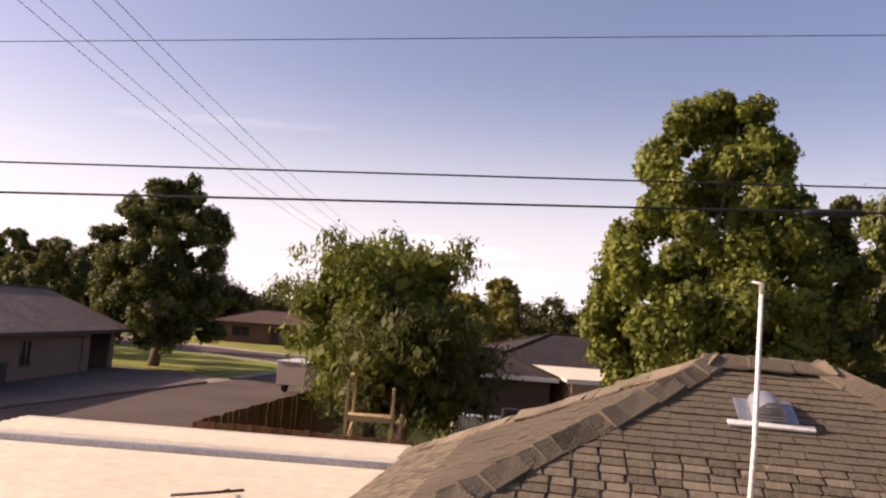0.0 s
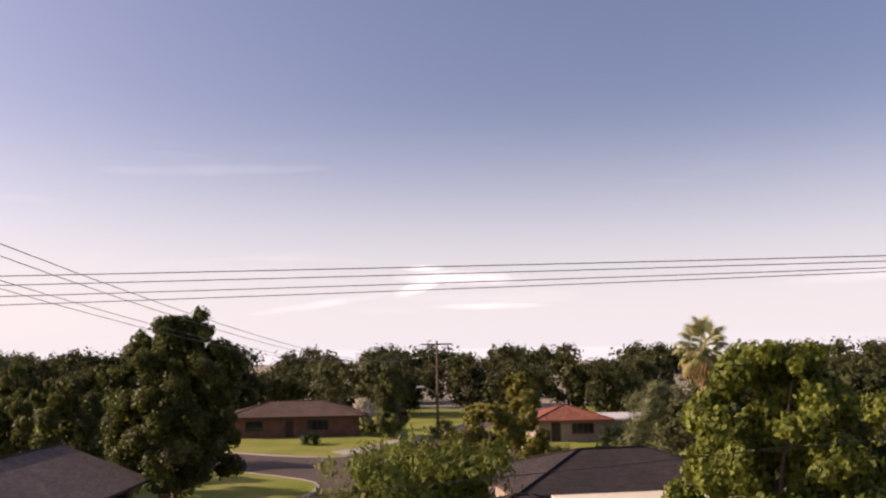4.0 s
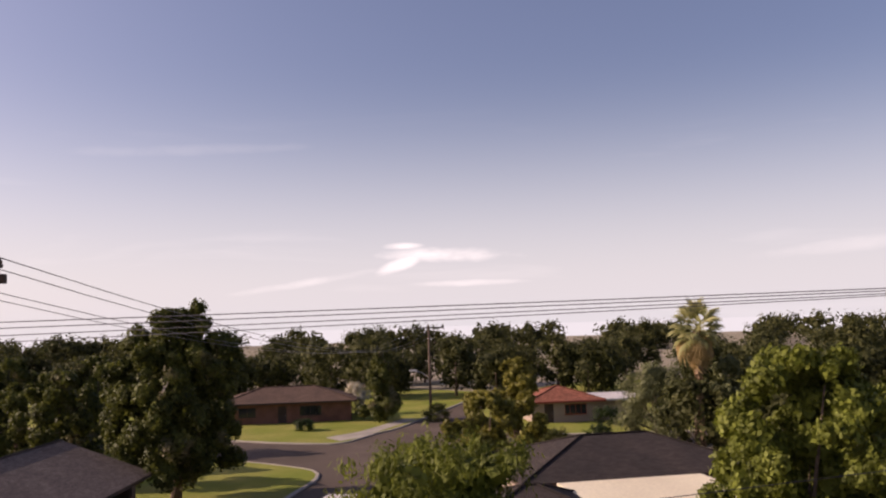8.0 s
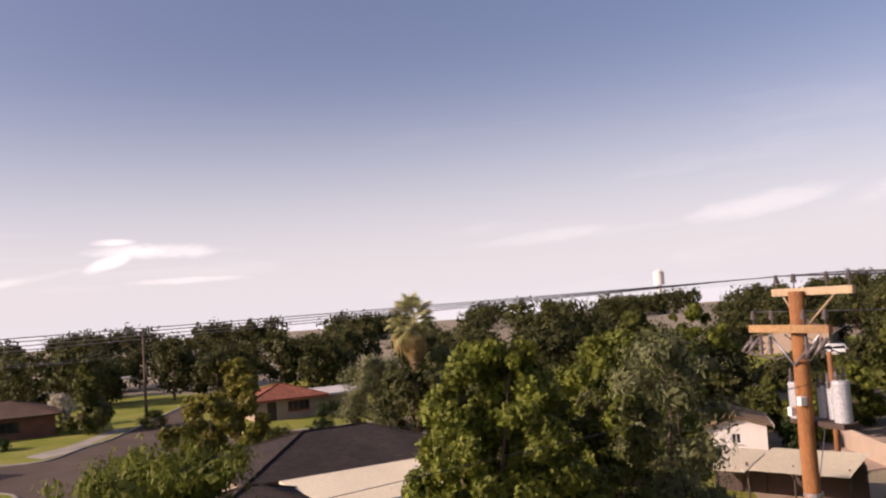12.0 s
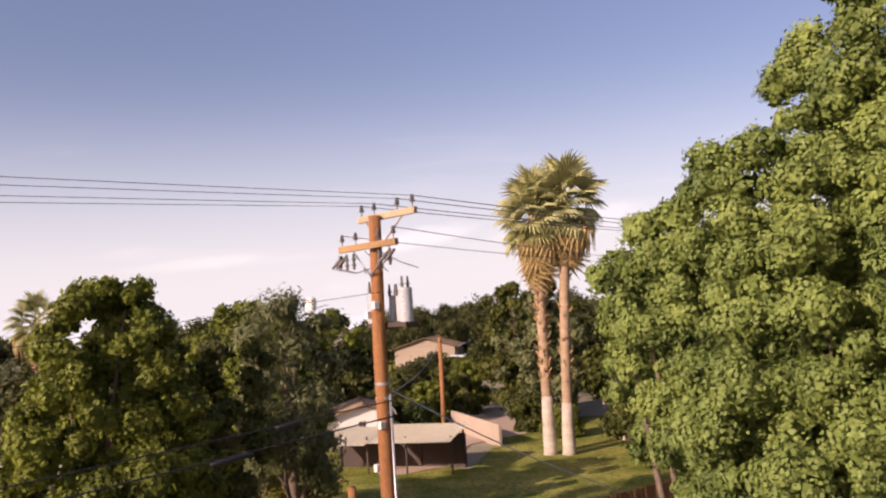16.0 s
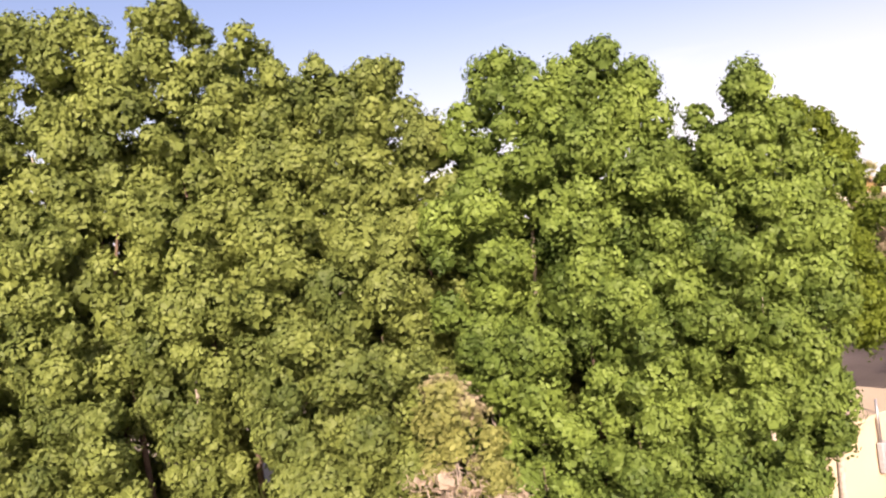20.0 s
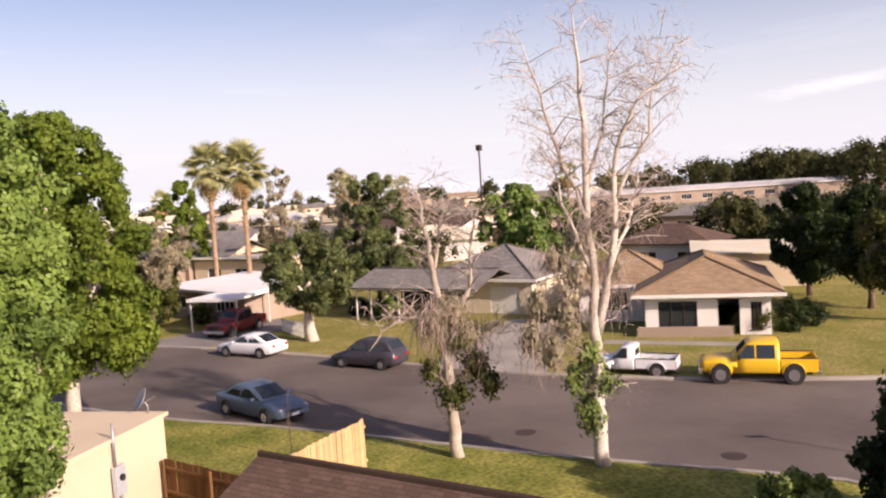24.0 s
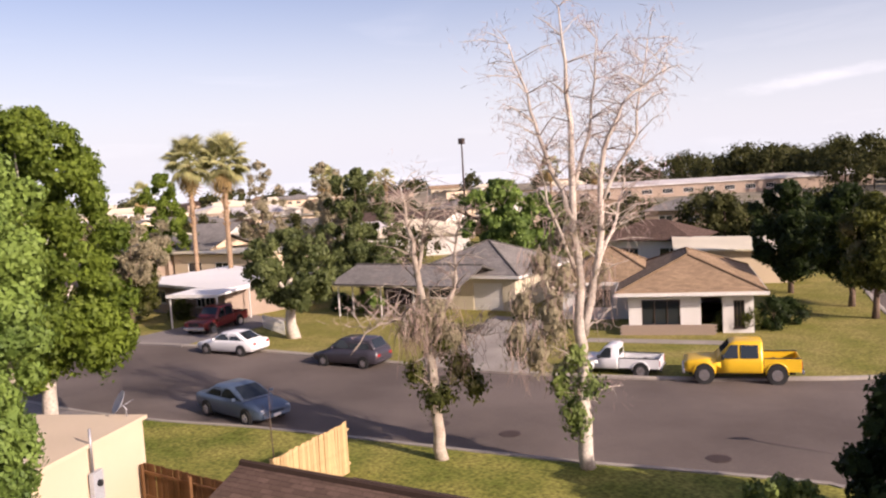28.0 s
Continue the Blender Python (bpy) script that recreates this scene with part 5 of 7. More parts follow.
# ---- trees ----
def plume_tree(at, leaders, leaf, label, seed, girth=0.82, per=400, leaf_size=0.115, clump=0.48, gap=0.03, step=0.8, round_=4):
    """A tall dense tree: several upright plumes (dx, dy, foot, top), each a column of leafy boughs with a rounded head, on pale stems."""
    rng = np.random.default_rng(seed)
    ob = thing("ficus_tree", pose(*at), label, "tree", "tall tree row")
    cl, stems = [], []
    for dx, dy, foot, top in leaders:
        z, k, ph0 = foot, 0, rng.uniform(0, 6.28)
        wob = rng.uniform(0, 6.28, 2)
        while z < top - 0.2:
            r = girth * (1 + 0.22 * math.sin(z * 1.5 + wob[0])) * math.sqrt(max(0.08, 1 - max(0.0, (z - top + 1.9) / 1.9) ** 2))
            r *= min(1.0, 0.55 + 0.45 * (z - foot) / 1.4)
            sx, sy = dx + 0.16 * math.sin(z * 0.9 + wob[0]), dy + 0.16 * math.sin(z * 1.1 + wob[1])
            for j in range(round_ if r > 0.4 else 3):
                if rng.random() < gap:
                    continue
                a = ph0 + k * 2.39996 + rng.uniform(-0.5, 0.5)
                k += 1
                s = clump * rng.choice((0.65, 0.85, 1.0, 1.2, 1.4)) * rng.uniform(0.9, 1.1) * (0.72 + 0.28 * min(1.0, r / girth))
                rr = max(0.0, r * rng.uniform(0.8, 1.15) - s * 0.45)
                o = Vector((math.cos(a), math.sin(a), 0.8)).normalized()
                cl.append((sx + rr * math.cos(a), sy + rr * math.sin(a), min(z + rng.uniform(-0.2, 0.2), top - s * 0.8), s, *o))
            z += step
        cl.append((sx, sy, top - clump * 0.95, clump * 0.85, 0, 0, 1))
        stems.append(tube([(dx * 0.25, dy * 0.25, -0.1), (dx * 0.7 + rng.normal(0, 0.1), dy * 0.7 + rng.normal(0, 0.1), foot * 0.6 + 0.3), (dx + rng.normal(0, 0.12), dy + rng.normal(0, 0.12), foot * 0.6 + top * 0.4), (dx + rng.normal(0, 0.1), dy, foot * 0.35 + top * 0.65)], [0.12, 0.08, 0.04, 0.01], 7))
    part("trunk", tubes_mesh("trunk", stems, M["palebark" if seed % 3 == 1 else "bark"]), None, ob)
    part("crown", quads_mesh("crown", clump_leaves(rng, np.array(cl), per, leaf_size, knobs=10, stray=0.22, face=0.6, lift=0.0, core=(0.55, 0.8), relief=0.42), M[leaf]), None, ob)
    return ob


# the main row: plumes (x, y, foot, top) that stand together on one tree
ROW = [
    [(16.0, 5.3, 4.5, 14.2), (16.1, 4.3, 4.5, 15.8), (16.0, 3.3, 7.2, 16.0)], [(16.0, 2.3, 7.2, 16.0), (15.3, 1.5, 7.2, 14.7)],
    [(16.0, 0.4, 7.2, 15.8), (16.2, -0.5, 7.2, 15.4)], [(16.0, -1.2, 7.2, 15.3), (16.2, -1.9, 7.2, 13.9)],
    [(16.2, -2.6, 7.2, 14.5), (16.3, -3.4, 7.2, 13.8)], [(16.2, -4.1, 7.2, 14.1), (16.3, -4.9, 7.2, 12.9)],
    [(16.2, -5.9, 7.2, 13.0), (16.0, -6.9, 7.2, 13.9)], [(16.0, -7.9, 7.2, 13.6), (16.0, -8.9, 7.2, 13.9), (15.9, -9.8, 7.2, 13.5)],
    [(14.8, -10.7, 4.0, 12.2), (14.5, -11.6, 4.2, 12.7)], [(14.6, -12.2, 5.0, 11.6), (14.8, -12.9, 8.4, 10.6)],
    [(15.6, 6.3, 3.0, 12.3), (15.4, 7.2, 3.0, 12.1)], [(15.2, 8.0, 4.2, 11.0), (15.0, 9.0, 6.4, 10.8), (14.8, 9.7, 7.6, 10.1)],
]
for i, plumes in enumerate(ROW):
    x, y = plumes[0][0], plumes[0][1]
    plume_tree((x, y, 0), [(a - x, b - y, f, t) for a, b, f, t in plumes], "ficus2" if y < -5 else "ficus", "tall dense ficus tree in a row with pale trunks", 40 + i)
# shorter trees before the row, and the dim back of it
FRONT = [(14.4, 6.6, 1.6, 9.8), (14.5, 4.7, 2.0, 11.4), (14.3, 2.8, 2.0, 11.8), (14.6, 0.4, 4.6, 11.9), (14.7, -1.5, 4.2, 11.2), (14.5, -3.3, 3.6, 10.8), (14.5, -5.4, 3.0, 11.2), (14.2, -7.4, 2.6, 12.4), (14.3, -9.2, 2.4, 11.3), (13.8, -10.9, 3.4, 10.4), (14.2, -11.8, 4.8, 8.2)]
for i, (x, y, f, t) in enumerate(FRONT):
    plume_tree((x, y, 0), [(0, 0, f, t)], "ficus2" if y < -4.5 else "ficus", "bushy ficus tree before the tall row", 70 + i, 0.84, 420, 0.112, 0.48)
LOW_ROW = [(14.7, 7.7, 0.4, 6.4), (13.4, 6.2, 0.5, 7.8), (13.2, 4.2, 0.5, 7.4), (13.3, 2.3, 0.5, 8.0), (12.8, -1.9, 0.5, 9.1), (12.7, -3.3, 0.5, 8.4), (13.0, -5.9, 0.5, 8.3), (13.0, -7.8, 0.5, 8.8), (13.0, -9.6, 0.5, 8.2)]
for i, (x, y, f, t) in enumerate(LOW_ROW):
    plume_tree((x, y, 0), [(0, 0, f, t)], "ficus2" if i > 5 else "ficus", "lower leafy ficus at the foot of the tall row", 170 + i, 0.86, 430, 0.11, 0.48)
for i, (x, y, t) in enumerate([(17.7, 4.6, 13.6), (17.7, 2.9, 14.8), (17.7, 1.0, 13.6), (17.8, -0.9, 14.2), (18.0, -3.2, 13.2), (18.0, -6.2, 12.0), (17.7, -8.4, 12.9), (16.6, -10.8, 11.2)]):
    bough_tree((x, y, 0), t, 3.0, 1.9, "ficus", "tall dense ficus tree at the back of the row", "column", 240 + i, 90, 0.6, 110, 0.2, "palebark", 0.13, "ficus_tree", "tall tree row", 2.0, 3)
bough_tree((12.0, -4.2, 0), 7.7, 0.4, 1.3, "lime2", "yellow-green thinning ficus in the tall row", "egg", 86, 60, 0.55, 240, 0.1, "palebark", 0.08, "ficus_tree", "tall tree row", 1.5, 6)
tree((10.7, -3.9, 0), 6.5, 4.9, 0.85, "dryleaf", "dying ficus branch with dry pinkish twigs", "round", 88, 1300, 0.12, 14, "palebark", 0.08, wide=0.16, limbs=14)
tree((10.9, -4.9, 0), 5.9, 4.2, 0.7, "dryleaf", "dying ficus branch with dry pinkish twigs", "round", 89, 1000, 0.12, 12, "palebark", 0.07, wide=0.16, limbs=12)
bough_tree((-19.0, 55.8, 0), 12.4, 2.2, 4.4, "olive", "tall dark tree before the low tan house", "egg", 3, 150, 1.0, 250, 0.2, trunk_r=0.3, tops=((-3.7, 0, 9.6), (1.3, 0, 13.1), (3.2, 0, 10.4), (-1.3, 0, 11.4), (0.9, 0, 12.2)))
tree((-2.1, 28.4, 0), 7.1, 1.6, 3.3, "yardleaf", "broad green tree with drooping boughs in the back yard", "spread", 4, 17000, 0.26, 46, droop=1.0, wide=0.3, lobe=0.36, shell=0.5, billow=6)
tree((-0.9, 25.9, 0), 5.2, 1.5, 2.8, "olive", "feathery grey-green tree beside the swing", "round", 5, 13000, 0.22, 44, droop=1.0, wide=0.22, lobe=0.36, shell=0.6, billow=6)
bough_tree((4.1, 66.0, 0), 8.1, 1.0, 2.3, "golden", "tall golden-green tree by the dark roof", "egg", 6, 40, 0.85, 150, 0.26)
bough_tree((1.0, 57.0, 0), 6.4, 1.0, 2.8, "golden", "golden-green tree behind the back yards", "egg", 7, 40, 0.9, 150, 0.26)
bough_tree((6.1, 19.3, 0), 10.1, 3.3, 3.3, "yardleaf", "tall leafy yard tree with a slender trunk", "pear", 8, 170, 0.62, 300, 0.12, trunk_r=0.16, fork=2.6)
bough_tree((15.1, 28.2, 0), 9.6, 2.6, 3.2, "yardleaf", "dark green yard tree behind the house", "round", 9, 110, 0.72, 220, 0.16, trunk_r=0.22)
bough_tree((9.6, 20.6, 0), 8.3, 2.4, 1.9, "olive", "dark green yard tree behind the house", "spread", 29, 60, 0.55, 220, 0.14, trunk_r=0.14)
tree((13.4, 22.6, 0), 9.8, 3.0, 2.2, "willow", "airy feathery tree with thin leaves", "round", 10, 8000, 0.22, 22, droop=0.6, wide=0.3)
bough_tree((-8.6, 98.5, 0), 8.0, 0.9, 3.0, "olive", "rounded green tree on the corner", "cone", 11, 44, 1.0, 150, 0.28)
tree((17.0, 74.5, 0), 7.0, 0.8, 3.2, "willow", "drooping grey-green tree by the street", "round", 12, 9000, 0.3, 22, droop=0.8, wide=0.3)
bough_tree((33.2, -22.4, 0), 13.8, 2.8, 3.9, "treegreen", "tall green tree with a forked pale trunk", "egg", 13, 190, 0.95, 260, 0.18, "palebark", 0.3, fork=2.6)
bough_tree((25.0, -14.0, 0), 10.6, 5.0, 1.7, "ficus2", "tall green tree behind the cream garage", "egg", 26, 70, 0.8, 200, 0.18, "palebark", 0.2, fork=3.0)
bough_tree((-36.5, 34.0, 0), 8.6, 1.2, 3.4, "olive", "dark tree behind the low brown house", "round", 96, 60, 1.0, 180, 0.24)
bough_tree((-37.5, 42.5, 0), 9.2, 1.2, 3.6, "olive", "dark tree behind the low brown house", "round", 97, 60, 1.0, 180, 0.24)
bough_tree((-36.5, 50.0, 0), 8.8, 1.2, 3.4, "olive", "dark tree behind the low brown house", "round", 98, 60, 1.0, 180, 0.24)
for k, (x, y, h) in enumerate(((-29.5, 62.5, 8.4), (-35.5, 68.5, 9.2), (-43.0, 65.0, 9.4), (-32.5, 76.5, 9.0), (-46.0, 76.0, 9.6))):
    bough_tree((x, y, 0), h, 0.9, 3.4, "olive", "dark tree beyond the low brown house", "round", 200 + k, 50, 1.0, 170, 0.26)
# Two trees out of view, added to cast tree shadows on the street.
bough_tree((-28.5, 31.0, 0), 6.6, 1.6, 2.4, "olive", "unseen dark tree beside the driveway, shading the street", "round", 27, 44, 0.8, 160, 0.2)
bough_tree((-27.5, 24.0, 0), 6.6, 1.6, 2.2, "olive", "unseen dark tree beside the driveway, shading the street", "round", 28, 44, 0.8, 160, 0.2)
bough_tree((39.2, -41.8, 0), 7.2, 2.7, 3.3, "streetleaf", "green street tree with a pale painted trunk", "round", 14, 74, 0.72, 150, 0.19, "palebark", 0.36)
bough_tree((45.4, -55.0, 0), 11.0, 1.6, 3.5, "streetleaf", "grey-green tree behind the houses", "egg", 15, 110, 0.75, 150, 0.2)
bough_tree((40.2, -67.6, 0), 9.4, 1.5, 4.0, "ficus2", "dense rounded green tree behind the grey roof", "round", 16, 70, 1.1, 190, 0.26)
bough_tree((15.4, -68.4, 0), 8.2, 2.0, 2.8, "darkleaf", "rounded dark street tree", "round", 17, 60, 0.95, 180, 0.24, group="street trees")
bough_tree((10.4, -63.8, 0), 8.0, 2.0, 2.6, "darkleaf", "rounded dark street tree", "round", 18, 60, 0.95, 180, 0.24, group="street trees")
bough_tree((8.3, -60.0, 0), 7.6, 2.2, 2.2, "olive", "rounded dark street tree on the corner", "round", 19, 54, 0.85, 180, 0.22, group="street trees")
bough_tree((55.8, -40.4, 0), 8.4, 3.4, 3.8, "hangleaf", "half-dead tree with dry pale pinkish leaves", "spread", 20, 80, 0.7, 130, 0.16, droop=1.2)
bough_tree((67.4, -63.6, 0), 12.6, 4.0, 2.6, "hangleaf", "thin dry tree behind the palms", "egg", 92, 44, 0.7, 70, 0.2, droop=0.9)
bough_tree((62.4, -68.0, 0), 12.2, 4.5, 2.4, "hangleaf", "thin dry tree behind the palms", "egg", 93, 36, 0.7, 60, 0.2, droop=0.9)
bough_tree((36.4, -69.4, 0), 8.0, 1.2, 3.0, "ficus2", "dense green tree behind the houses", "round", 94, 60, 0.9, 170, 0.24)
bough_tree((82.0, -61.4, 0), 12.0, 2.5, 3.0, "treegreen", "rounded tree beyond the tall street tree", "round", 95, 50, 0.95, 150, 0.28)
far_wood("distant_trees", belt(15, 18, (34, -118), (4, -104), 8, (3.5, 6.5), (2.5, 4)), "dark trees at the end of the side street", 11, 0.5, 1500)
bough_tree((57.4, -41.2, 0), 5.4, 0.8, 2.8, "olive", "dark green tree under a half-dead crown", "round", 21, 40, 0.9, 170, 0.22)
bough_tree((50.5, -56.5, 0), 8.6, 2.2, 2.4, "hangleaf", "thin dry tree behind the white-roofed house", "round", 22, 34, 0.8, 90, 0.22, droop=0.8)
bough_tree((39.0, -49.4, 0), 2.3, 0.9, 0.75, "ficus2", "small clipped round tree before the carport", "round", 23, 16, 0.34, 150, 0.1, trunk_r=0.05)
bough_tree((0.9, -28.2, 0), 4.9, 0.3, 2.3, "darkleaf", "dark dense tree beside the lawn", "egg", 24, 120, 0.75, 180, 0.16)
bough_tree((4.4, -26.9, 0), 1.9, 0.2, 1.3, "ficus", "low sunlit shrub on the lawn", "round", 25, 24, 0.45, 180, 0.12, name="shrub", trunk_r=0.05)

palm((18.4, 66.3, 0), 10.9, "tall fan palm with a shaggy crown", 1, 0.25, fronds=26, dead=16, size=1.25, skirt=2.6)
palm((35.6, 30.3, 0), 15.3, "tall fan palm with a skirt of dead fronds", 2, 0.3, lean=(0.5, 0.3), fronds=44, dead=40, size=1.4, skirt=3.6, deep=0.9, group="pair of fan palms", stubs=150, pale=3.4)
palm((36.1, 29.3, 0), 16.0, "tall fan palm with a skirt of dead fronds", 3, 0.3, lean=(1.1, -0.1), fronds=44, dead=34, size=1.4, skirt=3.4, deep=0.9, group="pair of fan palms", stubs=60, pale=3.0)
palm((61.8, -51.0, 0), 13.4, "tall fan palm behind the white-roofed house", 4, 0.2, fronds=34, dead=8, size=1.3, skirt=1.2)
palm((60.0, -53.3, 0), 13.3, "tall fan palm behind the white-roofed house", 5, 0.22, fronds=34, dead=8, size=1.35, skirt=1.2)

for k, (x, y, h, r, lf) in enumerate([(46.4, 42.6, 10.6, 3.4, "olive"), (45.5, 39.0, 9.6, 3.4, "willow"), (39.5, 27.0, 9.2, 3.0, "olive"), (35.8, 22.6, 10.0, 2.8, "ficus"), (36.0, 60.5, 9.4, 3.2, "olive"), (42.5, 61.5, 9.6, 3.4, "yardleaf"), (27.0, 50.0, 8.0, 3.0, "yardleaf"), (21.0, 66.5, 7.6, 2.8, "willow"), (52.0, 44.0, 11.0, 3.8, "olive")]):
    bough_tree((x, y, 0), h, 1.2, r, lf, "leafy tree among the back yards", "round", 170 + k, 42, 1.0, 150, 0.26, group="yard trees")
far_wood("distant_trees", belt(1, 84, (-130, 156), (170, 156), 18, (5.5, 11.0), (2.6, 5.6)) + belt(2, 22, (-66, 128), (60, 130), 8, (5.5, 9.5), (2.4, 4.6)), "belt of distant dark green trees", 1, 0.6, 1500)
far_wood("distant_trees", belt(3, 30, (-90, 70), (-38, 82), 8, (8, 12), (3.5, 5)), "dark trees behind the low tan house", 2, 0.4, 2200)
far_wood("distant_trees", belt(4, 14, (24, 68), (46, 68), 8, (6, 9), (3, 4.5)) + belt(16, 20, (84, 70), (120, 62), 10, (6, 9), (3, 4.5)) + belt(17, 9, (54, 66), (74, 74), 4, (2.2, 4.4), (1.4, 2.4)) + belt(18, 10, (84, 118), (112, 104), 5, (4, 7.5), (2.4, 4)) + belt(5, 46, (66, 24), (150, 130), 16, (7, 11.5), (3, 5.5)), "mixed trees among the back yards", 3, 0.45, 1700)
far_wood("distant_trees", belt(6, 70, (170, 160), (230, -40), 30, (8, 13), (5, 8)), "distant trees beyond the tall tree row", 4, 0.8, 1100)
far_wood("distant_trees", belt(12, 90, (-380, 330), (340, 340), 40, (7.5, 11.6), (5, 10)) + belt(14, 60, (340, 340), (430, -60), 40, (8, 12.5), (6, 11)), "tall trees along the far horizon", 8, 1.6, 420)
far_wood("distant_trees", belt(13, 34, (430, -70), (190, -420), 60, (6, 10), (5, 8)), "scattered trees beyond the far town", 9, 1.4, 420)
far_wood("distant_trees", belt(7, 70, (110, -310), (-60, -230), 26, (9, 15), (6, 9)), "distant dark trees behind the long building", 5, 1.0, 1000)
far_wood("distant_trees", belt(8, 26, (110, -60), (30, -125), 20, (3, 6), (1.6, 3)) + belt(9, 24, (60, -90), (180, -170), 40, (3, 6), (2, 3.5)), "low trees among distant houses", 6, 0.45, 900)
far_wood("distant_trees", belt(11, 40, (170, -480), (-160, -420), 50, (9, 15), (7, 12)), "far dark treeline on the horizon", 7, 1.8, 500)
# Glowing ring in the horizon sky's colour, added to hide bare far ground.
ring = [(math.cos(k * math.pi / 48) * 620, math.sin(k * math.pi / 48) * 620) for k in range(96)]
haze_mat = bpy.data.materials.new("haze_glow")
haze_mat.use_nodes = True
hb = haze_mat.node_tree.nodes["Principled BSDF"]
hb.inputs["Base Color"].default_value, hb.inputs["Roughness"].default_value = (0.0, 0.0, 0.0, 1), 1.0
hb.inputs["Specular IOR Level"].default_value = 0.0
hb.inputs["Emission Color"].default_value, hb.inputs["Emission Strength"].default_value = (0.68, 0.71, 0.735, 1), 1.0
tagged(new("backdrop", mesh_of("backdrop", [(x, y, z) for z in (-2.0, 9.7) for x, y in ring], [(k, (k + 1) % 96, (k + 1) % 96 + 96, k + 96) for k in range(96)], haze_mat)), "glowing ring painted as pale haze along the horizon", "backdrop", "", "structure")
# ---- cars ----
pickup((10.8, -43.2, 0), 22, "yellow", "bright yellow extended-cab pickup truck parked at the kerb", (0.95, 0.98, 1.04))
pickup((16.4, -42.0, 0), 14, "white", "small white pickup truck parked at the kerb", (0.82, 0.82, 0.82), False)
car((30.4, -38.0, 0), 8, "charcoal", "dark charcoal hatchback parked in the tree shade", "suv", 0.95)
car((39.8, -37.3, 0), 9, "white", "white saloon car parked at the kerb", "sedan", 0.98)
pickup((47.4, -41.9, 0), 105, "maroon", "dark red pickup truck on the driveway", (0.95, 1, 1))
car((27.9, -28.4, 0), 176, "bluegrey", "blue-grey saloon car parked at the kerb", "sedan", 1.05)

# ---- poles and wires ----
def insulator(parent, at):
    part("insulator", join_bm(cyl_bm(0.012, 0.012, 0.14, 6), cyl_bm(0.05, 0.06, 0.05, 10, at=(0, 0, 0.1)), cyl_bm(0.035, 0.05, 0.06, 10, at=(0, 0, 0.15)), cyl_bm(0.03, 0.03, 0.05, 10, at=(0, 0, 0.21))), M["porcelain"], parent, "", pose(*at))


PX, PY = 9.05, 11.87
PS = 1.01
pole = thing("power_pole", pose(PX, PY, 0, 0, 0, 0) @ Matrix.Diagonal((1, 1, PS, 1)), "tall reddish-brown wooden power pole with two crossarms", "pole")
part("shaft", tubes_mesh("shaft", [tube([(0.03 * math.sin(k), 0.02 * math.cos(2 * k), 11.0 * k / 8 - 0.2) for k in range(9)], [0.18 - 0.006 * k for k in range(9)], 14)], M["pole"]), None, pole)
up_arm = part("crossarm", box_bm(0.1, 1.95, 0.14, 0.012, at=(0.2, -0.22, 10.72)), M["crossarm"], pole)
low_arm = part("crossarm", box_bm(0.1, 2.0, 0.14, 0.012, at=(-0.2, 0.0, 10.08)), M["boots"], pole, "weathered crossarm with hanging insulators")
UP = [(0.2, y, 10.86) for y in (-1.1, -0.6, 0.2, 0.65)]
LOW = [(-0.2, y, 10.22) for y in (-0.9, -0.4, 0.4, 0.9)]
for p in UP:
    insulator(up_arm, p)
for p in LOW:
    insulator(low_arm, p)
for y in (-0.75, 0.5):
    part("brace", tubes_mesh("brace", [tube([(0.2, y, 10.72), (0.14, 0, 10.1)], [0.02, 0.02], 5)], M["crossarm"]), None, pole)
    part("brace", tubes_mesh("brace", [tube([(-0.2, y, 10.06), (-0.14, 0, 9.5)], [0.02, 0.02], 5)], M["steel"]), None, pole)
for k, y in enumerate((-0.85, -0.5, 0.4, 0.65, 0.9)):
    part("fuse_cutout", join_bm(cyl_bm(0.03, 0.03, 0.34, 8, at=(-0.28, y, 9.68)), cyl_bm(0.05, 0.05, 0.04, 8, at=(-0.28, y, 9.76)), cyl_bm(0.05, 0.05, 0.04, 8, at=(-0.28, y, 9.88))), M["porcelain"], pole)
for x, y, r, h, z in ((0.35, -0.52, 0.15, 0.66, 8.5), (0.42, -0.24, 0.09, 0.5, 8.52), (0.42, 0.0, 0.09, 0.5, 8.52), (0.2, 0.42, 0.13, 0.6, 8.5)):
    can = part("transformer", join_bm(cyl_bm(r, r, h, 18, at=(x, y, z)), cyl_bm(r * 1.05, r * 0.9, 0.06, 18, at=(x, y, z + h)), cyl_bm(r * 1.03, r * 1.03, 0.04, 18, at=(x, y, z + 0.08))), M["canpaint"], pole, "pale grey transformer can")
    for s in (-0.08, 0.08):
        part("bushing", join_bm(cyl_bm(0.035, 0.02, 0.26, 8, at=(x + s, y, z + h + 0.04)), cyl_bm(0.05, 0.05, 0.03, 8, at=(x + s, y, z + h + 0.12))), M["porcelain"], can)
for k, y in enumerate((-0.92, -0.75, 0.75, 0.92)):
    part("strain_insulator", tubes_mesh("strain_insulator", [tube([(-0.2, y, 10.0), (-0.3, y + 0.06, 9.86), (-0.42, y + 0.1, 9.74)], [0.03, 0.045, 0.02], 7), tube([(-0.42, y + 0.1, 9.74), (-0.2, y * 0.5, 9.6), (0.0, 0.0, 9.7)], [0.01, 0.01, 0.01], 5)], M["porcelain"]), None, pole)
for y, z in ((-0.12, 8.8), (0.14, 8.6), (-0.1, 6.3), (0.12, 5.4)):
    part("clamp", box_bm(0.14, 0.1, 0.16, 0.015, at=(-0.16, y, z)), M["trimwhite"], pole)
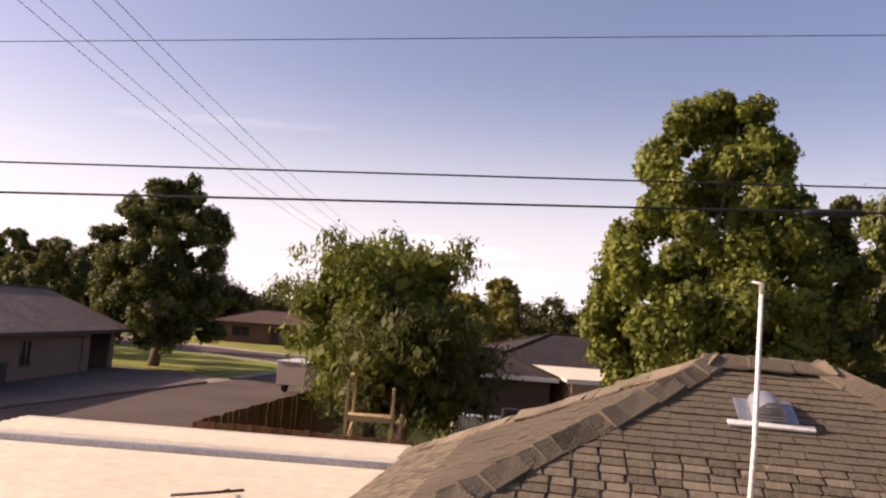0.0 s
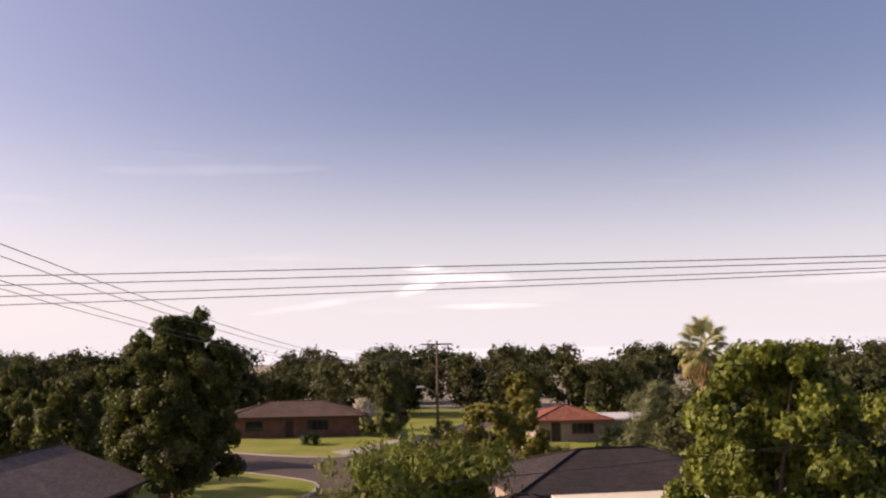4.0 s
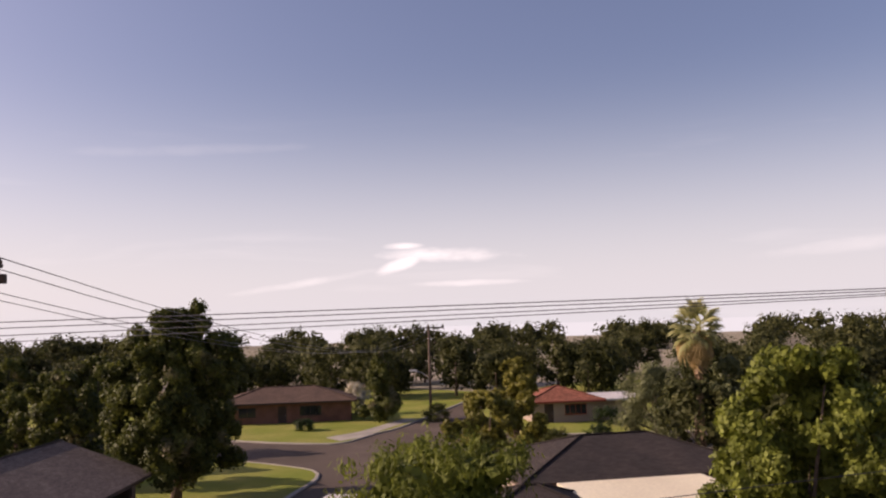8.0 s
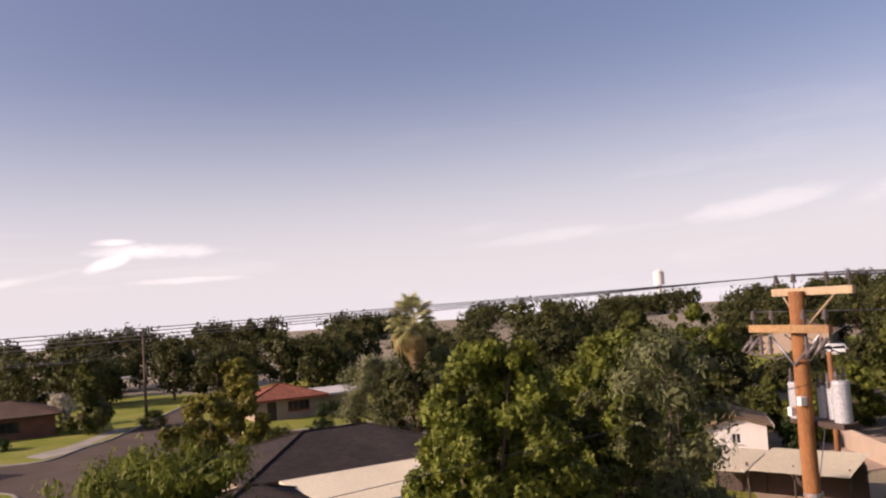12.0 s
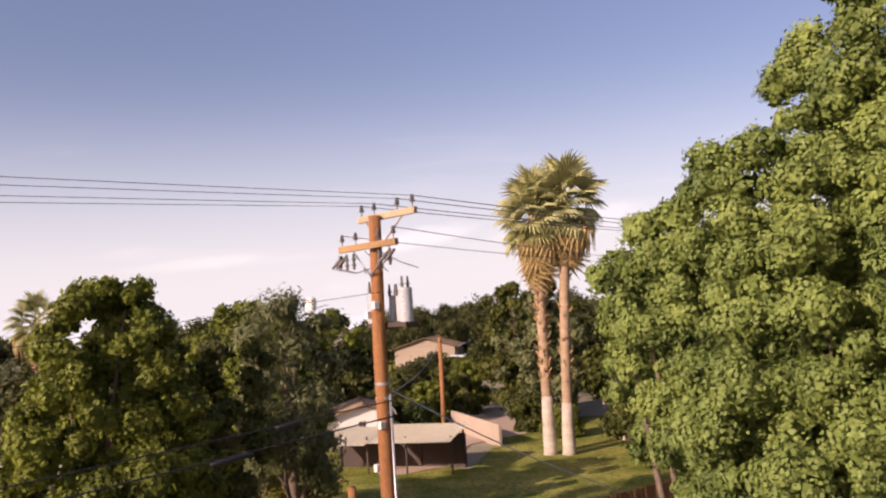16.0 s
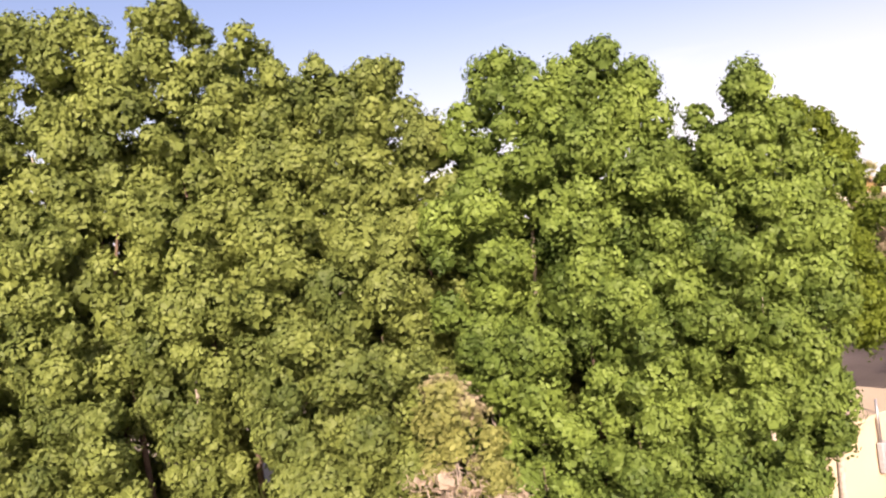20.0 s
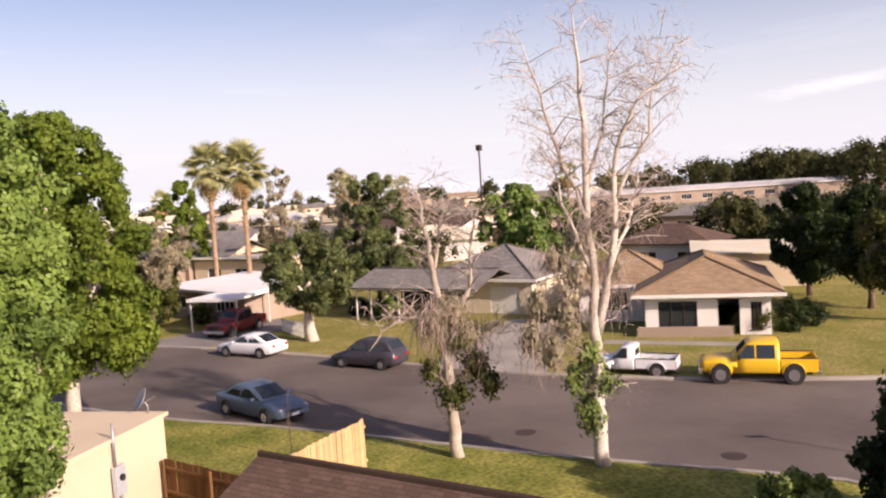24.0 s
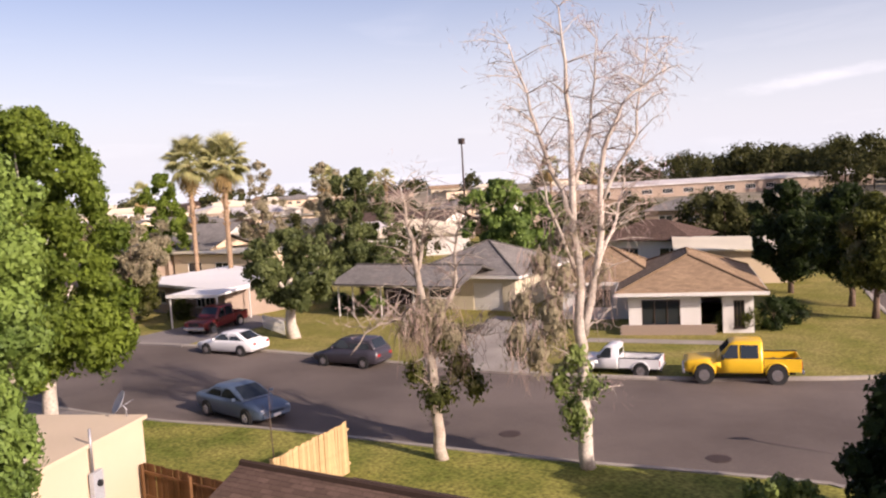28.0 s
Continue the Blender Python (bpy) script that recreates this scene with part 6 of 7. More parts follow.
for y0, y1 in ((-1.05, -0.3), (-0.05, 0.1), (0.75, 0.5)):
    part("lead_wire", tubes_mesh("lead_wire", [tube([(0.3, y0, 9.6), (0.15, (y0 + y1) / 2, 9.75), (-0.2, y1, 10.05)], [0.01, 0.01, 0.01], 5)], M["wire"]), None, pole)
part("platform", box_bm(0.34, 1.3, 0.1, 0.01, at=(0.3, -0.08, 8.4)), M["trimdark"], pole)
for z in (7.2, 6.6, 6.9):
    part("band", cyl_bm(0.17, 0.17, 0.06, 14, at=(0, 0, z)), M["steel"], pole)
part("riser_conduit", tubes_mesh("riser_conduit", [tube([(0.05, -0.19, 0), (0.05, -0.17, 7.0)], [0.03, 0.03], 7)], M["steel"]), None, pole)

LX, LY = -10.0, 13.9
pole2 = thing("power_pole", pose(LX, LY, 0), "wooden power pole with a dark crossarm", "pole")
part("shaft", tubes_mesh("shaft", [tube([(0, 0, 12.6 * k / 6 - 0.2) for k in range(7)], [0.18 - 0.007 * k for k in range(7)], 12)], M["pole"]), None, pole2)
la = part("crossarm", box_bm(2.7, 0.11, 0.15, 0.012, at=(0.0, -0.2, 11.72)), M["trimdark"], pole2)
la2 = part("crossarm", box_bm(0.11, 2.2, 0.15, 0.012, at=(0.2, 0, 10.4)), M["trimdark"], pole2)
LP2 = [(0.2, y, 10.55) for y in (-1.0, -0.5, 0.5, 1.0)]
for p in LP2:
    insulator(la2, p)
LP = [(x, -0.2, 11.87) for x in (-1.25, -0.7, 0.7, 1.25)]
for p in LP:
    insulator(la, p)
part("brace", tubes_mesh("brace", [tube([(0.8, -0.2, 11.72), (0.1, -0.12, 11.1)], [0.02, 0.02], 5)], M["steel"]), None, pole2)

FX, FY = -2.8, 99.0
pole3 = thing("power_pole", pose(FX, FY, 0), "distant wooden power pole with a crossarm and street lamp arm", "pole")
# Bark instead of pole wood: the backlit darkness is put into the colour.
part("shaft", tubes_mesh("shaft", [tube([(0, 0, -0.2), (0, 0, 11.0)], [0.18, 0.11], 10)], M["bark"]), None, pole3)
part("crossarm", box_bm(3.6, 0.14, 0.16, 0.012, at=(0, -0.2, 10.5)), M["trimdark"], pole3)
part("lamp_arm", tubes_mesh("lamp_arm", [tube([(0, 0, 4.6), (-0.8, -0.6, 5.4), (-1.7, -1.3, 5.75)], [0.05, 0.045, 0.04], 7)], M["steel"]), None, pole3)
part("lamp_head", box_bm(0.9, 0.35, 0.2, 0.06, at=(-1.9, -1.4, 5.65)), M["trimwhite"], pole3)

pole4 = thing("power_pole", pose(31.6, 35.0, 0), "slim reddish-brown wooden service pole", "pole")
part("shaft", tubes_mesh("shaft", [tube([(0, 0, -0.2), (0.1, 0, 7.2)], [0.17, 0.12], 10)], M["pole"]), None, pole4)
post = thing("wooden_post", pose(6.9, 10.2, 0), "short weathered wooden post among the leaves", "post")
part("shaft", tubes_mesh("shaft", [tube([(0, 0, -0.2), (0, 0, 5.7)], [0.11, 0.08], 10)], M["pole"]), None, post)

NP = [(PX + x, PY + y, PS * (z + 0.24)) for x, y, z in UP]
LPW = [(LX + x, LY + y, z + 0.26) for x, y, z in LP]
for k, a in enumerate(NP):
    wire(a, (-30, PY + (-0.9, -0.1, 0.8, 1.5)[k], (11.1, 10.95, 10.75, 10.55)[k]), 0.1, 0.0065)
wire((PX, PY - 0.15, 9.25), (-25, 11.4, 6.35), 0.0, 0.006, "wire")
for k, a in enumerate(LPW):
    wire(a, (FX - 1.6 + 1.05 * k, FY - 0.2, 10.8), 2.2, 0.009)
for a in NP:
    wire(a, (62, a[1] + 4.0, 12.2), 0.7, 0.011)
for a, b in ((LOW[0], 0.7), (LOW[3], -0.6)):
    wire((PX + a[0], PY + a[1], PS * (a[2] + 0.24)), (62, 22 + b, 11.2), 0.9, 0.009)
wire((-25, 10.7, 5.25), (PX, PY - 0.3, 6.95), 0.0, 0.013, "wire", "thick black insulated service cable", "service_cable")
wire((-25, 10.7, 4.75), (PX, PY - 0.3, 6.62), 0.0, 0.016, "wire", "thick black insulated service cable", "service_cable")
for x, y, z, ln in ((4.75, 11.33, 6.36, 0.85), (6.1, 11.38, 6.8, 0.6)):
    sl = new("cable_splice", tubes_mesh("cable_splice", [tube([(x, y, z), (x + 0.08, y, z), (x + ln - 0.08, y + 0.025 * ln, z + 0.05 * ln), (x + ln, y + 0.026 * ln, z + 0.053 * ln)], [0.025, 0.05, 0.05, 0.025], 8)], M["wire"]))
    tagged(sl, "black sleeve on a service cable", "cable")
wire((PX, PY, 7.25), (20.8, 15.0, 2.6), 0.15, 0.018, "steel", "pale service drop wire from the pole", "service_wire")
wire((PX, PY, 7.0), (31.7, 35.0, 7.0), 0.4, 0.014, "alwire", "service wire between two poles", "service_wire")

# ---- bare pale trees by the street ----
def bare_tree(at, turn, seed, stems, sprouts, label, twigs=2600, trunk_r=0.24, dry=(), green="olive", bark="palebark"):
    """A dying tree. Stems: lists of (right, away, up, radius), seen from the side that turn names; twigs hang from the upper stems."""
    rng = np.random.default_rng(seed)
    ob = thing("bare_tree", pose(*at, 0, 0, turn), label, "tree")
    tubes, tips = [], []
    for st in stems:
        pts = [Vector(q[:3]) for q in st]
        fine, rad = [], []
        for i in range(len(pts) - 1):
            for k in range(4):
                u = k / 4
                fine.append(pts[i].lerp(pts[i + 1], u) + Vector(rng.normal(0, 0.04, 3)))
                rad.append(st[i][3] * (1 - u) + st[i + 1][3] * u)
        fine.append(pts[-1])
        rad.append(st[-1][3])
        tubes.append(tube(fine, rad, 8))
        for j in range(3, len(fine)):
            if fine[j].z < 4.5 and rng.random() < 0.6:
                continue
            for _ in range(3):
                a = rng.uniform(0, 6.283)
                ln = rng.uniform(0.6, 1.7)
                d = Vector((math.cos(a), math.sin(a), rng.uniform(0.1, 1.1))).normalized()
                m = fine[j] + d * ln * 0.6
                e = m + (d + Vector((0, 0, -0.25))) * ln * 0.5
                tubes.append(tube([fine[j], m, e], [min(0.03, rad[j] * 0.5), 0.016, 0.006], 5))
                tips += [m, e, m.lerp(e, 0.5)]
                for _ in range(2):
                    b = m.lerp(e, rng.random())
                    f = b + Vector((rng.normal(0, 0.4), rng.normal(0, 0.4), rng.uniform(-0.5, 0.3)))
                    tubes.append(tube([b, f], [0.01, 0.004], 4))
                    tips.append(f)
    part("trunk", tubes_mesh("trunk", tubes, M[bark]), None, ob)
    tp = np.array([tuple(q) for q in tips])
    c = tp[rng.integers(0, len(tp), twigs)] + rng.normal(0, 0.22, (twigs, 3))
    nr = rng.normal(0, 1, (twigs, 3))
    nr /= np.linalg.norm(nr, axis=1)[:, None]
    part("twig_haze", quads_mesh("twig_haze", leaf_quads(rng, c, nr, 0.42, 0.5, 0.035), M["twig"]), None, ob, "haze of thin dry pinkish twigs")
    if sprouts:
        part("leaf_growth", quads_mesh("leaf_growth", lobe_leaves(rng, sprouts, 2300, 0.17, 0.9, 0.9), M[green]), None, ob, "green leaf sprouts on the lower trunk")
    if dry:
        q = lobe_leaves(rng, dry, 4200, 0.17, 0.9, 1.6, 0.26)
        part("dry_foliage", quads_mesh("dry_foliage", q, M["hangleaf"]), None, ob, "drooping dry pale leaves")
        hang = []
        for k in range(220):
            l = dry[rng.integers(0, len(dry))]
            p = Vector((l[0] + rng.normal(0, l[3] * 0.6), l[1] + rng.normal(0, l[4] * 0.6), l[2] + rng.uniform(-0.2, 0.8) * l[5]))
            hang.append(tube([p, p + Vector((rng.normal(0, 0.15), rng.normal(0, 0.15), -0.5)), p + Vector((rng.normal(0, 0.2), rng.normal(0, 0.2), -rng.uniform(0.9, 1.7)))], [0.012, 0.008, 0.004], 4))
        part("hanging_spray", tubes_mesh("hanging_spray", hang, M["twig"]), None, ob)
    return ob


bare_tree((11.4, -29.5, 0.1), -142, 1, [
    [(0, 0, -0.2, 0.27), (-0.05, 0, 2.4, 0.21), (0.0, 0, 4.6, 0.19), (-0.15, 0.1, 8.0, 0.13), (-0.1, 0.1, 11.5, 0.09), (-0.3, 0.2, 15.2, 0.02)],
    [(0.0, 0, 4.5, 0.16), (0.55, -0.2, 7.0, 0.12), (0.85, -0.3, 10.5, 0.08), (1.5, -0.4, 12.0, 0.05), (2.9, -0.5, 13.0, 0.02)],
    [(-0.1, 0, 8.2, 0.1), (-0.8, 0.4, 10.2, 0.08), (-1.3, 0.6, 12.0, 0.05), (-1.9, 0.8, 14.2, 0.02)],
    [(-0.1, 0.1, 9.2, 0.08), (0.7, 0.6, 11.6, 0.05), (1.0, 0.8, 14.2, 0.02)],
    [(0.8, -0.3, 9.0, 0.07), (1.9, -0.2, 11.0, 0.045), (2.5, 0.1, 14.0, 0.015)],
    [(-0.1, 0.1, 6.5, 0.08), (-0.8, -0.4, 8.4, 0.05), (-1.5, -0.6, 10.6, 0.02)],
    [(0.3, 0, 6.0, 0.08), (1.2, 0.4, 8.0, 0.05), (1.7, 0.5, 9.6, 0.02)],
], [(-0.3, 0, 1.9, 0.6, 0.5, 0.9), (0.1, 0, 2.8, 0.6, 0.5, 0.6), (-0.8, 0, 2.9, 0.5, 0.5, 0.6), (-0.3, 0, 3.8, 0.5, 0.5, 0.5)], "tall dying tree with a pale forked trunk and bare pinkish twigs", 5200, 0.27, [(-1.0, 0, 5.0, 0.8, 0.8, 1.2), (-1.5, 0, 4.0, 0.7, 0.7, 1.0), (-0.6, 0, 6.4, 0.6, 0.6, 1.0), (-0.5, 0.2, 7.8, 0.6, 0.6, 0.8), (-1.9, 0.2, 5.6, 0.6, 0.6, 0.9), (-2.2, 0, 4.4, 0.6, 0.6, 1.1), (-1.3, 0, 7.0, 0.6, 0.6, 0.8), (0.6, 0, 6.6, 0.4, 0.4, 0.6)], "ficus")
bare_tree((16.3, -27.9, 0.1), -142, 2, [
    [(0, 0, -0.2, 0.25), (-0.15, 0, 2.0, 0.2), (-0.25, 0, 4.0, 0.17), (-0.5, 0.1, 6.4, 0.12), (-0.7, 0.1, 8.2, 0.08), (-0.95, 0.2, 9.7, 0.03)],
    [(-0.55, 0.1, 6.6, 0.08), (-0.2, 0.2, 8.2, 0.05), (0.0, 0.2, 8.9, 0.02)],
    [(-0.25, 0, 4.2, 0.1), (0.7, 0.2, 6.0, 0.07), (0.9, 0.3, 7.6, 0.05), (1.2, 0.3, 8.8, 0.02)],
    [(-0.25, 0, 4.4, 0.09), (-1.2, -0.2, 5.2, 0.06), (-2.2, -0.3, 4.9, 0.035), (-3.0, -0.3, 4.0, 0.012)],
    [(-0.2, 0, 3.6, 0.07), (0.9, -0.2, 4.6, 0.05), (1.7, -0.3, 4.4, 0.02)],
], [(-0.1, 0, 2.3, 0.9, 0.7, 0.8), (0.8, 0, 3.3, 0.8, 0.6, 0.8), (-0.8, 0, 3.2, 0.6, 0.6, 0.7), (1.3, 0, 2.6, 0.5, 0.5, 0.7), (0.2, 0, 4.2, 0.6, 0.6, 0.6)], "dying street tree with a pale trunk and dark leaf sprouts", 1700, 0.25, [(-0.2, 0, 5.2, 0.9, 0.8, 0.8), (0.5, 0, 4.4, 0.8, 0.8, 0.7), (-0.8, 0, 4.8, 0.7, 0.7, 0.6)], bark="palmbase")

# ---- the shingles of the near roof ----
def shingle_row(plane, course, tab, seed, pick):
    """Shingle tabs over a roof plane (first two corners on the eave). Tabs that pick() names become objects, the rest one mesh."""
    rng = random.Random(seed)
    p = [Vector(v) for v in plane]
    along = (p[1] - p[0]).normalized()
    nrm = along.cross(p[2] - p[1]).normalized()
    up = nrm.cross(along)
    width = (p[1] - p[0]).length
    top = [((q - p[0]).dot(along), (q - p[0]).dot(up)) for q in p[2:]]
    v_top = top[0][1]
    right, left = top[0][0], top[-1][0]
    out, rest = [], []
    rows = int(v_top / course)
    for r in range(rows):
        v = r * course
        u0, u1 = left * v / v_top, width + (right - width) * v / v_top
        u = u0 - (tab * 0.5 if r % 2 else 0.0) + rng.uniform(-0.04, 0.04)
        while u < u1:
            w = tab * rng.uniform(0.92, 1.06)
            a, b = max(u, u0), min(u + w - 0.006, u1)
            if b - a > 0.04:
                c = p[0] + along * (a + b) / 2 + up * (v + course * 0.5 - rng.uniform(0, 0.012)) + nrm * 0.012
                (out if pick(c) and len(out) < 300 else rest).append((c, b - a))
            u += w
    return along, up, nrm, out, rest


def tab_verts(along, up, nrm, c, w, course):
    h = course * 1.25
    q = []
    for dz in (0.0, 0.009):
        for du, dv in ((-w / 2, -h / 2), (w / 2, -h / 2), (w / 2, h / 2), (-w / 2, h / 2)):
            q.append(c + along * du + up * dv + nrm * (dz - 0.011 * (dv > 0)))
    return q


COURSE, TAB = 0.09, 0.17
BOX = ((3, 2, 1, 0), (4, 5, 6, 7), (0, 1, 5, 4), (1, 2, 6, 5), (2, 3, 7, 6), (3, 0, 4, 7))
for which, (plane, test) in enumerate(((OWN_PLANES[0], lambda c: 0.3 < c.x < 4.6 and c.y > 4.6), (OWN_PLANES[2], lambda c: c.y > 5.0))):
    al, upv, nv, single, rest = shingle_row(plane, COURSE, TAB, 5 + which, test)
    rot = Matrix((al, upv, nv)).transposed().to_4x4()
    shapes = []
    for k in range(6):
        w = TAB * (0.9 + 0.03 * k)
        shapes.append(mesh_of("shingle", tab_verts(Vector((1, 0, 0)), Vector((0, 1, 0)), Vector((0, 0, 1)), Vector((0, 0, 0)), w - 0.012, COURSE), BOX, M["shingle"]))
    rng = random.Random(3)
    for c, w in single:
        m = Matrix.Translation(c) @ rot @ pose(0, 0, rng.uniform(0, 0.003), rng.uniform(-0.4, 0.4), 0, rng.uniform(-0.5, 0.5)) @ Matrix.Diagonal((w / (TAB * 0.97), 1, 1, 1))
        part("shingle", shapes[rng.randrange(6)], None, own_roof, "", m)
    vs, fs = [], []
    for c, w in rest:
        o = len(vs)
        vs += tab_verts(al, upv, nv, c + nv * rng.uniform(0, 0.006), w, COURSE)
        fs += [tuple(i + o for i in f) for f in BOX]
    ob = part("shingle_field", mesh_of("shingle_field", vs, fs, M["shingle"]), None, own_roof)
    ob["kind"] = "stuff"
cap = mesh_of("cap_shingle", [(-0.16, -0.13, -0.045), (0.16, -0.13, -0.045), (0.16, 0, 0.03), (-0.16, 0, 0.045), (-0.16, 0.13, -0.045), (0.16, 0.13, -0.045), (-0.16, -0.13, -0.06), (0.16, -0.13, -0.06), (-0.16, 0.13, -0.06), (0.16, 0.13, -0.06)], [(0, 1, 2, 3), (3, 2, 5, 4), (0, 3, 4, 8, 6), (1, 7, 9, 5, 2), (0, 6, 7, 1), (4, 5, 9, 8)], M["shingle"])
rng = random.Random(9)
for a, b in ((FL, RA), (BL, RA), (RA, RB), (RB, FR), (RB, BR)):
    a, b = Vector(a), Vector(b)
    n = int((b - a).length / 0.16)
    q = (b - a).to_track_quat("X", "Z").to_matrix().to_4x4()
    for k in range(n):
        part("cap_shingle", cap, None, own_roof, "", Matrix.Translation(a.lerp(b, (k + 0.5) / n) + Vector((0, 0, 0.035))) @ q @ pose(0, rng.uniform(-0.02, 0.02), rng.uniform(0, 0.02), rng.uniform(-4, 4), rng.uniform(-3, 3), rng.uniform(-3, 3)))


def on_front(x, y):
    return EZ + (RA.z - EZ) * min(1.0, (Vector((x, y, 0)) - Vector((FL.x, FL.y, 0))).dot(RV) / 3.1)


tilt = math.degrees(math.atan2(RA.z - EZ, 3.1))
vent = thing("roof_vent", pose(2.42, 6.2, on_front(2.42, 6.2) + 0.03, 0, 0, -8) @ pose(0, 0, 0, tilt, 0, 0) @ Matrix.Scale(0.66, 4), "round-topped grey metal roof vent with a pale flange", "vent")
part("flange", box_bm(0.86, 0.09, 0.03, 0.006, at=(0, -0.27, 0)), M["trimwhite"], vent)
part("base_plate", box_bm(0.6, 0.5, 0.015, 0.004, at=(0, 0.02, 0)), M["steel"], vent)
bm = bmesh.new()
prof = [(math.cos(math.pi * k / 14) * 0.17, math.sin(math.pi * k / 14) * 0.23) for k in range(15)]
fr = [bm.verts.new((x, -0.2, z + 0.02)) for x, z in prof]
bk = [bm.verts.new((x * 0.9, 0.24, z * 0.55 + 0.02)) for x, z in prof]
bm.faces.new(fr)
bm.faces.new(list(reversed(bk)))
for k in range(14):
    bm.faces.new((fr[k], fr[k + 1], bk[k + 1], bk[k]))
bmesh.ops.recalc_face_normals(bm, faces=bm.faces)
part("hood", bm, M["steel"], vent)
for k in range(5):
    part("louvre", box_bm(0.31 - 0.045 * k, 0.02, 0.012, at=(0, -0.212, 0.05 + 0.036 * k)), M["steel"], vent)
mast = thing("roof_mast", pose(1.78, 4.57, on_front(1.78, 4.57) - 0.05) @ Matrix.Diagonal((1, 1, 0.7, 1)), "slender white metal mast on the roof", "mast")
part("rod", tubes_mesh("rod", [tube([(-0.06, 0, 0), (-0.03, 0, 1.2), (-0.03, 0.0, 2.32)], [0.016, 0.014, 0.011], 8)], M["trimwhite"]), None, mast)
part("tip", tubes_mesh("tip", [tube([(-0.03, 0.0, 2.3), (-0.03, 0.0, 2.37), (-0.08, 0.0, 2.38)], [0.014, 0.016, 0.007], 7)], M["trimwhite"]), None, mast)
brk = thing("metal_bracket", pose(-1.95, 8.2, 2.76), "thin rusty metal bracket lying on the patio roof", "bracket")
part("bar", tubes_mesh("bar", [tube([(-0.3, -0.1, 0.03), (0.1, 0.1, 0.05), (0.32, 0.12, 0.08)], [0.015, 0.015, 0.015], 6), tube([(0.1, 0.1, 0.05), (0.14, 0.28, 0.04)], [0.012, 0.012], 6)], M["trimdark"]), None, brk)

# ---- the back yard beyond the fence ----
board_fence("board_fence", (-5.5, 20.1), (30.0, 15.5), 1.8, "fence", "dark brown board fence of the back yard in shade")
board_fence("board_fence", (-5.5, 20.2), (-3.5, 36.5), 1.8, "fence", "dark brown board fence running to the street corner")
water = bpy.data.materials.new("pool_water")
water.use_nodes = True
wb = water.node_tree.nodes["Principled BSDF"]
wb.inputs["Base Color"].default_value, wb.inputs["Roughness"].default_value, wb.inputs["Specular IOR Level"].default_value = (0.02, 0.15, 0.22, 1), 0.08, 0.5
wn2 = water.node_tree.nodes.new("ShaderNodeTexNoise")
wn2.inputs["Scale"].default_value = 3.0
wbp = water.node_tree.nodes.new("ShaderNodeBump")
wbp.inputs["Strength"].default_value = 0.12
water.node_tree.links.new(wn2.outputs["Fac"], wbp.inputs["Height"])
water.node_tree.links.new(wbp.outputs["Normal"], wb.inputs["Normal"])
rim = smooth_line([(7.2, 34.6), (6.0, 31.4), (6.8, 29.4), (9.0, 28.9), (11.5, 30.4), (12.9, 32.6), (13.6, 35.4), (12.2, 37.6), (9.6, 37.0), (7.2, 34.6)], 0.8)[:-1]
pad("pool_water", rim, 0.125, 0.02, water, "still blue swimming pool water")
pool = thing("swimming_pool", pose(0, 0, 0), "curved swimming pool with a pale stone coping", "pool")
v0 = [Vector((*q, 0.0)) for q in rim]
for k in range(0, len(v0)):
    a, b = v0[k], v0[(k + 1) % len(v0)]
    d = (b - a)
    part("coping_stone", box_bm(d.length * 0.97, 0.35, 0.12, 0.02), M["concrete"], pool, "", pose((a.x + b.x) / 2, (a.y + b.y) / 2, 0.09, 0, 0, math.degrees(math.atan2(d.y, d.x))))
swing = thing("play_frame", pose(-1.75, 22.9, 0.05, 0, 0, 4), "raw wooden play frame with a bench platform", "play frame")
for x, y, h in ((-0.6, 0, 2.75), (-0.45, 0.6, 2.85), (0.62, 0, 2.6), (0.62, 0.6, 2.0)):
    part("post", box_bm(0.08, 0.08, h, 0.01, at=(x, y, 0)), M["newfence"], swing)
for y in (0.05, 0.22, 0.39, 0.56):
    part("plank", box_bm(1.3, 0.15, 0.04, 0.006, at=(0.05, y, 1.78)), M["newfence"], swing)
part("front_board", box_bm(1.3, 0.03, 0.12, 0.006, at=(0.05, -0.03, 1.66)), M["newfence"], swing)
part("top_rail", box_bm(0.09, 0.9, 0.09, 0.01, at=(-0.53, 0.3, 2.8)), M["newfence"], swing)
part("brace", tubes_mesh("brace", [tube([(-0.6, 0, 1.0), (-0.4, 0.3, 1.7)], [0.03, 0.03], 5)], M["newfence"]), None, swing)
slide = thing("garden_slide", pose(-0.9, 22.6, 0.05, 0, 0, -20), "yellow plastic slide beside the play frame", "slide")
part("chute", tubes_mesh("chute", [tube([(0, 0, 1.0), (0.8, 0, 0.5), (1.7, 0, 0.12)], [0.12, 0.12, 0.12], 7)], M["paint_yellow"]), None, slide)
tramp = thing("stored_tub", pose(1.6, 35.0, 0.06), "low pale plastic tub against the patio", "tub")
part("shell", box_bm(2.0, 0.8, 0.75, 0.08), M["canpaint"], tramp)
grill = thing("barbecue", pose(3.0, 35.2, 0.06), "dark covered barbecue grill", "barbecue")
part("cover", box_bm(0.7, 0.6, 1.1, 0.12), M["black"], grill)
sofa = thing("garden_sofa", pose(4.9, 35.4, 0.1, 0, 0, 10), "dark covered garden sofa", "sofa")
part("seat", box_bm(1.8, 0.8, 0.45, 0.08), M["black"], sofa)
part("backrest", box_bm(1.8, 0.25, 0.5, 0.08, at=(0, 0.3, 0.42)), M["black"], sofa)
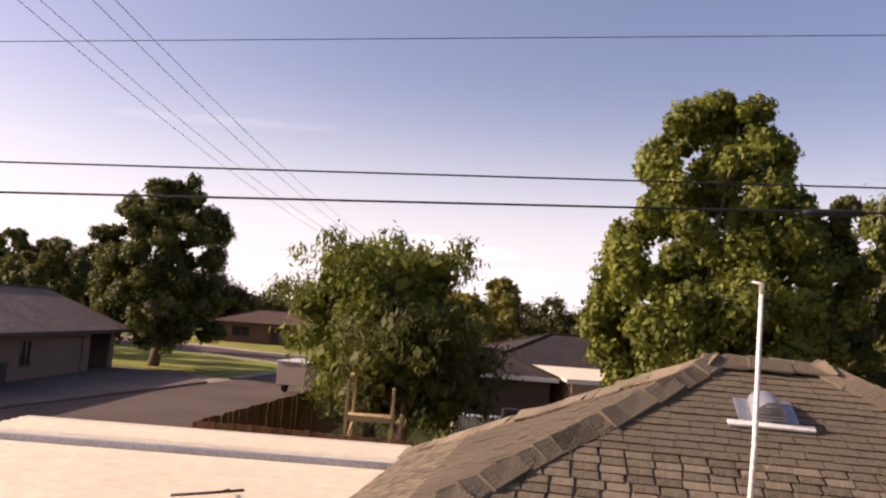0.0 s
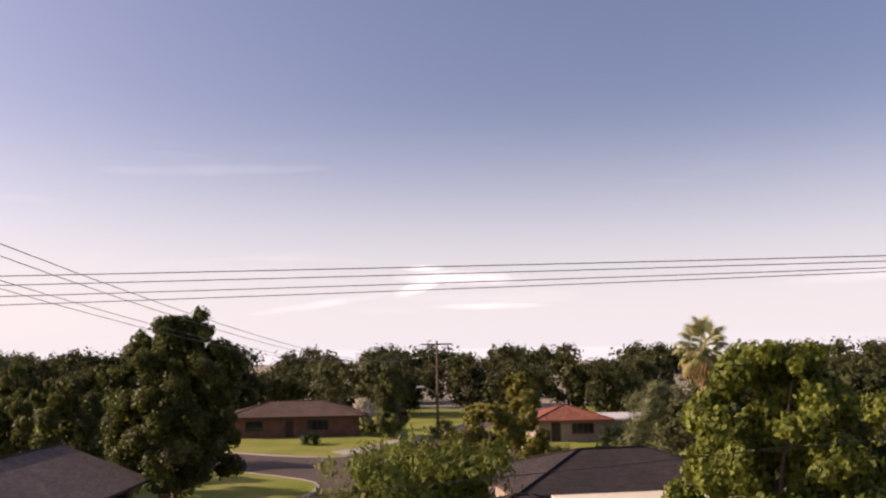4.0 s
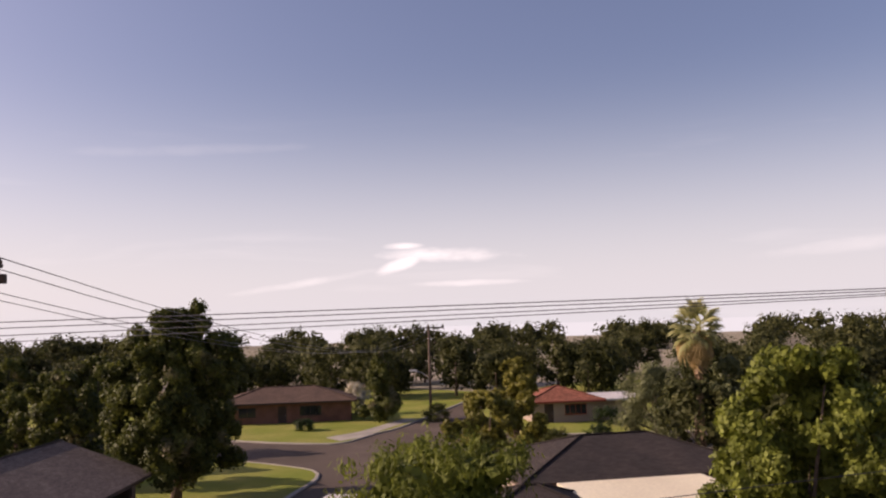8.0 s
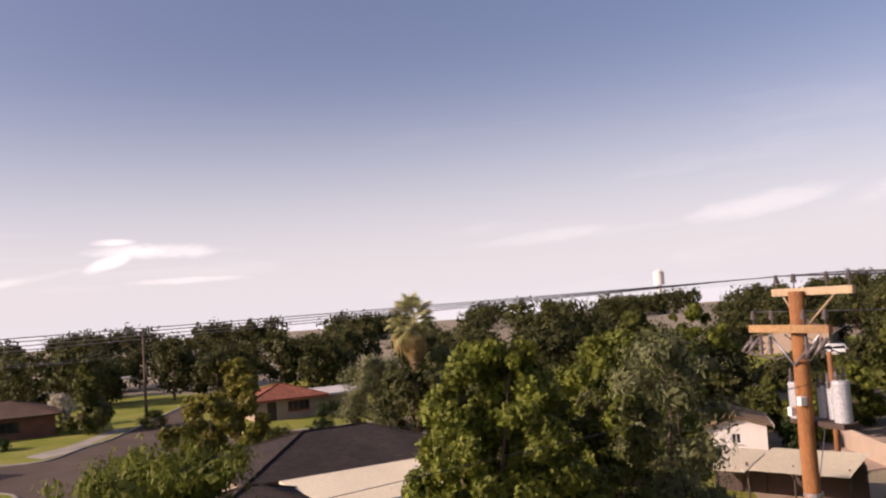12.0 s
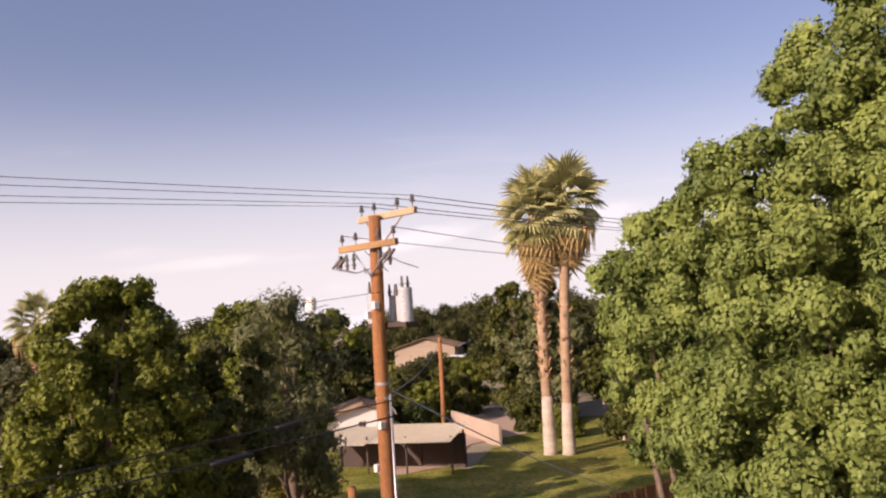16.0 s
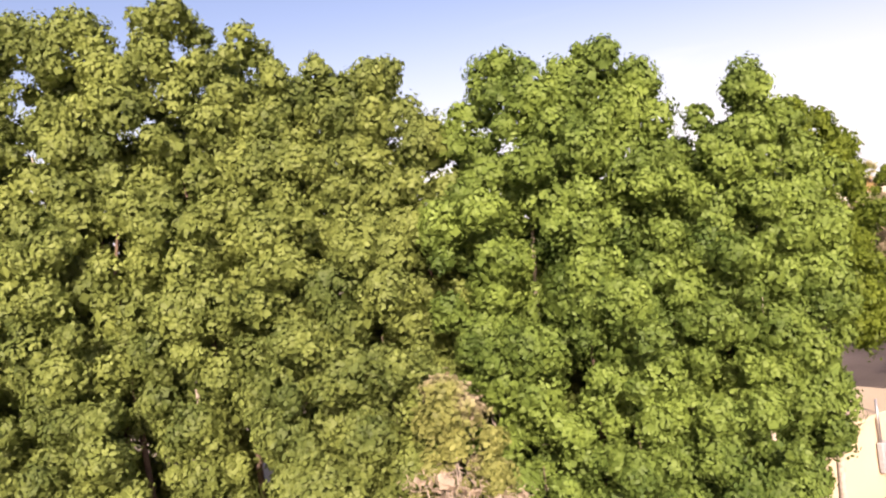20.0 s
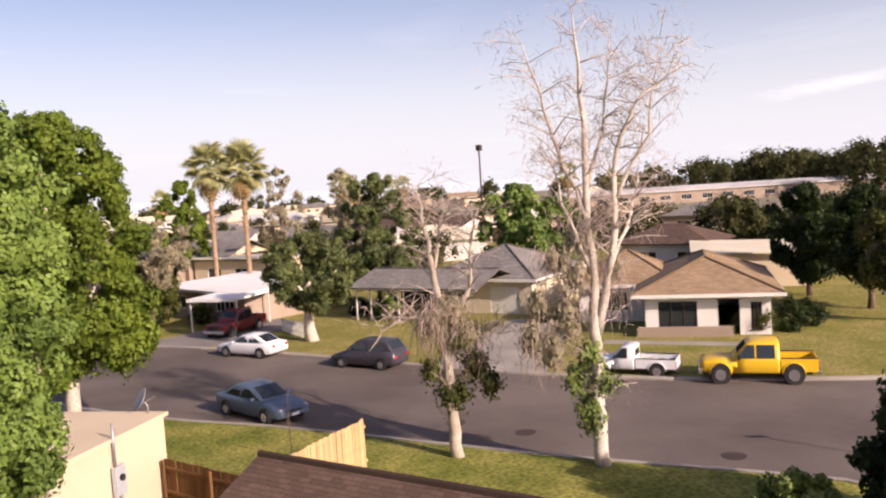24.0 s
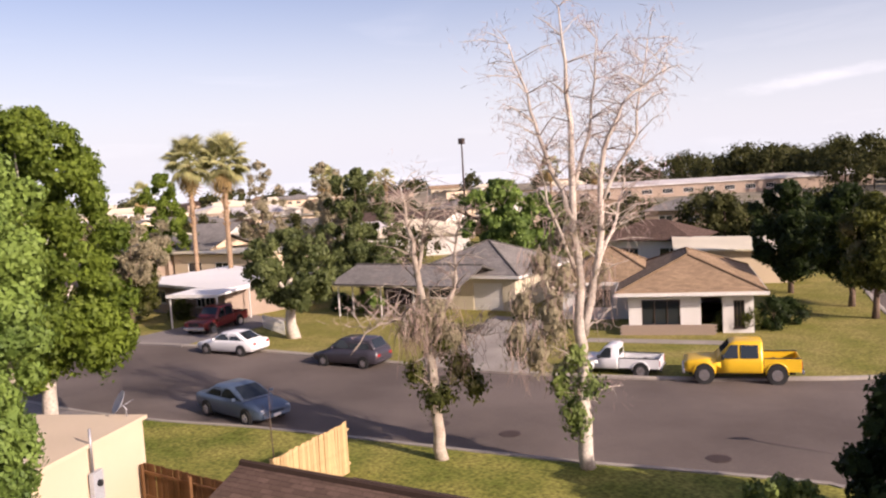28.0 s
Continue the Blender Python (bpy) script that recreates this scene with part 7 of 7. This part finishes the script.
for k, (x, y, s) in enumerate([(12.4, 39.0, 0.6), (14.2, 38.9, 0.8), (16.2, 37.6, 0.7), (17.2, 36.0, 0.9), (17.6, 34.0, 0.6), (15.2, 39.6, 0.5)]):
    rk = thing("garden_rock", pose(x, y, 0.05, 0, 0, 40 * k), "rounded pale garden boulder by the pool", "rock", "pool boulders")
    bm = bmesh.new()
    bmesh.ops.create_icosphere(bm, subdivisions=3, radius=s)
    for v in bm.verts:
        v.co *= 0.8 + 0.4 * noise.noise(v.co * 1.3 + Vector((k * 7.1, 0, 0)))
        v.co.z = max(v.co.z * 0.6, -0.1)
    part("stone", bm, M["deck"], rk)
bough_tree((12.2, 26.0, 0), 4.2, 2.4, 0.6, "redbloom", "shrub with bright red flowers in the yard", "round", 190, 9, 0.3, 120, 0.12, name="flowering_shrub", trunk_r=0.06)
tree((18.6, 30.2, 0), 3.0, 0.2, 1.8, "golden", "golden dry shrub in the yard", "round", 90, 5000, 0.18, 14, name="shrub")
tree((14.0, 40.5, 0), 3.6, 1.2, 1.8, "lime", "small leaning yard tree by the pool", "spread", 91, 5000, 0.16, 16)
trailer = thing("utility_trailer", pose(-7.6, 46.2, 0.02, 0, 0, 80), "small tan box trailer parked at the kerb", "trailer")
part("box", box_bm(3.0, 1.6, 1.2, 0.03, at=(0, 0, 0.5)), M["tan"], trailer)
part("lid", box_bm(3.1, 1.7, 0.06, 0.01, at=(0, 0, 1.7)), M["greyroofpaint"], trailer)
part("drawbar", box_bm(1.2, 0.12, 0.1, at=(2.0, 0, 0.45)), M["steel"], trailer)
for s in (-1, 1):
    wheel_on(trailer, 0.0, s * 0.85, 0.32, 0.2)
bin_ = thing("wheelie_bin", pose(-19.6, 37.6, 0.12), "tall black rubbish bin by the house wall", "bin")
part("body", body_loft([(-0.3, 0.25, 0.3, 0.05, 0.9, 0.3, 1.0), (0.3, 0.25, 0.3, 0.05, 0.9, 0.3, 1.0)], M["black"]), M["black"], bin_)
part("lid", box_bm(0.7, 0.64, 0.06, 0.02, at=(0, 0, 1.0)), M["black"], bin_)

# ---- behind the near roofs on the street side ----
board_fence("pine_fence", (17.7, -21.4), (18.4, -25.4), 1.9, "newfence", "new pale pine board fence in full sun")
board_fence("board_fence", (15.0, -20.2), (22.3, -19.9), 1.5, "fence", "weathered reddish fence by the cream wall")
dish = thing("satellite_dish", pose(23.0, -19.9, 2.82), "grey satellite dish on a short mast", "satellite dish")
part("mast", tubes_mesh("mast", [tube([(0, 0, 0), (0, 0, 0.35), (0.1, 0.1, 0.5)], [0.025, 0.025, 0.02], 7)], M["steel"]), None, dish)
bm = bmesh.new()
bmesh.ops.create_cone(bm, cap_ends=False, segments=20, radius1=0.04, radius2=0.4, depth=0.12)
bmesh.ops.solidify(bm, geom=list(bm.faces), thickness=0.012)
part("reflector", bm, M["canpaint"], dish, "", pose(0.12, 0.12, 0.55, 60, 0, 160))
part("feed_arm", tubes_mesh("feed_arm", [tube([(0.12, 0.12, 0.4), (0.1, -0.35, 0.55)], [0.012, 0.012], 5)], M["steel"]), None, dish)
meter = thing("electric_meter", pose(21.25, -17.65, 0, 0, 0, 116.8), "grey electric meter box with conduit on the cream wall", "meter")
part("box", box_bm(0.5, 0.16, 0.9, 0.02, at=(0, 0.08, 1.2)), M["canpaint"], meter)
part("conduit", tubes_mesh("conduit", [tube([(0.1, 0.06, 2.1), (0.1, 0.06, 3.4)], [0.04, 0.04], 8), tube([(-0.1, 0.06, 0), (-0.1, 0.06, 1.2)], [0.05, 0.05], 8)], M["steel"]), None, meter)
part("dial", cyl_bm(0.1, 0.1, 0.08, 14, at=(0, 0.16, 1.75), axis="y"), M["black"], meter)
sap = thing("sapling", pose(21.5, -24.6, 0.1), "thin bare sapling on the lawn", "tree")
part("stem", tubes_mesh("stem", [tube([(0, 0, 0), (0.06, 0, 1.4), (-0.05, 0.05, 2.8)], [0.025, 0.02, 0.008], 6), tube([(0.04, 0, 1.2), (0.35, 0.1, 2.2)], [0.012, 0.005], 5), tube([(0.0, 0, 1.8), (-0.3, 0.1, 2.5)], [0.01, 0.004], 5)], M["bark"]), None, sap)
for x, y in ((15.9, -31.6), (8.1, -32.6), (19.2, -31.4)):
    mh = new("manhole_cover", mesh_of("manhole_cover", *tube([(x, y, 0.0), (x, y, 0.024)], [0.42, 0.42], 18), M["trimdark"]))
    tagged(mh, "dark iron manhole cover in the asphalt", "manhole cover")
sign = thing("street_sign", pose(2.5, -34.6, 0.1), "slim post with a small blue street sign", "sign")
part("post", tubes_mesh("post", [tube([(0, 0, 0), (0, 0, 2.4)], [0.03, 0.03], 7)], M["steel"]), None, sign)
blue = surface("blue_sign", (0.04, 0.09, 0.3), (0.05, 0.1, 0.28), 2.0, 0.4, 0.0)
part("plate", box_bm(0.7, 0.02, 0.2, 0.004, at=(0, 0, 2.4)), blue, sign, "blue sign plate", pose(0, 0, 0, 0, 0, 38))

# ---- the far row of houses ----
wc = thing("carport", pose(49.9, -43.4, 0, 0, 0, -160), "white flat carport roof on thin posts over a red pickup", "carport")
part("roof", box_bm(4.2, 4.8, 0.16, 0.02, at=(0, 0, 2.42)), M["roofwhite"], wc)
part("fascia", box_bm(4.26, 0.05, 0.24, 0.01, at=(0, -2.43, 2.36)), M["trimwhite"], wc)
for x in (-1.95, 1.95):
    for y in (-2.2, 2.2):
        part("post", box_bm(0.09, 0.09, 2.42, at=(x, y, 0)), M["trimwhite"], wc)

cp = thing("carport", pose(37.6, -52.8, 0, 0, 0, -173), "open carport with a grey shingle roof and thin posts", "carport")
cpp = slope_faces(10.4, 6.6, 0.3, 2.6, 1.0, "gable")
cr = part("roof", roof_mesh("roof", cpp, M["rgrey"]), None, cp)
ridge_caps(cr, cpp, M["rgrey"])
part("beam", box_bm(10.6, 0.12, 0.22, at=(0, -3.2, 2.36)), M["trimwhite"], cp)
for x in (-5.0, -3.7, -1.2, 1.6):
    part("post", box_bm(0.08, 0.08, 2.4, at=(x, -3.2, 0)), M["trimwhite"], cp)
# Dark brown back wall: the dim carport interior is put into its colour.
part("shaded_back_wall", wall_mesh("shaded_back_wall", 10.0, 2.6, 0.15, [], M["trimdark"]), None, cp, "", pose(-5.0, 2.6, 0))
plant = thing("brick_planter", pose(17.6, -51.05, 0, 0, 0, H1), "long low brown brick planter before the white house", "planter")
bk0 = part("brick", box_bm(0.2, 0.1, 0.09, 0.006, at=(-2.6, 0, 0.1)), M["tan"], plant).data
for r in range(6):
    for k in range(25):
        if r or k:
            part("brick", bk0, None, plant, "", pose(k * 0.215 + (0.1 if r % 2 else 0), 0, r * 0.1))
part("soil", box_bm(5.2, 0.6, 0.5, at=(0, 0.42, 0.1)), M["dirt"], plant)
for k, (x, y, h, r, lf) in enumerate([(13.9, -53.9, 1.5, 0.9, "olive"), (12.7, -54.9, 1.9, 1.1, "darkleaf"), (15.1, -53.3, 1.1, 0.6, "olive"), (12.4, -56.9, 1.6, 1.0, "darkleaf"), (41.0, -51.0, 1.6, 1.1, "ficus2"), (43.5, -50.5, 1.4, 1.0, "darkleaf"), (54.0, -43.6, 1.6, 1.0, "olive"), (57.5, -38.6, 1.2, 1.2, "willow"), (60.5, -38.2, 1.3, 1.3, "willow"), (63, -37.8, 1.8, 1.6, "olive"), (28.2, -52.5, 1.2, 0.8, "darkleaf"), (-16.2, 91.4, 1.3, 1.2, "darkleaf"), (-2.0, 97.0, 2.0, 1.6, "olive"), (15.5, 88.0, 2.0, 1.6, "darkleaf"), (8.0, 74.5, 1.6, 1.6, "olive"), (12.4, 76.5, 1.6, 1.4, "darkleaf")]):
    tree((x, y, 0.08), h, 0.1, r, lf, "rounded garden shrub beside a house", "round", 120 + k, 2600, 0.14, 12, name="shrub", trunk_r=0.04, group="garden shrubs", limbs=3)
for k, (x, y, h, r) in enumerate([(-21.5, 108.0, 3.6, 1.9), (-12.2, 106.5, 4.0, 1.8), (-17.5, 105.6, 3.2, 1.6)]):
    tree((x, y, 0.05), h, 0.4, r, "blossom", "shrub covered with white flowers by the brown house", "round", 150 + k, 3000, 0.2, 14, name="flowering_shrub", trunk_r=0.06)
tree((18.0, 31.2, 0), 6.4, 1.0, 2.4, "dryleaf", "half-dry tree with pale curled leaves", "round", 160, 9000, 0.2, 24, wide=0.35, lobe=0.32, shell=0.5)
picket = thing("picket_fence", pose(44.4, -43.6, 0.1, 0, 0, -20), "low pale picket fence by the driveway", "fence")
pk = None
for k in range(26):
    if pk is None:
        pk = part("picket", box_bm(0.07, 0.02, 0.95, 0.004), M["whitewall"], picket).data
    else:
        part("picket", pk, None, picket, "", pose(-k * 0.16, 0, 0))
part("rail", box_bm(4.2, 0.03, 0.06, at=(-2.0, 0.03, 0.3)), M["whitewall"], picket)
part("rail", box_bm(4.2, 0.03, 0.06, at=(-2.0, 0.03, 0.72)), M["whitewall"], picket)
scr = thing("garden_wall", pose(60.5, -37.4, 0.1, 0, 0, 4), "low pale garden wall with plants", "wall")
for k in range(9):
    part("wall_block", box_bm(0.9, 0.3, 0.45 + 0.1 * (k % 3), 0.03, at=(-4 + k * 0.95, 0, 0)), M["whitewall"], scr)

# ---- yards seen past the pole ----
house("shed", (35.0, 47.6, 0), 56, 5.0, 3.6, 2.0, 0.65, "gable", "whitewall", "rtan", "small white gabled garden house", {"l": [(1.4, 2.0, 0.8, 1.5, "window")]}, category="shed", over=0.4)
def corrugated_bm(x, w, d, z, wave=0.05, rise=0.03, thick=0.012):
    """One corrugated sheet, its ridges along y."""
    bm = bmesh.new()
    rows = []
    for n in range(int(w / wave) + 1):
        h = z + (rise if n % 2 else 0)
        rows.append([bm.verts.new((x - w / 2 + n * wave, y, h + s)) for y, s in ((-d / 2, 0), (d / 2, 0), (d / 2, thick), (-d / 2, thick))])
    for a, b in zip(rows, rows[1:]):
        for k in range(4):
            bm.faces.new((a[k], a[(k + 1) % 4], b[(k + 1) % 4], b[k]))
    bm.faces.new(rows[0])
    bm.faces.new(rows[-1][::-1])
    bmesh.ops.recalc_face_normals(bm, faces=bm.faces)
    return bm


pc = thing("patio_cover", pose(27.6, 35.2, 0, 0, 0, -61), "low pale corrugated roof on posts", "roof")
for k, (x, w) in enumerate(((-2.3, 3.2), (1.9, 4.8))):
    sheet_ = part("roof_sheet", corrugated_bm(x, w, 3.4, 2.05 + 0.12 * k), M["roofpaint"], pc, "", pose(0, 0, 0, 9, 0, 0))
for x in (-3.6, -0.9, 1.4, 4.0):
    for y in (-1.1, 1.1):
        part("post", box_bm(0.09, 0.09, 2.1, at=(x, y, 0)), M["trimdark"], pc)
# Dark panel stands for the shade under the sheets.
part("shaded_back_wall", box_bm(7.8, 0.1, 1.9, at=(0.2, 1.2, 0)), M["trimdark"], pc)
house("house", (97.0, 109.0, 0), 40, 20, 10, 3.0, 1.6, "gable", "tan", "rtan", "distant tan-roofed house among trees", {"f": [(2, 4, 0.9, 2.0, "window"), (6, 7, 0, 2.05, "door")]})
house("house", (43.6, 27.0, 0), -30, 6, 5, 2.3, 1.0, "gable", "cream", "rtan", "small cream building with a tan roof", over=0.4)
wl_ = thing("block_wall", pose(38.4, 39.4, 0, 0, 0, 65), "low tan garden wall in the sun", "wall")
for k in range(6):
    part("wall_panel", box_bm(1.6, 0.2, 1.4, 0.02, at=(-4.05 + k * 1.62, 0, 0)), M["tan"], wl_)
tank = thing("water_tank", pose(292, 440, 0), "distant white water tank on the skyline", "tank")
part("tank", join_bm(cyl_bm(3.2, 3.2, 8, 20, at=(0, 0, 14)), cyl_bm(3.2, 0.3, 1.5, 20, at=(0, 0, 22))), M["trimwhite"], tank)
part("stem", cyl_bm(1.2, 1.2, 14, 14), M["trimwhite"], tank)
van = car((86.6, 92.9, 0), 150, "white", "white van parked among far houses", "suv", 1.15)
pad("far_street", [(70, 68), (80, 62), (128, 112), (116, 126)], 0.02, 0.05, M["asphalt"], "asphalt street beyond the back yards")

for k, (x, y, h, r, lf) in enumerate([(40.6, 46.4, 3.4, 2.0, "yardleaf"), (44.0, 48.6, 4.2, 2.4, "olive"), (41.6, 51.6, 4.0, 2.2, "olive"), (48.0, 50.2, 4.4, 2.6, "yardleaf"), (52.5, 55.5, 4.2, 2.6, "olive"), (57.0, 60.5, 4.0, 2.6, "olive"), (37.6, 44.6, 2.2, 1.2, "darkleaf"), (42.2, 37.8, 2.6, 1.6, "olive"), (40.6, 33.6, 2.2, 1.4, "yardleaf")]):
    bough_tree((x, y, 0), h, 0.3, r, lf, "bushy dark shrub among the back yards", "round", 260 + k, 36, 0.7, 150, 0.18, name="shrub", trunk_r=0.06, group="yard shrubs", limbs=3)

# ---- the far town ----
rng = random.Random(77)
ROOFS, WALLS = ("rtan", "rgrey", "greyroofpaint", "roofpaint", "rbrown", "roofpaint"), ("cream", "whitewall", "tan", "yellowwall")
TOWN = [(22.6, -77.0, -67, 11, 8.5, "flat", "roofpaint"), (32.5, -84, 5, 9, 7, "hip", "rbrown"), (46, -132, 15, 15, 10, "hip", "rgrey"), (60, -128, 10, 10, 8, "gable", "rtan"), (74, -66, 10, 13, 8, "flat", "roofpaint"), (88, -62, 10, 13, 8, "hip", "rgrey"), (80, -108, -20, 12, 8, "flat", "roofpaint"), (96, -96, 10, 14, 9, "gable", "rgrey"), (110, -84, 0, 14, 8, "flat", "roofpaint"), (98, -124, 10, 16, 9, "flat", "roofpaint")]
for k in range(70):
    d, a = rng.uniform(105, 430), radians(rng.uniform(-152, -112))
    x, y = -2 - math.sin(a) * d, -5 + math.cos(a) * d
    if not (x < 30 and y > -140):
        TOWN.append((x, y, rng.uniform(0, 90), rng.uniform(10, 18), rng.uniform(8, 11), rng.choice(("hip", "gable", "flat")), rng.choice(ROOFS)))
for k, (x, y, a, L, W, kind, roof) in enumerate(TOWN):
    house("house", (x, y, 0), a, L, W, 2.8, 0.25 if kind == "flat" else 1.7, kind, WALLS[k % 4], roof, "distant low house with a " + {"flat": "flat pale", "hip": "hipped", "gable": "gabled"}[kind] + " roof", {"f": [(1.5, 3.5, 0.9, 2.0, "window"), (5, 6, 0, 2.05, "door"), (7, 9, 0.9, 2.0, "window")], "r": [(2, 4, 0.9, 2.0, "window")], "b": [(2, 4, 0.9, 2.0, "window"), (6, 8, 0.9, 2.0, "window")]}, caps=False, fascia=False)
house("long_building", (88, -247, 0), -140, 96, 12, 3.6, 1.2, "gable", "tan", "greyroofpaint", "very long low building with a pale roof", {"f": [(4 + 6 * i, 7 + 6 * i, 1.0, 2.4, "window") for i in range(12)]}, category="building", caps=False)
mast2 = thing("light_mast", pose(93, -135, 0), "tall floodlight mast over the far town", "mast")
part("pole", tubes_mesh("pole", [tube([(0, 0, 0), (0, 0, 16)], [0.22, 0.14], 8)], M["trimdark"]), None, mast2)
part("lamp_head", box_bm(1.0, 0.8, 1.1, 0.05, at=(0, 0, 15.6)), M["trimdark"], mast2)
for k in range(9):
    palm((rng.uniform(90, 200), rng.uniform(-230, -100), 0), rng.uniform(8, 12), "distant palm over the far town", 30 + k, 0.28, fronds=14, dead=6, size=1.7, boots=False, group="distant palms")
